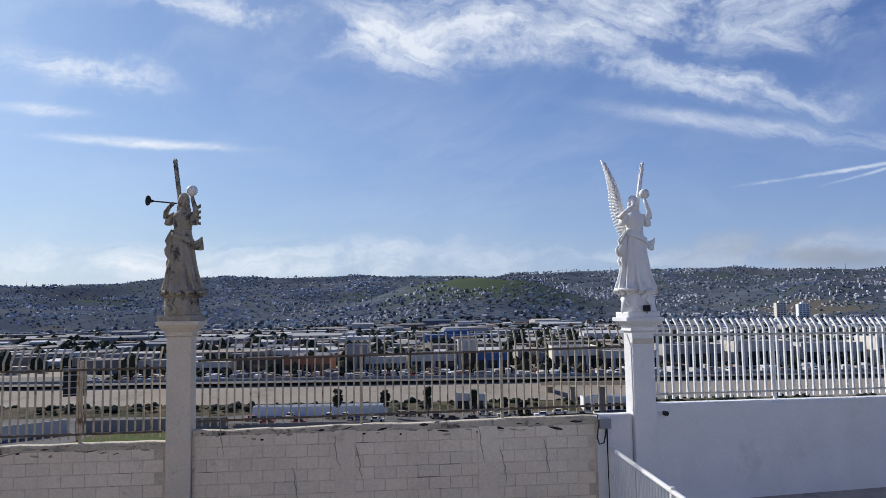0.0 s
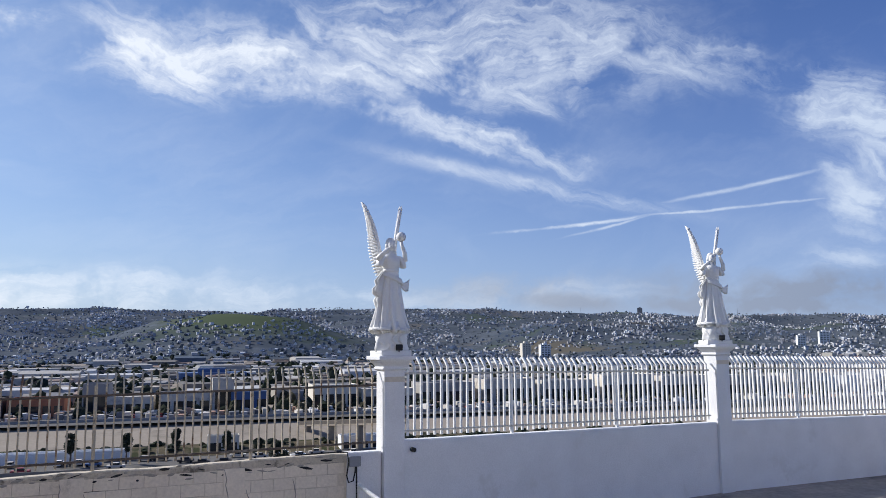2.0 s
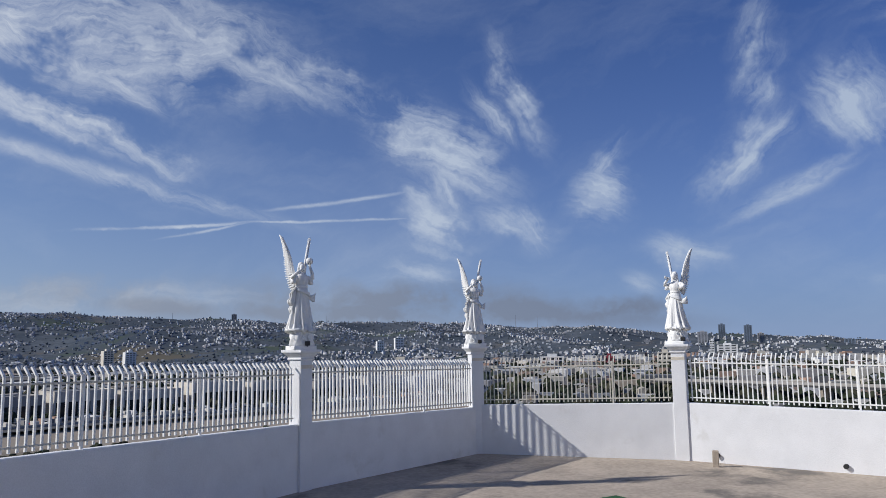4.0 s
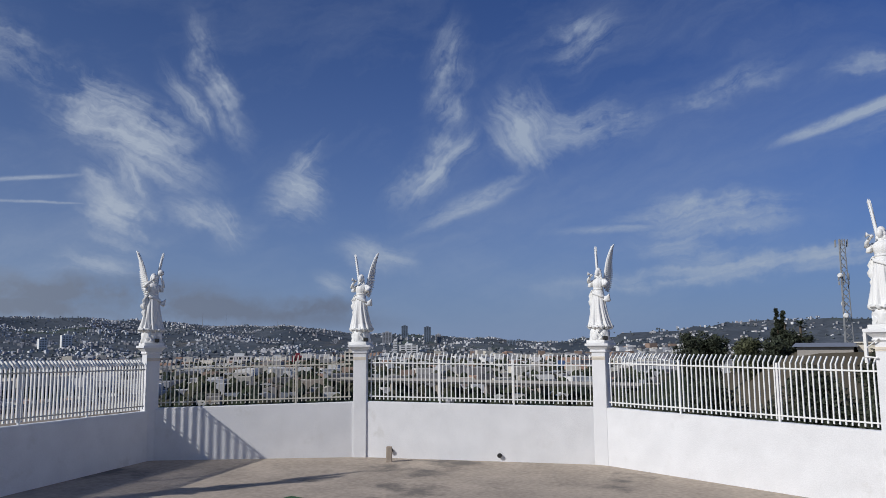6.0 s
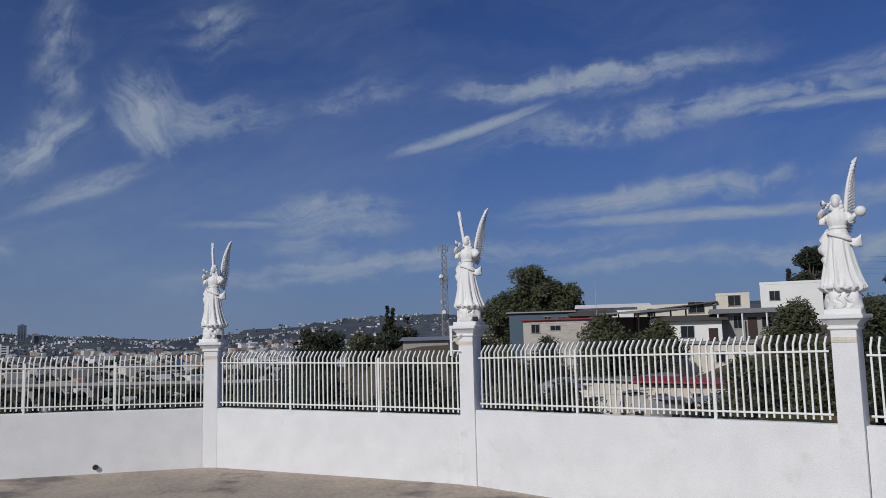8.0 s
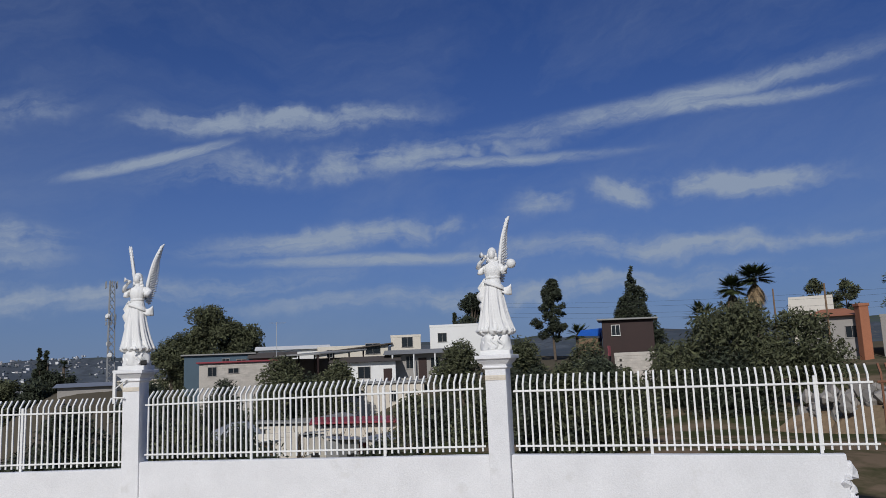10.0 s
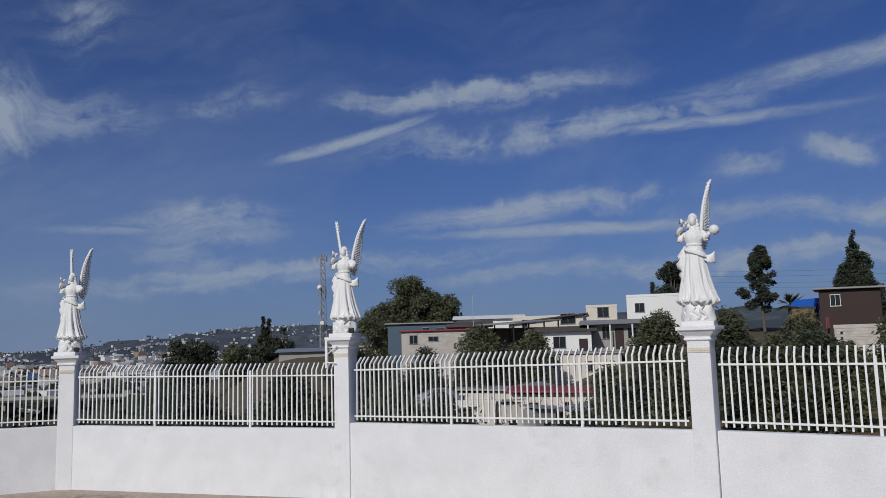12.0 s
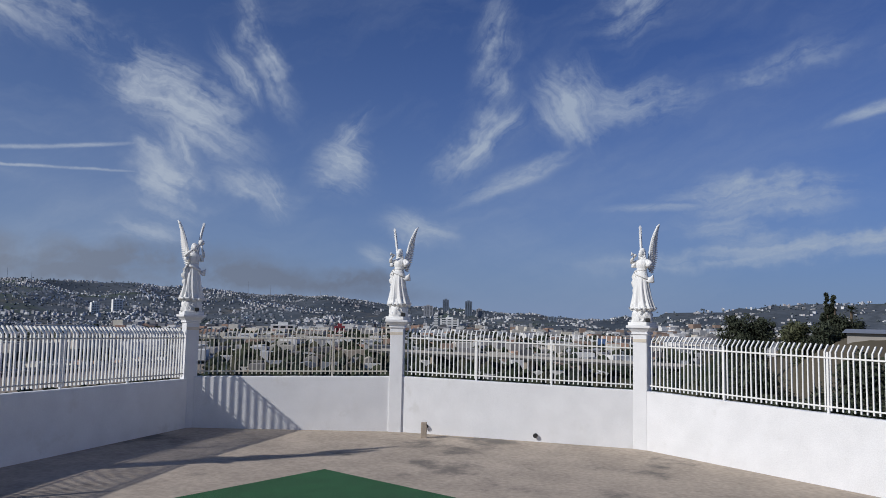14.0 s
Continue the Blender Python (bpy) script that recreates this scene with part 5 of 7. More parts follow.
def car(x, y, z, yaw, colour, label):
    thing = empty("car", at(x, y, z, yaw), label, "car", "parked cars")
    bm = bmesh.new()
    box(bm, (4.4, 1.75, 0.62), pose(0, 0, 0.62), 0.16, 2)
    part("body", bm, colour, thing)
    bm = bmesh.new()
    box(bm, (2.3, 1.5, 0.55), pose(-0.2, 0, 1.18), 0.2, 2)
    part("cabin", bm, GLASS, thing)
    bm = bmesh.new()
    box(bm, (1.7, 1.42, 0.08), pose(-0.2, 0, 1.46), 0.03)
    part("roof", bm, colour, thing)
    for sx in (-1.35, 1.35):
        for sy in (-0.8, 0.8):
            bm = bmesh.new()
            bmesh.ops.create_cone(bm, cap_ends=True, segments=12, radius1=0.33, radius2=0.33, depth=0.2, matrix=pose(sx, sy, 0.33, 90))
            part("wheel", bm, RUBBER, thing)
    return thing


CAR_W = material("white_car_paint", (0.75, 0.75, 0.75), 0.3, 0.03, 1, 10, 0)
CAR_G = material("grey_car_paint", (0.25, 0.26, 0.28), 0.3, 0.03, 1, 10, 0)
CAR_K = material("black_car_paint", (0.03, 0.03, 0.035), 0.3, 0.03, 1, 10, 0)
CAR_R = material("red_car_paint", (0.35, 0.03, 0.03), 0.3, 0.03, 1, 10, 0)
kinds = [car(-28, 296, -21.86, 80, CAR_W, "white parked car beside the channel road"), car(-22, 296, -21.86, 92, CAR_G, "grey parked car beside the channel road"),
         car(-17, 297, -21.86, 88, CAR_K, "black parked car beside the channel road"), car(-12, 296, -21.86, 90, CAR_R, "dark red parked car beside the channel road")]
for k in range(64):
    x = -150 + 5.4 * k + rng.uniform(-1.0, 1.0)
    if abs(x - 31) < 9 or rng.random() < 0.14:
        continue
    row = rng.choice((0, 0, 8))
    copy_thing(kinds[rng.choice((0, 0, 0, 1, 1, 2, 3))], at(x, 296 + row - 0.02 * x, -21.86, rng.choice((86, 92, 270)) + rng.uniform(-4, 4)))
for x, y in ((-24, 172), (-20, 168), (-13, 170), (14, 176), (20, 171), (-58, 176), (-66, 172)):
    copy_thing(kinds[rng.choice((0, 1, 2))], at(x, y, -27.35, rng.uniform(-10, 10)))


def shop(x, y, w, d, h, mat, label, windows, z=-21.87, yaw=0.0):
    thing = empty("commercial_building", at(x, y, z, yaw), label, "building", "buildings along the channel")
    bm = bmesh.new()
    box(bm, (w, d, h), pose(0, d / 2, h / 2), 0.05)
    part("wall", bm, mat, thing)
    bm = bmesh.new()
    for sx, sy, lx, ly in ((0, 0.1, w, 0.2), (0, d - 0.1, w, 0.2), (-w / 2 + 0.1, d / 2, 0.2, d), (w / 2 - 0.1, d / 2, 0.2, d)):
        box(bm, (lx, ly, 0.6), pose(sx, sy, h + 0.28), 0.03)
    part("roof_parapet", bm, mat, thing)
    for k in range(windows):
        wx = w * ((k + 0.5) / windows - 0.5)
        wd = part("window", glass_box(w / windows * 0.62, h), GLASS, thing)
        wd.matrix_basis = pose(wx, -0.03, h * 0.36)
    return thing


def glass_box(w, h):
    bm = bmesh.new()
    box(bm, (w * 1.2, 0.12, h * 0.55), pose(0, 0, 0), 0.02)
    return bm


SHOPWHITE = material("dusty_white_shop_paint", (0.58, 0.53, 0.46), 0.85, 0.12, 0.3, 3, 0.1, stain=(0.36, 0.33, 0.30), stain_scale=0.2, stain_at=0.55)
SHOPS = [(-118, 16, 6, PAINT_GREY, "low grey commercial building beside the channel", 4), (-98, 20, 5, SHOPWHITE, "low white commercial building beside the channel", 5),
         (-76, 18, 6.5, ROOFDARK, "dark low commercial building beside the channel", 4), (-56, 19, 6, TILE, "low red-brown shop beside the channel", 5),
         (-36, 9, 11, PAINT_GREY, "tall grey sign tower building beside the channel", 2), (-24, 17, 6, SHOPWHITE, "low white shop with blue windows", 5),
         (-4, 19, 7, SHOPWHITE, "white box building beside the channel", 4), (10, 8, 12, SHOPWHITE, "tall white block beside the channel", 1),
         (20, 14, 7, BLUEPAINT, "blue fronted shop beside the channel", 3), (54, 18, 9, PAINT_CREAM, "cream building beside the channel", 4),
         (76, 22, 7, SHOPWHITE, "white building beside the channel", 5), (102, 24, 9, PAINT_GREY, "grey building beside the channel", 5),
         (130, 24, 10, SHOPWHITE, "white building beside the channel", 5), (158, 26, 9, SHOPWHITE, "long white building beside the channel", 6),
         (188, 26, 11, PAINT_CREAM, "cream building beside the channel", 5), (220, 30, 10, SHOPWHITE, "long white building beside the channel", 6),
         (256, 30, 9, PAINT_GREY, "grey building beside the channel", 6), (292, 34, 10, SHOPWHITE, "long white building beside the channel", 6)]
for x, w, h, mat, label, n in SHOPS:
    shop(x, 316 - 0.02 * x, w, 16, h, mat, label, n)

# the straight street that runs away from the channel
bm = bmesh.new()
vs = [bm.verts.new(v) for v in ((25, 290, -21.84), (37, 290, -21.84), (52, 560, -21.84), (40, 560, -21.84))]
bm.faces.new(vs)
tagged(mesh_object("road_street", bm, CANAL), "straight pale street running into the town", "road", kind="structure")
# long white trailer shed, footbridge stair, near buildings below the wall
shop(-37, 230, 40, 5, 2.2, PAINT_WHITE, "long low white roofed shed by the road", 0, z=-27.3)
shop(-88, 128, 26, 12, 4.5, PAINT_GREY, "low grey walled yard building below the terrace", 3, z=-27.3, yaw=8)
shop(-60, 142, 22, 7, 3.0, PAINT_CREAM, "low cream walled building below the terrace", 3, z=-27.3, yaw=6)
shop(-116, 150, 18, 12, 5, PAINT_WHITE, "low white building below the terrace", 3, z=-27.3, yaw=10)
shop(50, 231, 17, 6, 3.4, PAINT_WHITE, "low pale rounded shelter roof by the road", 6, z=-27.3)
shop(8, 238, 9, 4, 4.2, PAINT_CREAM, "small pale kiosk with a dark window by the road", 2, z=-27.3)

# walls, grass and parked cars on the near lot
for x0, x1, y0, y1, h, mat, label in ((-98, -58, 206, 208, 3.0, CANAL, "long grey boundary wall of the lot"), (-118, -99, 186, 205, 3.6, SHOPWHITE, "pale slanting boundary wall of the lot"), (-57, -20, 209, 209, 1.2, CANAL, "low grey boundary wall of the lot")):
    bm = bmesh.new()
    d = math.hypot(x1 - x0, y1 - y0)
    box(bm, (d, 0.3, h), pose(d / 2, 0, h / 2), 0.03)
    wall = mesh_object("lot_wall", bm, mat)
    wall.matrix_basis = at(x0, y0, -27.4, math.degrees(math.atan2(y1 - y0, x1 - x0)))
    tagged(wall, label, "wall", "walls of the lot")
bm = bmesh.new()
prism(bm, [(-92, 176), (-66, 178), (-58, 196), (-70, 203), (-90, 201)], -27.6, -27.25)
tagged(mesh_object("ground_grass", bm, GRASS), "patch of green grass beside the lot", "grass", kind="structure")
rl = random.Random(17)
PAINTS = [(PAINT_WHITE, "white"), (PAINT_GREY, "grey"), (ROOFDARK, "dark"), (BLUEPAINT, "blue"), (SHOPWHITE, "pale"), (ROOFRED, "red")]
for k in range(22):
    mat, tone = PAINTS[rl.choice((0, 0, 1, 1, 2, 3, 4, 4, 5))]
    car(-55 + k * 5.2 + rl.uniform(-1, 1), rl.choice((215, 221, 226)) + rl.uniform(-1, 1), -27.33, rl.choice((0, 0, 180, 90)) + rl.uniform(-6, 6), mat, tone + " car parked on the near lot")

bridge = empty("foot_bridge", at(44, 236, -27.5, 108), "pale concrete foot bridge crossing down over the channel", "bridge")
bm = bmesh.new()
box(bm, (62, 3.2, 0.5), pose(0, 0, 7.0, 0, 5, 0), 0.03)
part("deck", bm, CANAL, bridge)
for sy in (-1.5, 1.5):
    bm = bmesh.new()
    box(bm, (62, 0.15, 1.2), pose(0, sy, 7.8, 0, 5, 0), 0.02)
    part("parapet", bm, ROOFDARK if sy > 0 else CANAL, bridge)
for sx in (-26, -8, 10, 27):
    bm = bmesh.new()
    box(bm, (0.8, 2.2, 8), pose(sx, 0, 3.0 - sx * 0.087), 0.05)
    part("pier", bm, CANAL, bridge)

over = empty("overpass", Matrix.Translation((0, 0, 0)), "long pale concrete road overpass across the valley", "bridge")
a, b = Vector((*at_bearing(62, 420), -16.5)), Vector((*at_bearing(88, 330), -14.5))
mid, d = (a + b) / 2, b - a
m = at(mid.x, mid.y, mid.z, math.degrees(math.atan2(d.y, d.x)))
bm = bmesh.new()
box(bm, (d.length, 11, 0.9), m, 0.05)
part("deck", bm, ASPHALT, over)
for sy in (-5.4, 5.4):
    bm = bmesh.new()
    box(bm, (d.length, 0.3, 0.7), m @ pose(0, sy, 0.8), 0.02)
    part("parapet", bm, PAINT_GREY, over)
for k in range(7):
    bm = bmesh.new()
    box(bm, (1.6, 8, 12), m @ pose(d.length * (k - 3) / 7, 0, -6.5), 0.1)
    part("pier", bm, CANAL, over)

# ---- trees ----
def leaf_cloud(name, clumps, leaves, size, mat, parent, rng, droop=0.0, flat=0.6):
    """A crown of many small leaf blades gathered in clumps (centre, radius)."""
    vs, fs = [], []
    weights = [r ** 2 for c, r in clumps]
    for c, r in rng.choices(clumps, weights, k=leaves):
        d = Vector((rng.gauss(0, 1), rng.gauss(0, 1), rng.gauss(0, 1))).normalized() * r * (0.45 + 0.6 * rng.random())
        p = c + Vector((d.x, d.y, d.z * flat))
        u = Vector((rng.gauss(0, 1), rng.gauss(0, 1), rng.gauss(0, 0.6) - droop)).normalized()
        w = u.orthogonal().normalized()
        w = (w * math.cos(rng.uniform(0, 6.28)) + u.cross(w) * math.sin(rng.uniform(0, 6.28)))
        s = size * rng.uniform(0.6, 1.3)
        i = len(vs)
        vs += [p - u * s, p + w * s * 0.30, p + u * s, p - w * s * 0.30]
        fs.append((i, i + 1, i + 2, i + 3))
    return raw_object(name, [tuple(v) for v in vs], fs, mat, parent)


def tree(x, y, z, high, wide, label, kind="broad", leaves=2600, size=0.34, mat=None, seed=1, low=0.25, group=""):
    rng = random.Random(seed)
    thing = empty("tree" if kind != "bush" else "bush", at(x, y, z), label, "tree" if kind != "bush" else "bush", group)
    bm = bmesh.new()
    trunk_r = max(0.06, high * (0.014 if kind == 'open' else 0.028))
    lean = Vector((rng.uniform(-0.06, 0.06), rng.uniform(-0.06, 0.06), 1))
    top = lean * high * {"cone": 0.75, "open": 0.9}.get(kind, 0.6)
    tube(bm, [Vector((0, 0, -0.4)), top * 0.35, top * 0.7, top], [trunk_r * 1.25, trunk_r, trunk_r * 0.7, trunk_r * 0.25], 8)
    clumps = []
    if kind == "cone":
        for k in range(26):
            t = low + (1 - low) * (k / 25) ** 0.9
            a = rng.uniform(0, 6.28)
            rr = wide * (1 - t) ** 0.75 * 0.75
            clumps.append((Vector((rr * math.cos(a) * 0.6, rr * math.sin(a) * 0.6, high * t)), max(0.25, wide * (1.05 - t) * 0.55)))
    else:
        n = {"broad": 44, "open": 36, "bush": 40}[kind]
        for k in range(n):
            a = rng.uniform(0, 6.28)
            t = low + (1 - low) * rng.random() ** 0.8
            bulge = math.sin(math.pi * min(1, max(0.08, (t - low) / (1 - low) * 0.9 + 0.1)))
            if kind == "broad":
                bulge = max(0.55, bulge) ** 0.6
            rr = wide * bulge * rng.uniform(0.25, 0.86)
            c = Vector((rr * math.cos(a), rr * math.sin(a), high * t * 0.93))
            r = wide * (rng.uniform(0.16, 0.27) if kind == "open" else rng.uniform(0.24, 0.42))
            clumps.append((c, r))
            if kind != "bush" and k % 3 == 0:
                start = top * min(0.9, 0.35 + 0.5 * t * rng.random())
                tube(bm, [start, start.lerp(c, 0.55) + Vector((0, 0, 0.1 * high * 0.3)), c], [trunk_r * 0.45, trunk_r * 0.3, trunk_r * 0.12], 5)
    part("trunk", bm, BARK, thing)
    leaf_cloud("crown", clumps, leaves, size, mat or LEAF, thing, rng, 0.5 if kind == "broad" else 0.1, 0.9)
    return thing


def palm(x, y, z, high, label, skirt=True, crown=2.4, seed=1, fronds=34):
    rng = random.Random(seed)
    thing = empty("palm_tree", at(x, y, z), label, "palm tree", "palm trees")
    bm = bmesh.new()
    tube(bm, [(0, 0, -0.4), (0.05, 0, high * 0.5), (0, 0.05, high)], [0.30, 0.24, 0.2], 8)
    part("trunk", bm, BARK, thing)
    for name, count, mat, lo, hi, sag in (("fronds", fronds, LEAF_PALM, -0.25, 1.2, 0.5), ("dead_fronds", 64 if skirt else 0, THATCH, -1.45, -1.05, 0.1)):
        if not count:
            continue
        vs, fs = [], []
        for k in range(count):
            a, e = rng.uniform(0, 6.28), rng.uniform(lo, hi)
            d = Vector((math.cos(a) * math.cos(e), math.sin(a) * math.cos(e), math.sin(e)))
            side = Vector((-math.sin(a), math.cos(a), 0))
            ln = crown * rng.uniform(0.8, 1.1)
            base = Vector((0, 0, high + (0.0 if name == "fronds" else -rng.uniform(0, 1.2))))
            for j in range(9):
                t = 0.45 + 0.55 * j / 8
                p = base + d * ln * t * 0.62 - Vector((0, 0, sag * t * t * ln * 0.25))
                for sg in (-1, 1):
                    q = p + (d * 0.55 + side * sg * (0.85 - 0.09 * j)).normalized() * ln * 0.38 - Vector((0, 0, 0.10 * ln))
                    w = Vector((0, 0, 1)).cross(q - p).normalized() * 0.035 * ln
                    i = len(vs)
                    vs += [tuple(p - w), tuple(p + w), tuple(q)]
                    fs.append((i, i + 1, i + 2))
            i = len(vs)
            tip = base + d * ln * 0.62
            vs += [tuple(base - side * 0.03), tuple(base + side * 0.03), tuple(tip)]
            fs.append((i, i + 1, i + 2))
        raw_object(name, vs, fs, mat, thing)
    return thing


# ---- houses on the neighbouring slope ----
def house(name, left, right, z0, z1, depth, mat, roof, label, windows=(), doors=(), over=0.35, rise=0.0, roof_mat=None, category="house", blocks=False):
    """A house whose front runs from left to right; windows and doors: (metres from the left, sill, width, height)."""
    l, r = Vector(left), Vector(right)
    w = (r - l).length
    yaw = math.degrees(math.atan2(r.y - l.y, r.x - l.x)) + 180
    # local x runs from right to left seen from behind; keep the front on local +y
    thing = empty(name, at(r.x, r.y, z0, yaw), label, category, "houses on the slope")
    h = z1 - z0
    bm = bmesh.new()
    box(bm, (w, depth, h + 1.5), pose(w / 2, -depth / 2, h / 2 - 0.75), 0.03)
    part("wall", bm, mat, thing)
    if roof == "flat":
        for sx, sy, lx, ly in ((w / 2, -0.08, w + 0.06, 0.2), (w / 2, -depth + 0.08, w + 0.06, 0.2), (0.08, -depth / 2, 0.2, depth), (w - 0.08, -depth / 2, 0.2, depth)):
            bm = bmesh.new()
            box(bm, (lx, ly, 0.28), pose(sx, sy, h + 0.12), 0.02)
            part("parapet", bm, roof_mat or mat, thing)
    else:
        bm = bmesh.new()
        tilt = math.degrees(math.atan2(rise, w))
        if roof == "slant":
            box(bm, (math.hypot(w, rise) + 2 * over, depth + 2 * over, 0.14), pose(w / 2, -depth / 2, h + rise / 2 + 0.06, 0, -tilt if rise >= 0 else -tilt, 0), 0.02)
        else:
            ov = over
            vs = [bm.verts.new(v) for v in ((-ov, ov, h), (w + ov, ov, h), (w + ov, -depth - ov, h), (-ov, -depth - ov, h), (-ov, -depth / 2, h + rise), (w + ov, -depth / 2, h + rise))]
            if roof == "hip":
                vs[4].co.x, vs[5].co.x = w * 0.28, w * 0.72
            for f in ((0, 1, 5, 4), (2, 3, 4, 5), (1, 2, 5), (3, 0, 4), (3, 2, 1, 0)):
                bm.faces.new([vs[i] for i in f])
        part("roof", bm, roof_mat or ROOFGREY, thing)
    for x, sill, ww, hh in windows:
        cx = w - x - ww / 2
        win = part("window", glass_pane(ww, hh), GLASS, thing)
        win.matrix_basis = pose(cx, 0.0, sill + hh / 2)
        for sx, sz, lx, lz in ((0, hh / 2, ww + 0.06, 0.05), (0, -hh / 2, ww + 0.12, 0.06), (-ww / 2, 0, 0.045, hh), (ww / 2, 0, 0.045, hh), (0, 0, 0.035, hh)):
            bm = bmesh.new()
            box(bm, (lx, 0.09, lz), pose(sx, 0.035, sz), 0.01)
            part("window_frame", bm, PAINT_WHITE if mat is BROWN else PAINT_GREY, win)
    for x, sill, ww, hh in doors:
        bm = bmesh.new()
        box(bm, (ww, 0.08, hh), pose(w - x - ww / 2, 0.02, sill + hh / 2), 0.01)
        part("door", bm, BROWN, thing)
    if blocks:
        bm = bmesh.new()
        box(bm, (0.39, 0.02, 0.185), Matrix(), 0.006)
        first = part("block", bm, mat, thing)
        rows, cols = int(h / 0.2), int(w / 0.4)
        n = 0
        for i in range(rows):
            for j in range(cols):
                cx, cz = 0.2 + 0.4 * j + (0.2 if i % 2 and j < cols - 1 else 0), 0.1 + 0.2 * i
                if any(abs(cx - (w - x - ww / 2)) < ww / 2 + 0.2 and sill - 0.1 < cz < sill + hh + 0.1 for x, sill, ww, hh in windows) or cx > w - 0.2:
                    continue
                ob = first if n == 0 else first.copy()
                if n:
                    scene.collection.objects.link(ob)
                ob.matrix_basis = pose(cx, 0.012, cz)
                n += 1
                if n > 290:
                    break
    return thing


def glass_pane(w, h):
    bm = bmesh.new()
    box(bm, (w, 0.05, h), Matrix(), 0.005)
    return bm


house("block_house", (70.4, -17.1), (68.4, -24.0), 0.4, 4.1, 6, GREYBLOCK, "slant", "bare grey concrete block house with small windows", ((0.75, 2.55, 0.75, 0.8), (2.5, 2.75, 0.9, 0.45)), over=0.25, rise=0.0, roof_mat=ROOFRED, blocks=True)
house("blue_house", (78.6, -17.6), (76.8, -23.9), 0.8, 5.0, 6, PAINT_BLUE, "slant", "blue-grey painted house with a flat metal roof", ((3.6, 3.3, 0.7, 0.5), (5.0, 3.3, 0.9, 0.4)), over=0.3, rise=0.0)
house("dark_roofed_shed", (75.2, -23.4), (73.9, -27.0), 1.2, 4.5, 5, ROOFDARK, "gable", "dark open-sided shed under a low brown roof", over=0.5, rise=0.6, roof_mat=ROOFDARK, category="shed")
carport = empty("open_carport", at(72.6, -29.8, 1.4, 113.5), "open grey-roofed carport on thin posts", "carport")
bm = bmesh.new()
box(bm, (6.8, 5.5, 0.14), pose(0, 0, 3.4, 0, 3, 0), 0.02)
part("roof", bm, ROOFGREY, carport)
for sx in (-3.2, -1.1, 1.1, 3.2):
    for sy in (-2.4, 2.4):
        bm = bmesh.new()
        box(bm, (0.12, 0.12, 4.4), pose(sx, sy, 1.2 - sx * 0.05), 0.01)
        part("post", bm, BROWN, carport)
bm = bmesh.new()
box(bm, (6.4, 0.2, 3.4), pose(0, -2.5, 1.2), 0.02)
part("back_wall", bm, ROOFDARK, carport)
house("white_roofed_house", (84.2, -26.8), (81.7, -34.0), 1.5, 5.5, 6, PAINT_WHITE, "gable", "pale house with a low white roof", over=0.4, rise=0.5, roof_mat=PAINT_WHITE)
house("cream_house", (79.3, -31.8), (76.2, -38.8), 1.5, 5.6, 8, PAINT_CREAM, "slant", "cream two storey house with a sloping dark roof", ((1.0, 2.9, 0.6, 0.8), (5.2, 3.1, 1.6, 1.15)), over=0.5, rise=-0.75, roof_mat=ROOFDARK)
house("cream_house_wing", (76.05, -39.1), (74.5, -42.0), 1.5, 6.3, 7, PAINT_CREAM, "flat", "cream flat-roofed upper house with one window", ((1.2, 3.7, 1.2, 1.1),))
house("yellow_house", (68.5, -29.2), (66.0, -34.4), 0.8, 3.7, 6, PAINT_WHITE, "gable", "small white house with yellow trim and dark roof", ((2.2, 1.35, 1.15, 1.1),), ((4.6, 0.1, 0.8, 2.1),), over=0.55, rise=0.55, roof_mat=ROOFDARK)
bm = bmesh.new()
box(bm, (1.7, 0.12, 2.9), pose(0, 0, 0), 0.02)
ob = mesh_object("yellow_porch", bm, PAINT_YELLOW)
ob.matrix_basis = at(68.05, -29.9, 2.2, 114.5)
tagged(ob, "yellow painted porch wall of the small house", "porch")
house("porch_house", (67.9, -35.2), (64.9, -40.6), 1.0, 4.3, 6, PAINT_GREY, "gable", "grey porch house with white posts and a felt roof", ((1.2, 1.9, 0.7, 1.2), (3.6, 1.9, 1.0, 1.0)), ((2.4, 0.9, 0.8, 2.0),), over=1.0, rise=0.5)
for k in range(4):
    bm = bmesh.new()
    box(bm, (0.12, 0.12, 2.6), Matrix(), 0.01)
    ob = mesh_object("porch_post", bm, PAINT_WHITE)
    p = Vector((67.0, -34.6)).lerp(Vector((64.0, -40.0)), k / 3)
    ob.matrix_basis = at(p.x, p.y, 2.95, 30)
    tagged(ob, "white porch post in front of the grey house", "post", "porch posts")
house("white_house", (76.6, -44.4), (73.5, -49.5), 2.5, 7.4, 7, PAINT_WHITE, "flat", "white flat-roofed house with a dark window", ((0.9, 3.2, 1.0, 1.0),))
house("brown_shed", (50.4, -46.5), (47.4, -49.6), 3.4, 6.3, 4, BROWN, "slant", "dark brown boarded hut on a block base", ((0.8, 1.6, 0.7, 0.9),), over=0.4, rise=0.05, roof_mat=ROOFGREY, category="hut")
house("retaining_wall", (46.9, -44.4), (44.0, -47.4), 0.6, 3.25, 1.0, GREYBLOCK, "flat", "grey block retaining wall below the hut", category="wall", blocks=True)
pf = empty("pink_fence", at(49.0, -45.9, 3.3, 134), "faded pink slatted fence along the hut", "fence")
bm = bmesh.new()
box(bm, (0.08, 0.02, 0.85), Matrix(), 0.005)
first = part("slat", bm, PINK, pf)
for k in range(40):
    ob = first if k == 0 else first.copy()
    if k:
        scene.collection.objects.link(ob)
    ob.matrix_basis = pose(-2.4 + k * 0.125, 0, 0.4)
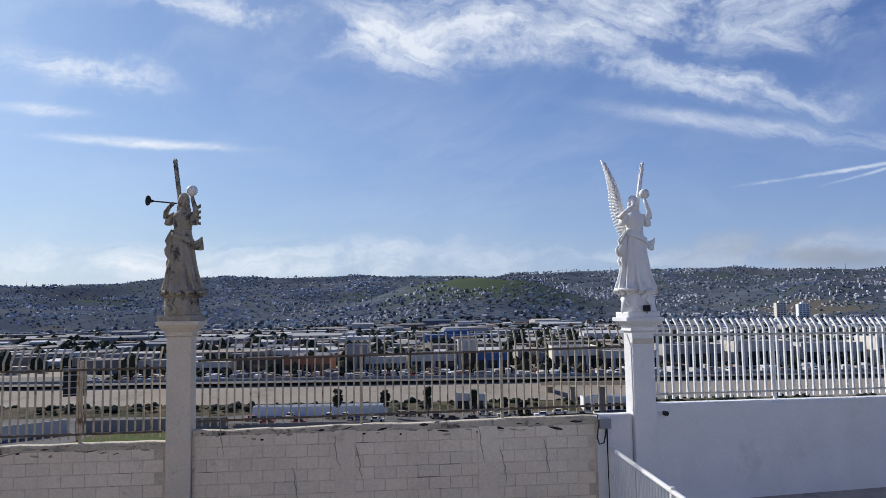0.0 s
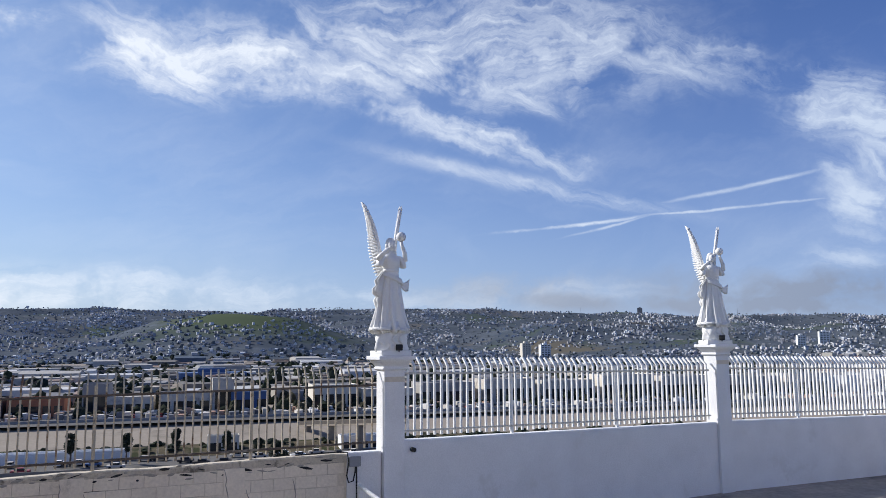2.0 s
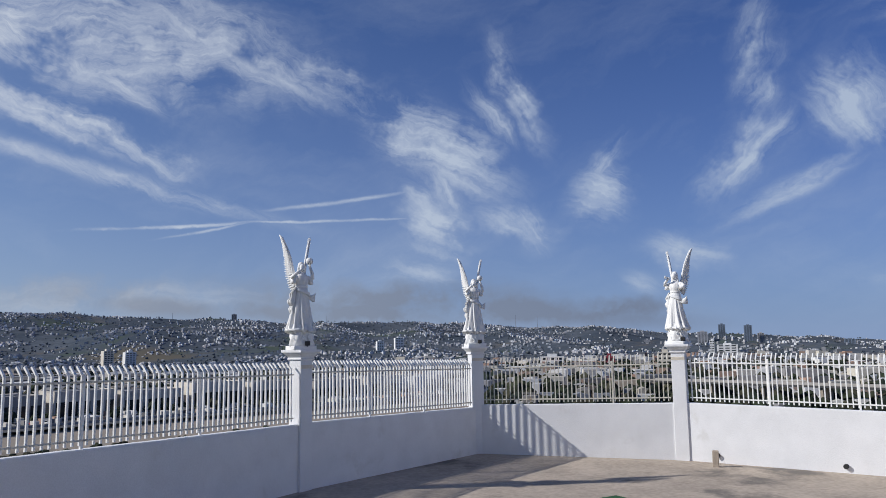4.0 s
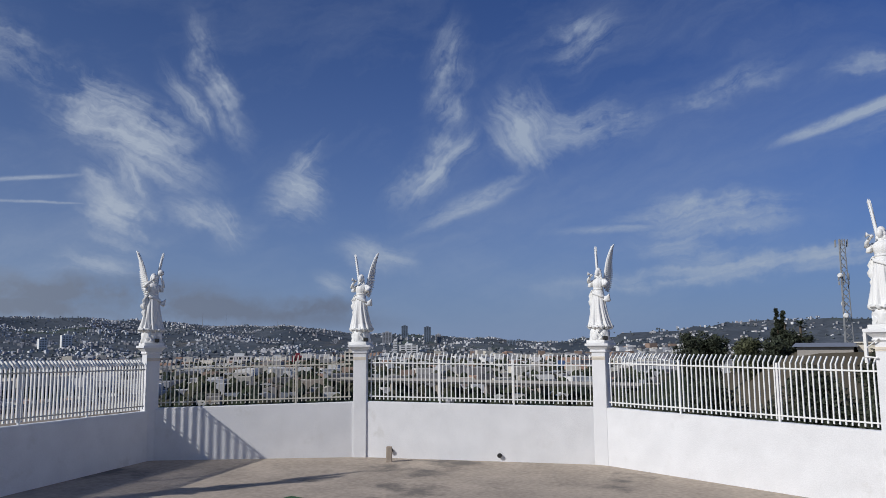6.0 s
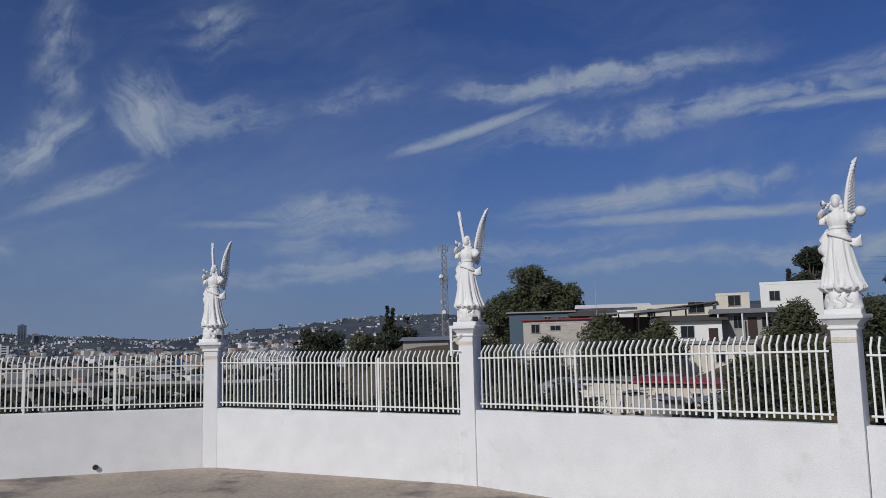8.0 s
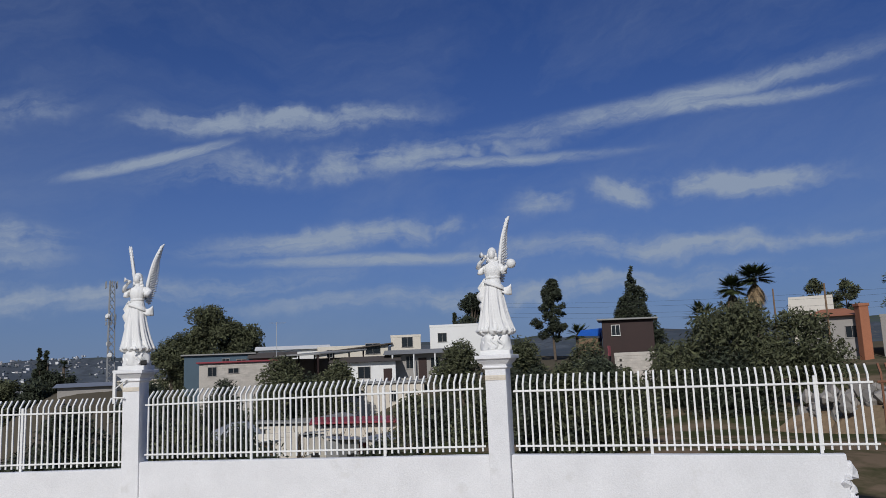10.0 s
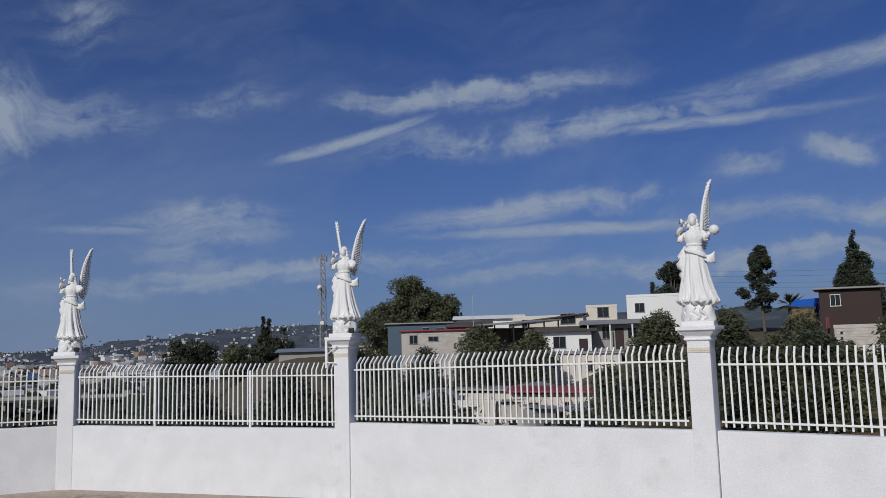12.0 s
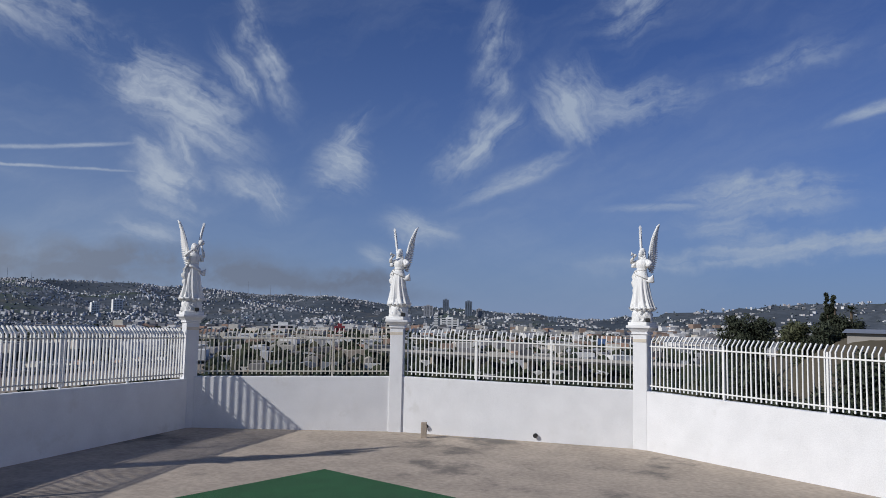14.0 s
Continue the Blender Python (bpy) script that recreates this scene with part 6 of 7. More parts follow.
for z in (0.12, 0.7):
    bm = bmesh.new()
    box(bm, (5.0, 0.03, 0.06), pose(0, -0.03, z))
    part("rail", bm, PINK, pf)
tent = empty("tarpaulin_shelter", at(53.9, -48.2, 3.4, 130), "shelter under a blue and brown tarpaulin", "shelter")
bm = bmesh.new()
vs = [bm.verts.new(v) for v in ((-1.4, -1, 2.4), (1.2, -1, 1.8), (1.2, 1, 1.7), (-1.4, 1, 2.5), (-1.4, 1.05, 1.7), (1.2, 1.05, 1.1))]
bm.faces.new((vs[0], vs[1], vs[2], vs[3]))
bm.faces.new((vs[3], vs[2], vs[5], vs[4]))
part("blue_sheet", bm, TARP, tent)
bm = bmesh.new()
box(bm, (2.5, 1.8, 1.7), pose(-0.1, 0, 0.7), 0.05)
part("brown_sheet", bm, WOOD, tent)
house("arched_house", (42.1, -62.9), (38.4, -65.1), 2.4, 5.9, 7, PAINT_GREY, "hip", "grey house with arched windows and terracotta roof", ((0.9, 1.6, 0.9, 1.0), (3.0, 1.6, 1.0, 1.0)), over=0.5, rise=0.8, roof_mat=TILE)
bm = bmesh.new()
box(bm, (0.8, 0.8, 5.2), pose(0, 0, 0), 0.03)
box(bm, (0.95, 0.95, 0.25), pose(0, 0, 2.5), 0.03)
ob = mesh_object("brick_chimney", bm, TILE)
ob.matrix_basis = at(37.9, -64.4, 4.2, 60)
tagged(ob, "tall brick chimney beside the arched house", "chimney")
house("gable_house", (48.6, -70.4), (45.6, -72.3), 3.0, 6.6, 6, PAINT_CREAM, "gable", "cream gabled house behind the trees", over=0.3, rise=2.0, roof_mat=PAINT_CREAM)
house("grey_side_house", (37.2, -65.8), (30, -69.0), 2.4, 5.6, 6, PAINT_GREY, "flat", "grey flat-roofed house with a window", ((0.6, 1.2, 1.0, 1.2),))
# walled yards below the houses
house("yard_house", (51.4, -20.6), (49.0, -26.2), -3.0, -0.7, 5, OLDWHITE, "slant", "low white yard house under a red sheet roof", ((1.0, 1.0, 0.8, 0.7), (3.4, 1.0, 0.6, 0.7)), over=0.5, rise=0.15, roof_mat=ROOFRED)
house("yard_shed", (56.0, -18.0), (54.2, -23.0), -3.0, -0.75, 4, PAINT_CREAM, "slant", "low tan yard shed under a grey sheet roof", ((1.2, 0.9, 0.8, 0.8), (3.2, 0.9, 0.7, 0.8)), over=0.3, rise=0.2, roof_mat=ROOFGREY, category="shed")
house("yard_wall", (49.4, -11.4), (47.0, -17.6), -3.6, -0.9, 0.3, PAINT_CREAM, "flat", "low pinkish cream yard wall", category="wall")
house("white_lower_house", (62.5, -26.5), (59.0, -33.5), -1.0, 1.7, 5, OLDWHITE, "slant", "stained white lower house wall with peeling paint", ((4.8, 1.2, 0.7, 0.9),), over=0.2, rise=0.1)
tarp_pile = empty("covered_pile", at(49.2, -14.2, -1.6, 105), "grey tarpaulin draped over a pile", "tarpaulin")
bm = bmesh.new()
lathe(bm, [(0, 2.2, 1.2, 0, 0), (0.7, 2.0, 1.0, 0.1, 0), (1.3, 1.4, 0.7, -0.2, 0), (1.7, 0.5, 0.3, -0.5, 0)], 28, lambda a, z: 1 + 0.14 * math.sin(5 * a + 2 * z) + 0.07 * math.sin(11 * a))
part("sheet", bm, STEEL, tarp_pile)
ry = random.Random(21)
for k, (x, y, w, h, mat, label) in enumerate(((48.2, -16.5, 2.2, 1.6, WOOD, "brown wooden lean-to in the yard"), (47.5, -18.6, 1.4, 1.9, PAINT_CREAM, "cream lean-to wall in the yard"), (46.6, -20.4, 1.8, 1.5, ROOFGREY, "grey sheet lean-to in the yard"),
                                              (47.6, -21.8, 1.2, 1.2, PINK, "faded pink panel in the yard"), (46.0, -23.4, 2.4, 1.4, OLDWHITE, "stained white low wall in the yard"), (54.5, -16.6, 2.6, 1.9, PAINT_GREY, "grey lean-to behind the yard"),
                                              (56.5, -24.0, 3.0, 2.2, PAINT_CREAM, "cream lean-to behind the yard"), (45.6, -25.2, 1.6, 1.8, BROWN, "dark brown lean-to in the yard"))):
    thing = empty("lean_to", at(x, y, -3.2, 108 + ry.uniform(-15, 15)), label, "shed", "lean-tos in the yard")
    bm = bmesh.new()
    box(bm, (w, 1.2, h + 0.8), pose(0, 0, h / 2), 0.03)
    part("wall", bm, mat, thing)
    bm = bmesh.new()
    box(bm, (w + 0.4, 1.7, 0.06), pose(0, 0, h + 0.5, ry.uniform(-9, 9), ry.uniform(-5, 5), 0), 0.01)
    part("roof", bm, ROOFGREY if k % 2 else STEEL, thing)
    bm = bmesh.new()
    box(bm, (0.6, 0.06, 0.9), pose(ry.uniform(-0.4, 0.4), 0.6, h * 0.4), 0.01)
    part("opening", bm, DARK, thing)
for k in range(3):
    bare = empty("bare_tree", at(47.2 - 0.4 * k, -17.6 - 2.6 * k, -3.4), "leafless grey-brown tree in the yard", "tree", "bare trees")
    bm = bmesh.new()
    for j in range(16):
        a, e = ry.uniform(0, 6.28), ry.uniform(0.7, 1.4)
        d = Vector((math.cos(a) * math.cos(e), math.sin(a) * math.cos(e), math.sin(e)))
        st = Vector((0, 0, ry.uniform(0.5, 1.4)))
        tube(bm, [st, st + d * 0.9, st + d * 1.7 + Vector((ry.uniform(-0.3, 0.3), ry.uniform(-0.3, 0.3), 0.2))], [0.05, 0.03, 0.01], 4)
    tube(bm, [(0, 0, -0.3), (0, 0, 1.6)], [0.10, 0.06], 6)
    part("limbs", bm, BARK, bare)
# rubble of broken stone at the top of the dirt slope
rr = random.Random(5)
bm = bmesh.new()
for k in range(170):
    t = rr.random()
    p = Vector((22.6, -33.6)).lerp(Vector((17.5, -36.6)), t) + Vector((rr.gauss(0, 0.5), rr.gauss(0, 0.5)))
    s = rr.uniform(0.12, 0.4)
    r = bmesh.ops.create_icosphere(bm, subdivisions=1, radius=s, matrix=pose(p.x, p.y, 0.1 + rr.uniform(0, 1.2), rr.uniform(0, 90), rr.uniform(0, 90), 0))
    for v in r["verts"]:
        v.co += Vector((rr.uniform(-1, 1), rr.uniform(-1, 1), rr.uniform(-1, 1))) * s * 0.3
tagged(mesh_object("rubble_heap", bm, RUBBLE), "heap of broken grey rubble on the dirt bank", "rubble", kind="stuff")
bm = bmesh.new()
lathe(bm, [(-1.6, 5.5, 2.6, 0, 0), (0.2, 4.6, 2.0, 0, 0), (1.0, 3.6, 1.4, 0, 0), (1.5, 2.0, 0.7, 0, 0)], 36, lambda a, z: 1 + 0.08 * math.sin(5 * a + z) + 0.05 * math.sin(13 * a))
ob = mesh_object("dirt_bank", bm, DIRT)
ob.matrix_basis = at(20, -35.2, -0.9, 30)
tagged(ob, "orange-brown dirt bank under the rubble", "dirt bank", kind="structure")

# trees beside and behind the houses
tree(92.4, -23.9, 1.5, 9.7, 3.3, "tall grey-green pepper tree behind the houses", leaves=13000, size=0.22, seed=2, low=0.2)
tree(93.0, -19.4, 1.0, 6.2, 3.1, "rounded grey-green tree behind the houses", leaves=10000, size=0.22, seed=3, low=0.1)
tree(92.9, -21.7, 1.0, 7.0, 2.9, "rounded grey-green tree behind the houses", leaves=9000, size=0.22, seed=61, low=0.12)
tree(91.6, -26.0, 1.5, 7.6, 3.0, "rounded grey-green tree behind the houses", leaves=8500, size=0.22, seed=62, low=0.12)
tree(91.0, -27.6, 2.0, 6.6, 2.6, "rounded grey-green tree behind the houses", leaves=7000, size=0.22, seed=4, low=0.2)
tree(66.3, -54.1, 3.5, 8.8, 2.6, "tall thin eucalyptus with open crown", "open", 11000, 0.18, LEAF_DARK, 5, 0.22)
tree(84.0, -55.5, 3.0, 9.6, 2.7, "dark dense tree behind the white house", "broad", 10000, 0.23, LEAF_DARK, 6, 0.2)
tree(67.5, -67.6, 4.0, 9.8, 3.9, "dark conical cypress tree behind the hut", "cone", 20000, 0.22, LEAF_DARK, 7, 0.1)
tree(93.8, -58.5, 5.0, 5.2, 0.5, "slim dark cypress among roofs", "cone", 3500, 0.18, LEAF_DARK, 8, 0.1)
tree(30.3, -37.9, -0.8, 6.6, 3.9, "wide drooping pepper tree on the dirt slope", "broad", 17100, 0.16, LEAF, 9, 0.1)
# low boughs in dark foliage stand for the shade cast under this tree
tree(29.5, -36.2, -1.2, 4.0, 3.4, "drooping lower boughs darkened as shade on the dirt slope", "bush", 14000, 0.15, LEAF_DARK, 71, 0.08)
tree(27.4, -40.3, -0.2, 5.4, 2.6, "drooping pepper tree on the dirt slope", "broad", 8550, 0.16, LEAF, 10, 0.1)
tree(33.2, -36.0, -0.5, 4.2, 2.4, "drooping pepper tree on the dirt slope", "broad", 7600, 0.16, LEAF, 12, 0.05)
tree(42.5, -27.0, -1.5, 5.9, 2.7, "dense green bush tree beside the pillar", "bush", 9880, 0.14, LEAF, 13, 0.05)
tree(40.0, -29.5, -1.0, 5.0, 2.4, "dense green bush tree beside the pillar", "bush", 7980, 0.14, LEAF, 14, 0.05)
tree(36.6, -27.6, -1.0, 5.2, 2.5, "dense dark green bush beyond the railing", "bush", 9880, 0.14, LEAF, 15, 0.05)
tree(34.2, -30.4, -0.8, 4.8, 2.4, "dense dark green bush beyond the railing", "bush", 9120, 0.14, LEAF, 16, 0.05)
tree(33.0, -24.0, -2.0, 4.6, 2.2, "dense dark green bush beyond the railing", "bush", 7980, 0.14, LEAF_DARK, 17, 0.05)
tree(61.0, -21.5, -0.5, 4.6, 2.6, "green bush in front of the block house", "bush", 6840, 0.17, LEAF, 18, 0.05)
tree(59.0, -25.5, -0.5, 4.0, 2.6, "green bush in front of the carport", "bush", 6840, 0.17, LEAF, 19, 0.05)
tree(55.0, -10.0, -2.5, 5.0, 3.0, "dark green bush below the block house", "bush", 7600, 0.19, LEAF_DARK, 20, 0.05)
tree(44.0, -8.0, -4.0, 4.6, 3.2, "dark green bush on the slope below the terrace", "bush", 7980, 0.19, LEAF_DARK, 21, 0.05)
tree(40.0, -3.0, -5.0, 4.6, 3.2, "dark green bush on the slope below the terrace", "bush", 7980, 0.19, LEAF_DARK, 22, 0.05)
tree(52.0, -5.0, -4.5, 5.4, 3.6, "dark green bush on the slope below the terrace", "bush", 7980, 0.22, LEAF_DARK, 23, 0.05)
tree(62.0, 1.0, -6.0, 5.6, 4.0, "dark green bush on the slope below the terrace", "bush", 7980, 0.23, LEAF_DARK, 24, 0.05)
tree(130.0, 4.2, -3.0, 7.4, 3.6, "dark rounded tree on the skyline", "broad", 6840, 0.29, LEAF_DARK, 25, 0.1)
tree(130.0, 1.4, -3.0, 6.6, 3.2, "dark rounded tree on the skyline", "broad", 5700, 0.29, LEAF_DARK, 26, 0.1)
tree(119.0, -3.5, -3.0, 6.4, 2.8, "rounded brown-green tree on the skyline", "broad", 4940, 0.29, LEAF, 27, 0.1)
tree(118.0, -7.0, -3.0, 6.6, 2.8, "rounded dark tree on the skyline", "broad", 4940, 0.29, LEAF_DARK, 28, 0.1)
tree(150.0, -12.4, -1.0, 5.6, 3.2, "dark rounded tree below the twin cypresses", "broad", 3800, 0.32, LEAF_DARK, 29, 0.1)
tree(150.0, -9.1, 0.5, 8.0, 1.8, "slim dark twin cypress on the skyline", "cone", 9000, 0.30, LEAF_DARK, 30, 0.05)
tree(150.0, -10.2, 0.5, 7.6, 1.7, "slim dark twin cypress on the skyline", "cone", 9000, 0.30, LEAF_DARK, 31, 0.05)
tree(54.9, -84.3, 4.0, 7.6, 2.6, "grey-green open tree behind the arched house", "open", 3420, 0.22, LEAF, 32, 0.3)
tree(52.0, -85.8, 4.0, 7.2, 2.4, "grey-green open tree behind the arched house", "open", 3040, 0.22, LEAF, 33, 0.3)
tree(46.5, -88.4, 4.0, 7.4, 3.0, "dense grey-green tree behind the houses", "broad", 4560, 0.23, LEAF, 34, 0.3)
palm(150, -13.0, -2.0, 7.6, "slim palm on the skyline", False, 1.7, 1, 26)
palm(56.1, -71.2, 3.5, 6.6, "fan palm with a skirt of dead fronds", True, 2.3, 2, 80)
palm(54.2, -72.6, 3.5, 7.6, "fan palm with a skirt of dead fronds", True, 2.6, 3, 80)
palm(64.6, -56.0, 2.5, 3.2, "short fan palm beside the thin eucalyptus", False, 2.0, 4)
palm(44.0, -52.0, 2.6, 3.6, "short fan palm beside the hut", False, 2.2, 5)
for k, (x, y, hh) in enumerate(((-30.6, 223, 8.6), (-17.2, 224, 8.2), (-4.8, 225, 8.8), (8.5, 225, 7.4), (17.0, 224, 5.2))):
    tree(x, y, -27.3, hh, 1.5, "shaggy dark palm beside the channel road", "broad", 2600, 0.42, LEAF_DARK, 110 + k, 0.45, "palms beside the channel")
tree(21, 212, -27.5, 5.5, 3.0, "dark palm clump beside the channel road", "bush", 2850, 0.36, LEAF_DARK, 40, 0.05)

for k, (x, y, z, hh, ww) in enumerate(((36, -8.5, -4.2, 5.2, 2.4), (38.5, -11.5, -4.2, 4.6, 2.4), (30, -20.5, -3.5, 5.4, 2.4), (33.5, -20.0, -4.0, 5.4, 2.4), (41, -22.5, -4.2, 5.6, 2.4), (39, -19.5, -4.5, 3.6, 2.0),
                                             (28.5, -25.5, -1.5, 4.2, 2.2), (30.5, -27.5, -1.2, 4.4, 2.2), (33, 3, -7.5, 6.4, 3.0), (30, 8, -9, 6.5, 3.2), (46, 6, -9, 6.5, 3.6), (36, -2, -6, 5.2, 2.6), (46, -15.5, -4.6, 2.6, 1.6), (60, -16.5, -2.5, 5.0, 2.4), (58.5, -19.5, -2.5, 4.6, 2.2), (60.5, -23.5, -2.0, 4.8, 2.2), (58, -13, -3.5, 5.2, 2.6))):
    tree(x, y, z, hh, ww, "dense dark green bush beyond the railing", "bush", 7500, 0.15, LEAF_DARK if k % 2 else LEAF, 50 + k, 0.05)

for k, (x, y, hh) in enumerate(((25.7, -20.1, 4.0), (25.0, -21.0, 4.3), (24.1, -22.0, 4.3), (23.5, -22.8, 3.9))):
    tree(x, y, -1.3, hh, 1.6, "dense dark green bush beyond the railing", "bush", 6500, 0.12, LEAF if k % 2 else LEAF_DARK, 80 + k, 0.05)

# ---- radio mast ----
mast = empty("radio_mast", at(139.1, -18.9, -0.6), "grey steel lattice radio mast with antennas", "radio mast")
H = 20.0
legs = [Vector((math.cos(a), math.sin(a), 0)) for a in (0.5, 2.6, 4.7)]
for d in legs:
    bm = bmesh.new()
    tube(bm, [d * 0.85, d * 0.5 + Vector((0, 0, H))], 0.09, 6)
    part("leg", bm, MASTSTEEL, mast)
n = 16
for i in range(n):
    z0, z1 = H * i / n, H * (i + 1) / n
    r0, r1 = 0.85 - 0.35 * z0 / H, 0.85 - 0.35 * z1 / H
    bm = bmesh.new()
    for k in range(3):
        a, b = legs[k], legs[(k + 1) % 3]
        tube(bm, [a * r0 + Vector((0, 0, z0)), b * r1 + Vector((0, 0, z1))], 0.05, 4)
        tube(bm, [b * r0 + Vector((0, 0, z0)), a * r1 + Vector((0, 0, z1))], 0.05, 4)
    part("brace", bm, MASTSTEEL, mast)
for z, r, hgt in ((H - 0.7, 1.0, 1.2), (H - 6.2, 0.85, 1.1), (H - 7.2, 0.8, 0.6)):
    for k in range(6):
        a = k * 1.047
        bm = bmesh.new()
        box(bm, (0.18, 0.10, hgt), pose(r * math.cos(a), r * math.sin(a), z, 0, 0, math.degrees(a) + 90), 0.02)
        part("antenna_panel", bm, MASTSTEEL, mast)
for z, a in ((H - 6, 2.4), (H - 10.5, 0.2), (H - 12.5, 3.0)):
    bm = bmesh.new()
    bmesh.ops.create_cone(bm, cap_ends=True, segments=16, radius1=0.45, radius2=0.3, depth=0.3, matrix=pose(0.95 * math.cos(a), 0.95 * math.sin(a), z, 0, 90, math.degrees(a)))
    part("dish", bm, PAINT_WHITE, mast)
house("low_roof_house", (100.2, -8.2), (99.0, -14.0), -1.5, 2.3, 6, PAINT_GREY, "gable", "low house with pale sheet roof beyond the railing", over=0.5, rise=0.45, roof_mat=STEEL)
house("low_cream_house", (99.5, -14.5), (97.8, -22.0), -1.5, 2.7, 6, PAINT_CREAM, "slant", "low cream house beyond the railing", ((2.0, 2.0, 0.8, 0.8),), over=0.3, rise=0.0, roof_mat=PAINT_CREAM)

ant = empty("tv_antenna", at(74.2, -25.5, 4.9), "thin metal roof television antenna", "antenna")
bm = bmesh.new()
tube(bm, [(0, 0, -0.3), (0, 0, 3.1)], 0.03, 5)
part("mast", bm, STEEL, ant)
bm = bmesh.new()
tube(bm, [(-0.2, -0.9, 3.0), (0.1, 0.7, 3.0)], 0.02, 4)
for k in range(6):
    tube(bm, [(-0.4 - 0.05 * k, -0.8 + 0.28 * k, 3.0), (0.4, -0.85 + 0.28 * k, 3.0)], 0.012, 4)
part("elements", bm, STEEL, ant)

# thin masts along the far ridge
for u, r, hh in ((-28.5, 3380, 26), (-6.3, 3380, 34), (0.6, 1720, 20), (10.5, 3380, 30), (12.4, 3380, 24), (14.6, 3380, 28), (27.8, 3350, 30), (37.2, 3350, 44), (38.6, 3350, 36), (52.6, 3300, 52), (54.2, 3300, 48), (57.8, 3250, 34)):
    x, y = at_bearing(u, r)
    bm = bmesh.new()
    tube(bm, [(0, 0, -3), (0, 0, hh * 0.6), (0, 0, hh)], [0.9, 0.6, 0.3], 5)
    ob = mesh_object("ridge_mast", bm, MASTSTEEL)
    ob.matrix_basis = at(x, y, land(x, y))
    tagged(ob, "thin grey mast standing on the far ridge", "mast", "masts on the ridge")

# power lines over the slope
for k, (z, sag) in enumerate(((9.6, 0.8), (9.1, 0.8), (8.5, 0.9), (8.0, 0.9))):
    bm = bmesh.new()
    a, b = Vector((74, -50, z + 0.4)), Vector((30, -80, z - 0.8))
    tube(bm, [a.lerp(b, t / 12) - Vector((0, 0, sag * 4 * (t / 12) * (1 - t / 12))) for t in range(13)], 0.011, 4)
    tagged(mesh_object("power_cable", bm, DARK), "thin black power cable over the slope", "cable", "power cables")
for x, y, z in ((46.6, -65.0, 3.0), (38.2, -60.0, 2.5), (34.4, -63.0, 2.5)):
    bm = bmesh.new()
    tube(bm, [(0, 0, -0.5), (0, 0, 6.0)], [0.10, 0.07], 7)
    ob = mesh_object("utility_pole", bm, WOOD)
    ob.matrix_basis = at(x, y, z)
    tagged(ob, "slim dark wooden utility pole", "pole", "utility poles")

# billboard below the block wall
bb = empty("billboard", at(-40.5, 85.9, -27.0, 24), "dark back of a billboard on one steel column", "billboard")
bm = bmesh.new()
tube(bm, [(0, 0, 0), (0, 0, 24)], [0.24, 0.20], 10)
part("column", bm, RUST, bb)
bm = bmesh.new()
box(bm, (2.4, 0.4, 3.3), pose(-0.4, 0, 23.0), 0.03)
part("panel", bm, DARK, bb)
for k in range(5):
    bm = bmesh.new()
    box(bm, (2.5, 0.1, 0.1), pose(-0.4, -0.28, 21.6 + 0.7 * k))
    part("stringer", bm, STEEL, bb)

# ---- block courses on the old wall ----
bm = bmesh.new()
box(bm, (0.391, 0.012, 0.191), Matrix(), 0.005)
first = None
for name, s0, s1, zlow, zhigh in (("wall_block", 0.22, 6.08, -0.15, 1.37), ("wall_block_west", -6.9, -0.22, -0.15, 1.22)):
    owner = bpy.data.objects[name]
    if first is None:
        first = part("block", bm, BLOCK, owner)
        base = first
    rows = int((zhigh - zlow) / 0.175)
    for i in range(rows):
        z = zhigh - 0.0875 - 0.175 * i
        s = s0 + (0.0 if i % 2 else -0.16)
        while s < s1:
            lo, hi = max(s, s0), min(s + 0.32, s1)
            if hi - lo > 0.12:
                ob = base if base.users_collection and base.get("used") is None else base.copy()
                if ob is base:
                    base["used"] = 1
                else:
                    scene.collection.objects.link(ob)
                ob.parent = owner
                p = along(P[0], P[1], (lo + hi) / 2, 0.082 + random.uniform(-0.003, 0.003))
                ob.matrix_basis = at(p.x, p.y, z + random.uniform(-0.003, 0.003), yaw_of(P[0], P[1]) + random.uniform(-0.4, 0.4)) @ Matrix.Diagonal(((hi - lo) / 0.4, 1, 0.875, 1))
            s += 0.32
# plaster piers and cracks on the block wall
for s in (2.36, 4.46):
    bm = bmesh.new()
    p = along(P[0], P[1], s, 0.092)
    box(bm, (0.30, 0.02, 1.6), at(p.x, p.y, 0.58, yaw_of(P[0], P[1])), 0.006)
    mesh_object("plaster_pier", bm, BLOCK, bpy.data.objects["wall_block"])
for s, z in ((0.55, 1.33), (2.2, 1.05), (2.52, 0.9), (4.65, 0.8), (4.32, 1.1), (1.6, 0.6), (5.3, 0.9)):
    bm = bmesh.new()
    pts = []
    for k in range(8):
        p = along(P[0], P[1], s + random.uniform(-0.02, 0.02) + 0.012 * k, 0.102)
        pts.append((p.x, p.y, z + 0.28 - 0.075 * k))
    tube(bm, pts, [0.003, 0.006, 0.009, 0.006, 0.009, 0.006, 0.005, 0.003], 5)
    mesh_object("crack", bm, MORTAR, bpy.data.objects["wall_block"])
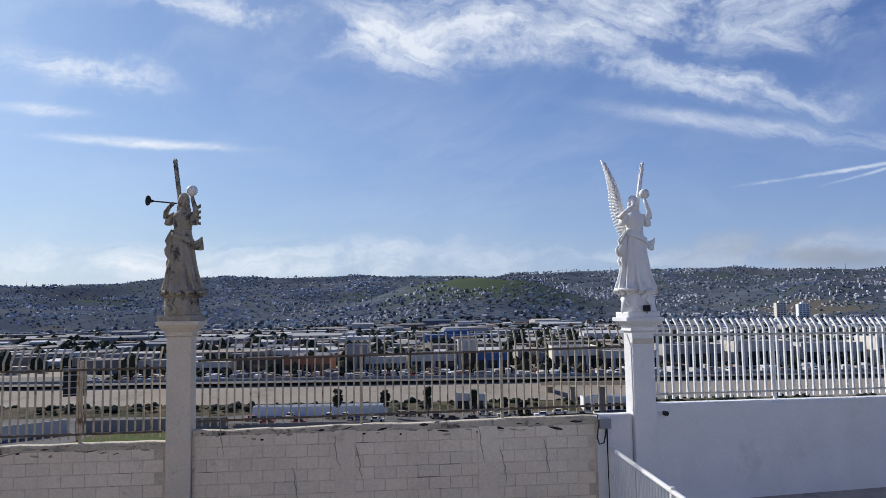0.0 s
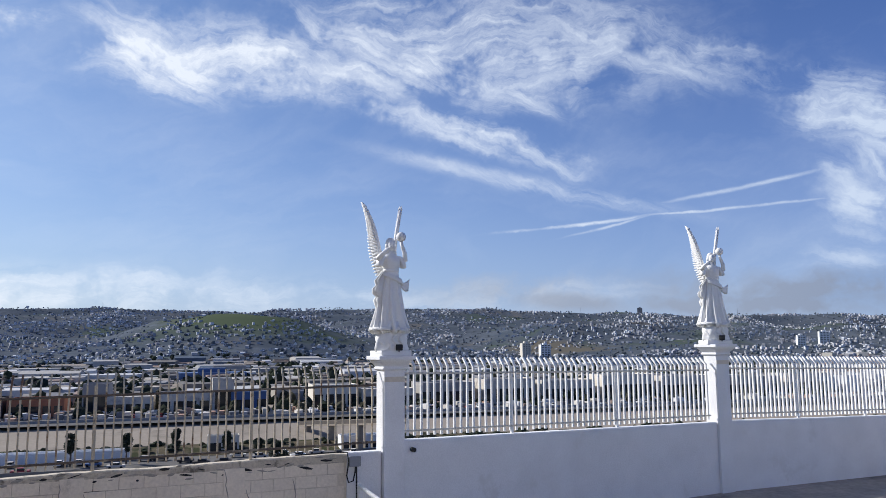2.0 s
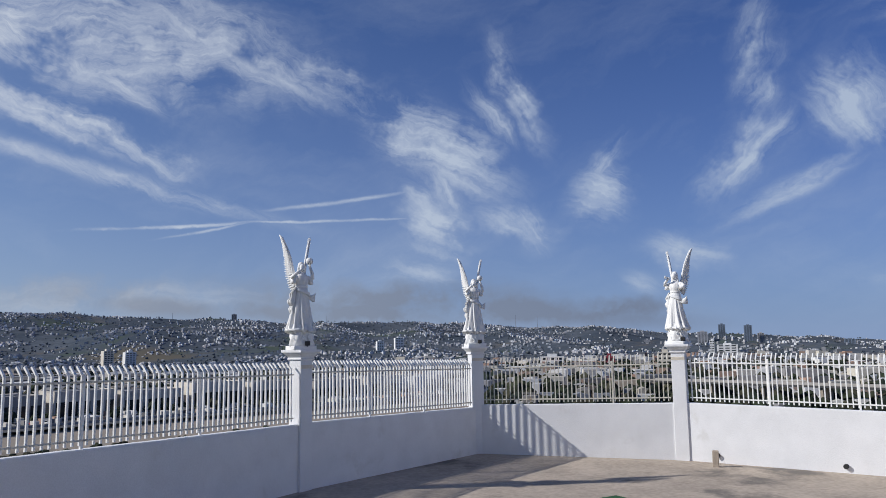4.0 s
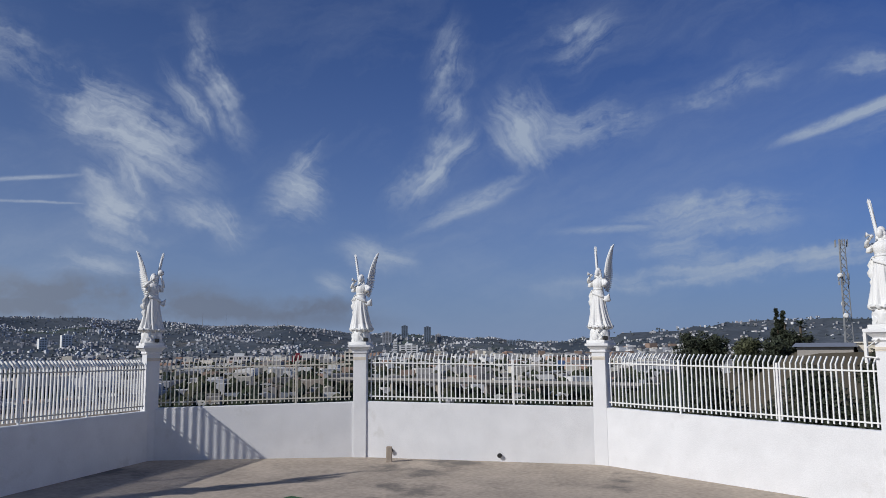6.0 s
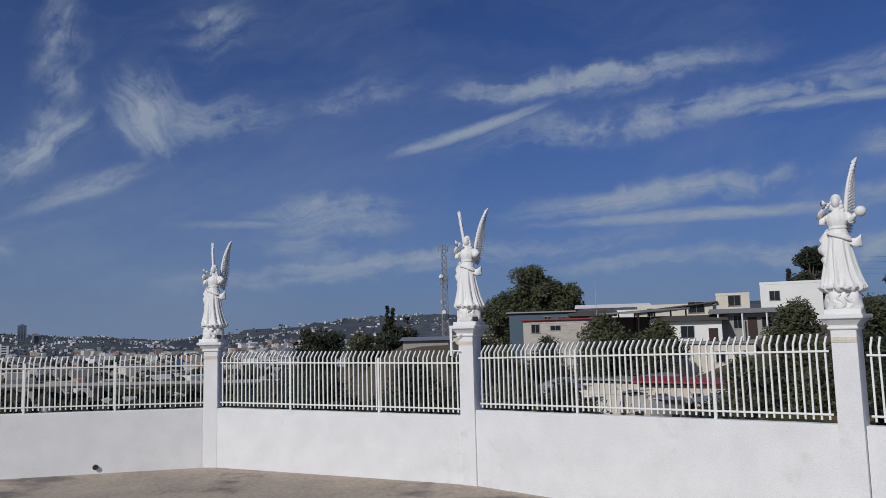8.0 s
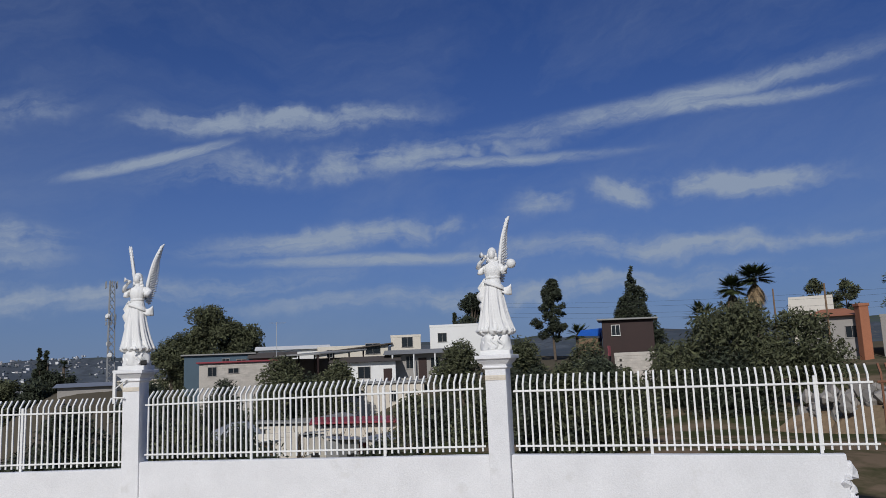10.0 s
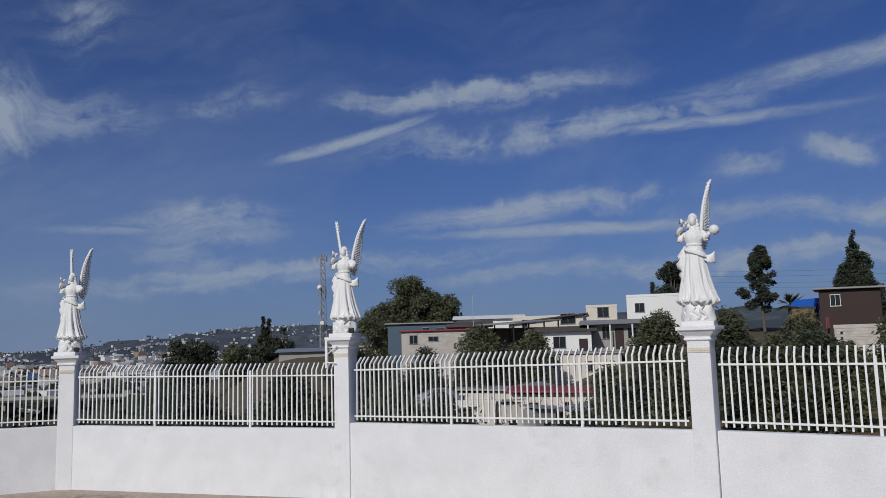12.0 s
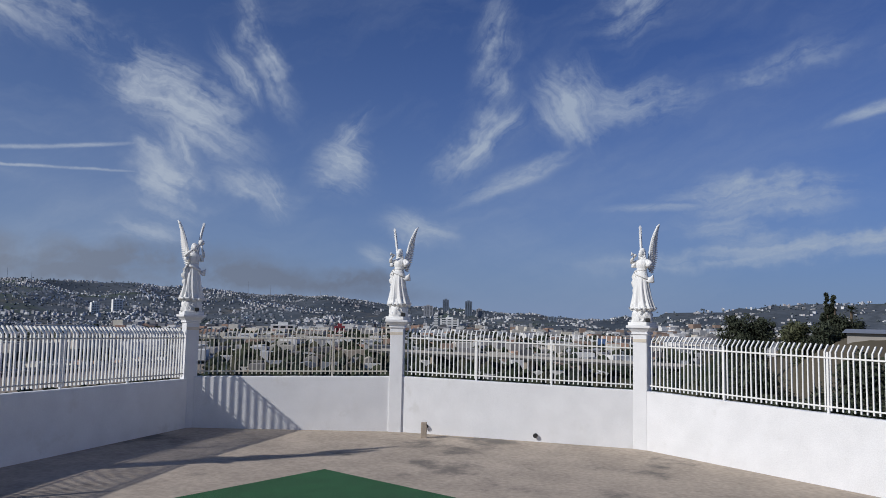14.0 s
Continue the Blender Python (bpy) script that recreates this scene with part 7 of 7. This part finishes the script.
# chipped mortar under the coping
rc = random.Random(8)
for name, s0, s1, z in (("wall_coping", 0.3, 6.0, 1.355), ("wall_coping_west", -6.8, -0.3, 1.20)):
    for k in range(60):
        s = s0 + (s1 - s0) * (k + rc.random()) / 60
        p = along(P[0], P[1], s, 0.094)
        bm = bmesh.new()
        r = bmesh.ops.create_icosphere(bm, subdivisions=1, radius=1, matrix=at(p.x, p.y, z + 0.02 + rc.gauss(0, 0.045), yaw_of(P[0], P[1])) @ pose(0, 0, 0, 0, rc.uniform(-15, 15), 0) @ Matrix.Diagonal((rc.uniform(0.02, 0.12), 0.006, rc.uniform(0.005, 0.022), 1)))
        mesh_object("chip", bm, MORTAR if k % 3 else DARK, bpy.data.objects[name])

# ---- meter box with its cable, and drain pipes ----
p = along(P[0], P[1], 6.22, 0.15)
meter = empty("junction_box", at(p.x, p.y, 1.38, yaw_of(P[0], P[1])), "grey electrical junction box with a black cable", "electrical box")
bm = bmesh.new()
box(bm, (0.17, 0.09, 0.14), Matrix(), 0.008)
part("case", bm, PLASTIC, meter)
bm = bmesh.new()
box(bm, (0.18, 0.015, 0.15), pose(0, -0.05, 0), 0.005)
part("lid", bm, PLASTIC, meter)
bm = bmesh.new()
tube(bm, [(-0.9, 0.0, 0.14), (-0.3, -0.02, 0.15), (-0.12, -0.04, 0.14), (-0.10, -0.05, 0.0), (-0.13, -0.05, -0.2), (-0.10, -0.05, -0.30), (-0.03, -0.05, -0.28), (0.0, -0.05, -0.15), (0.01, -0.04, -0.06)], 0.011, 6)
part("cable", bm, DARK, meter)
bm = bmesh.new()
tube(bm, [(0.03, -0.02, -0.07), (0.04, -0.03, -1.4)], 0.012, 6)
part("conduit", bm, DARK, meter)


def drain(a, b, s, z, label, radius=0.055):
    p = along(a, b, s, 0.12)
    thing = empty("drain_pipe", at(p.x, p.y, z, yaw_of(a, b)), label, "drain pipe", "drain pipes")
    bm = bmesh.new()
    bmesh.ops.create_cone(bm, cap_ends=True, segments=14, radius1=radius, radius2=radius, depth=0.12, matrix=pose(0, 0, 0, 90))
    part("pipe", bm, DARK, thing)
    return thing


drain(P[1], P[2], 0.33, 1.49, "black pipe end through the white wall", 0.036)
drain(P[4], P[5], 3.72, 0.30, "black drain pipe end at the wall foot")
drain(P[4], P[5], 0.88, 0.36, "black drain pipe end at the wall foot")

# ---- stub of concrete and the turf mat ----
bm = bmesh.new()
box(bm, (0.17, 0.14, 0.42), pose(0, 0, 0.17, 1, -2, 0), 0.015, 2)
ob = mesh_object("concrete_stub", bm, CONCRETE)
ob.matrix_basis = at(18.35, 7.85, floor_z(18.35, 7.85), 20)
tagged(ob, "small broken concrete stub standing on the slab", "concrete post")
c, e1, e2 = Vector((13.82, 7.92)), Vector((-0.962, 0.272)), Vector((-0.272, -0.962))
bm = bmesh.new()
quad = [c, c + e2 * 7.5, c + e2 * 7.5 + e1 * 7.5, c + e1 * 7.5]
prism(bm, [(q.x, q.y) for q in quad], [floor_z(q.x, q.y) - 0.01 for q in quad], [floor_z(q.x, q.y) + 0.015 for q in quad])
tagged(mesh_object("turf_mat", bm, GREEN), "large green artificial turf mat on the slab", "mat")

# ---- white hand railing along the edge of the slab ----
hand = empty("hand_railing", at(2.45, 11.60, 0.0, -88), "white painted steel hand railing with scrolled bars", "railing")
bm = bmesh.new()
box(bm, (5.6, 0.05, 0.04), pose(2.8, 0, 1.03), 0.006)
part("hand_rail", bm, BARWHITE, hand)
bm = bmesh.new()
box(bm, (5.6, 0.03, 0.03), pose(2.8, 0, 0.14), 0.004)
part("bottom_rail", bm, BARWHITE, hand)
bm = bmesh.new()
tube(bm, [(0, 0, 0.14), (0, 0, 1.02)], 0.011, 6)
first = part("baluster", bm, BARWHITE, hand)
for k in range(46):
    ob = first if k == 0 else first.copy()
    if k:
        scene.collection.objects.link(ob)
    ob.matrix_basis = pose(0.06 + 0.12 * k, 0, 0)
for k in range(15):
    bm = bmesh.new()
    x = 0.12 + 0.36 * k
    tube(bm, [(x + 0.045 * math.sin(t * 0.9), 0.0, 0.30 + 0.055 * t) for t in range(9)], 0.009, 5)
    part("scroll", bm, BARWHITE, hand)
for x in (0.02, 2.8, 5.58):
    bm = bmesh.new()
    box(bm, (0.05, 0.05, 1.1), pose(x, 0, 0.53), 0.005)
    part("post", bm, BARWHITE, hand)

# bent bracket left on the cracked capital, and rail ends beside the pillars
x, y, top, foot = PILLARS[6]
br = empty("bent_bracket", at(x, y, top, pillar_yaw(6)), "bent white metal frame hanging from the capital", "bracket")
bm = bmesh.new()
box(bm, (0.06, 0.05, 0.62), pose(-0.36, -0.14, -0.31), 0.005)
box(bm, (0.20, 0.05, 0.05), pose(-0.30, -0.14, -0.015), 0.005)
part("frame", bm, BARWHITE, br)
bm = bmesh.new()
tube(bm, [(-0.30, -0.22, -0.34), (-0.05, -0.23, -0.17)], 0.012, 5)
part("wire", bm, BARWHITE, br)
bm = bmesh.new()
tube(bm, [(-0.34, -0.22, -0.5), (-0.1, -0.22, -0.52)], 0.016, 5)
part("stay", bm, BARWHITE, br)
# crumbled end of the parapet
e = along(P[7], END_EAST, 4.98)
bm = bmesh.new()
rc = random.Random(4)
for k in range(26):
    s = rc.uniform(0.05, 0.12)
    z = 1.60 - 2.2 * (k / 26)
    q = along(P[7], END_EAST, 4.97 - 0.16 * max(0.0, (k - 8) / 18) + rc.uniform(-0.03, 0.05), rc.uniform(-0.07, 0.07))
    r = bmesh.ops.create_icosphere(bm, subdivisions=1, radius=s, matrix=pose(q.x, q.y, z, rc.uniform(0, 90), rc.uniform(0, 90), 0))
    for v in r["verts"]:
        v.co += Vector((rc.uniform(-1, 1), rc.uniform(-1, 1), rc.uniform(-1, 1))) * s * 0.3
mesh_object("broken_edge", bm, WHITE, bpy.data.objects["wall_east_7"])

# ---- behind the camera: raised forecourt, and an unseen wall added to bounce sunlight ----
bm = bmesh.new()
prism(bm, [(-14, -9), (3.5, -9), (3.5, 3.5), (-14, 3.5)], -1.0, 1.45)
tagged(mesh_object("floor_forecourt", bm, CONCRETE), "raised concrete forecourt", "floor", kind="structure")
# sunlit wall out of view, added to brighten the shaded parapets
bm = bmesh.new()
box(bm, (32, 0.4, 12), pose(-14.5, -9.2, 5.0), 0.02)
tagged(mesh_object("wall_building", bm, PAINT_CREAM), "unseen plain cream wall added to bounce sunlight", "wall", kind="structure")
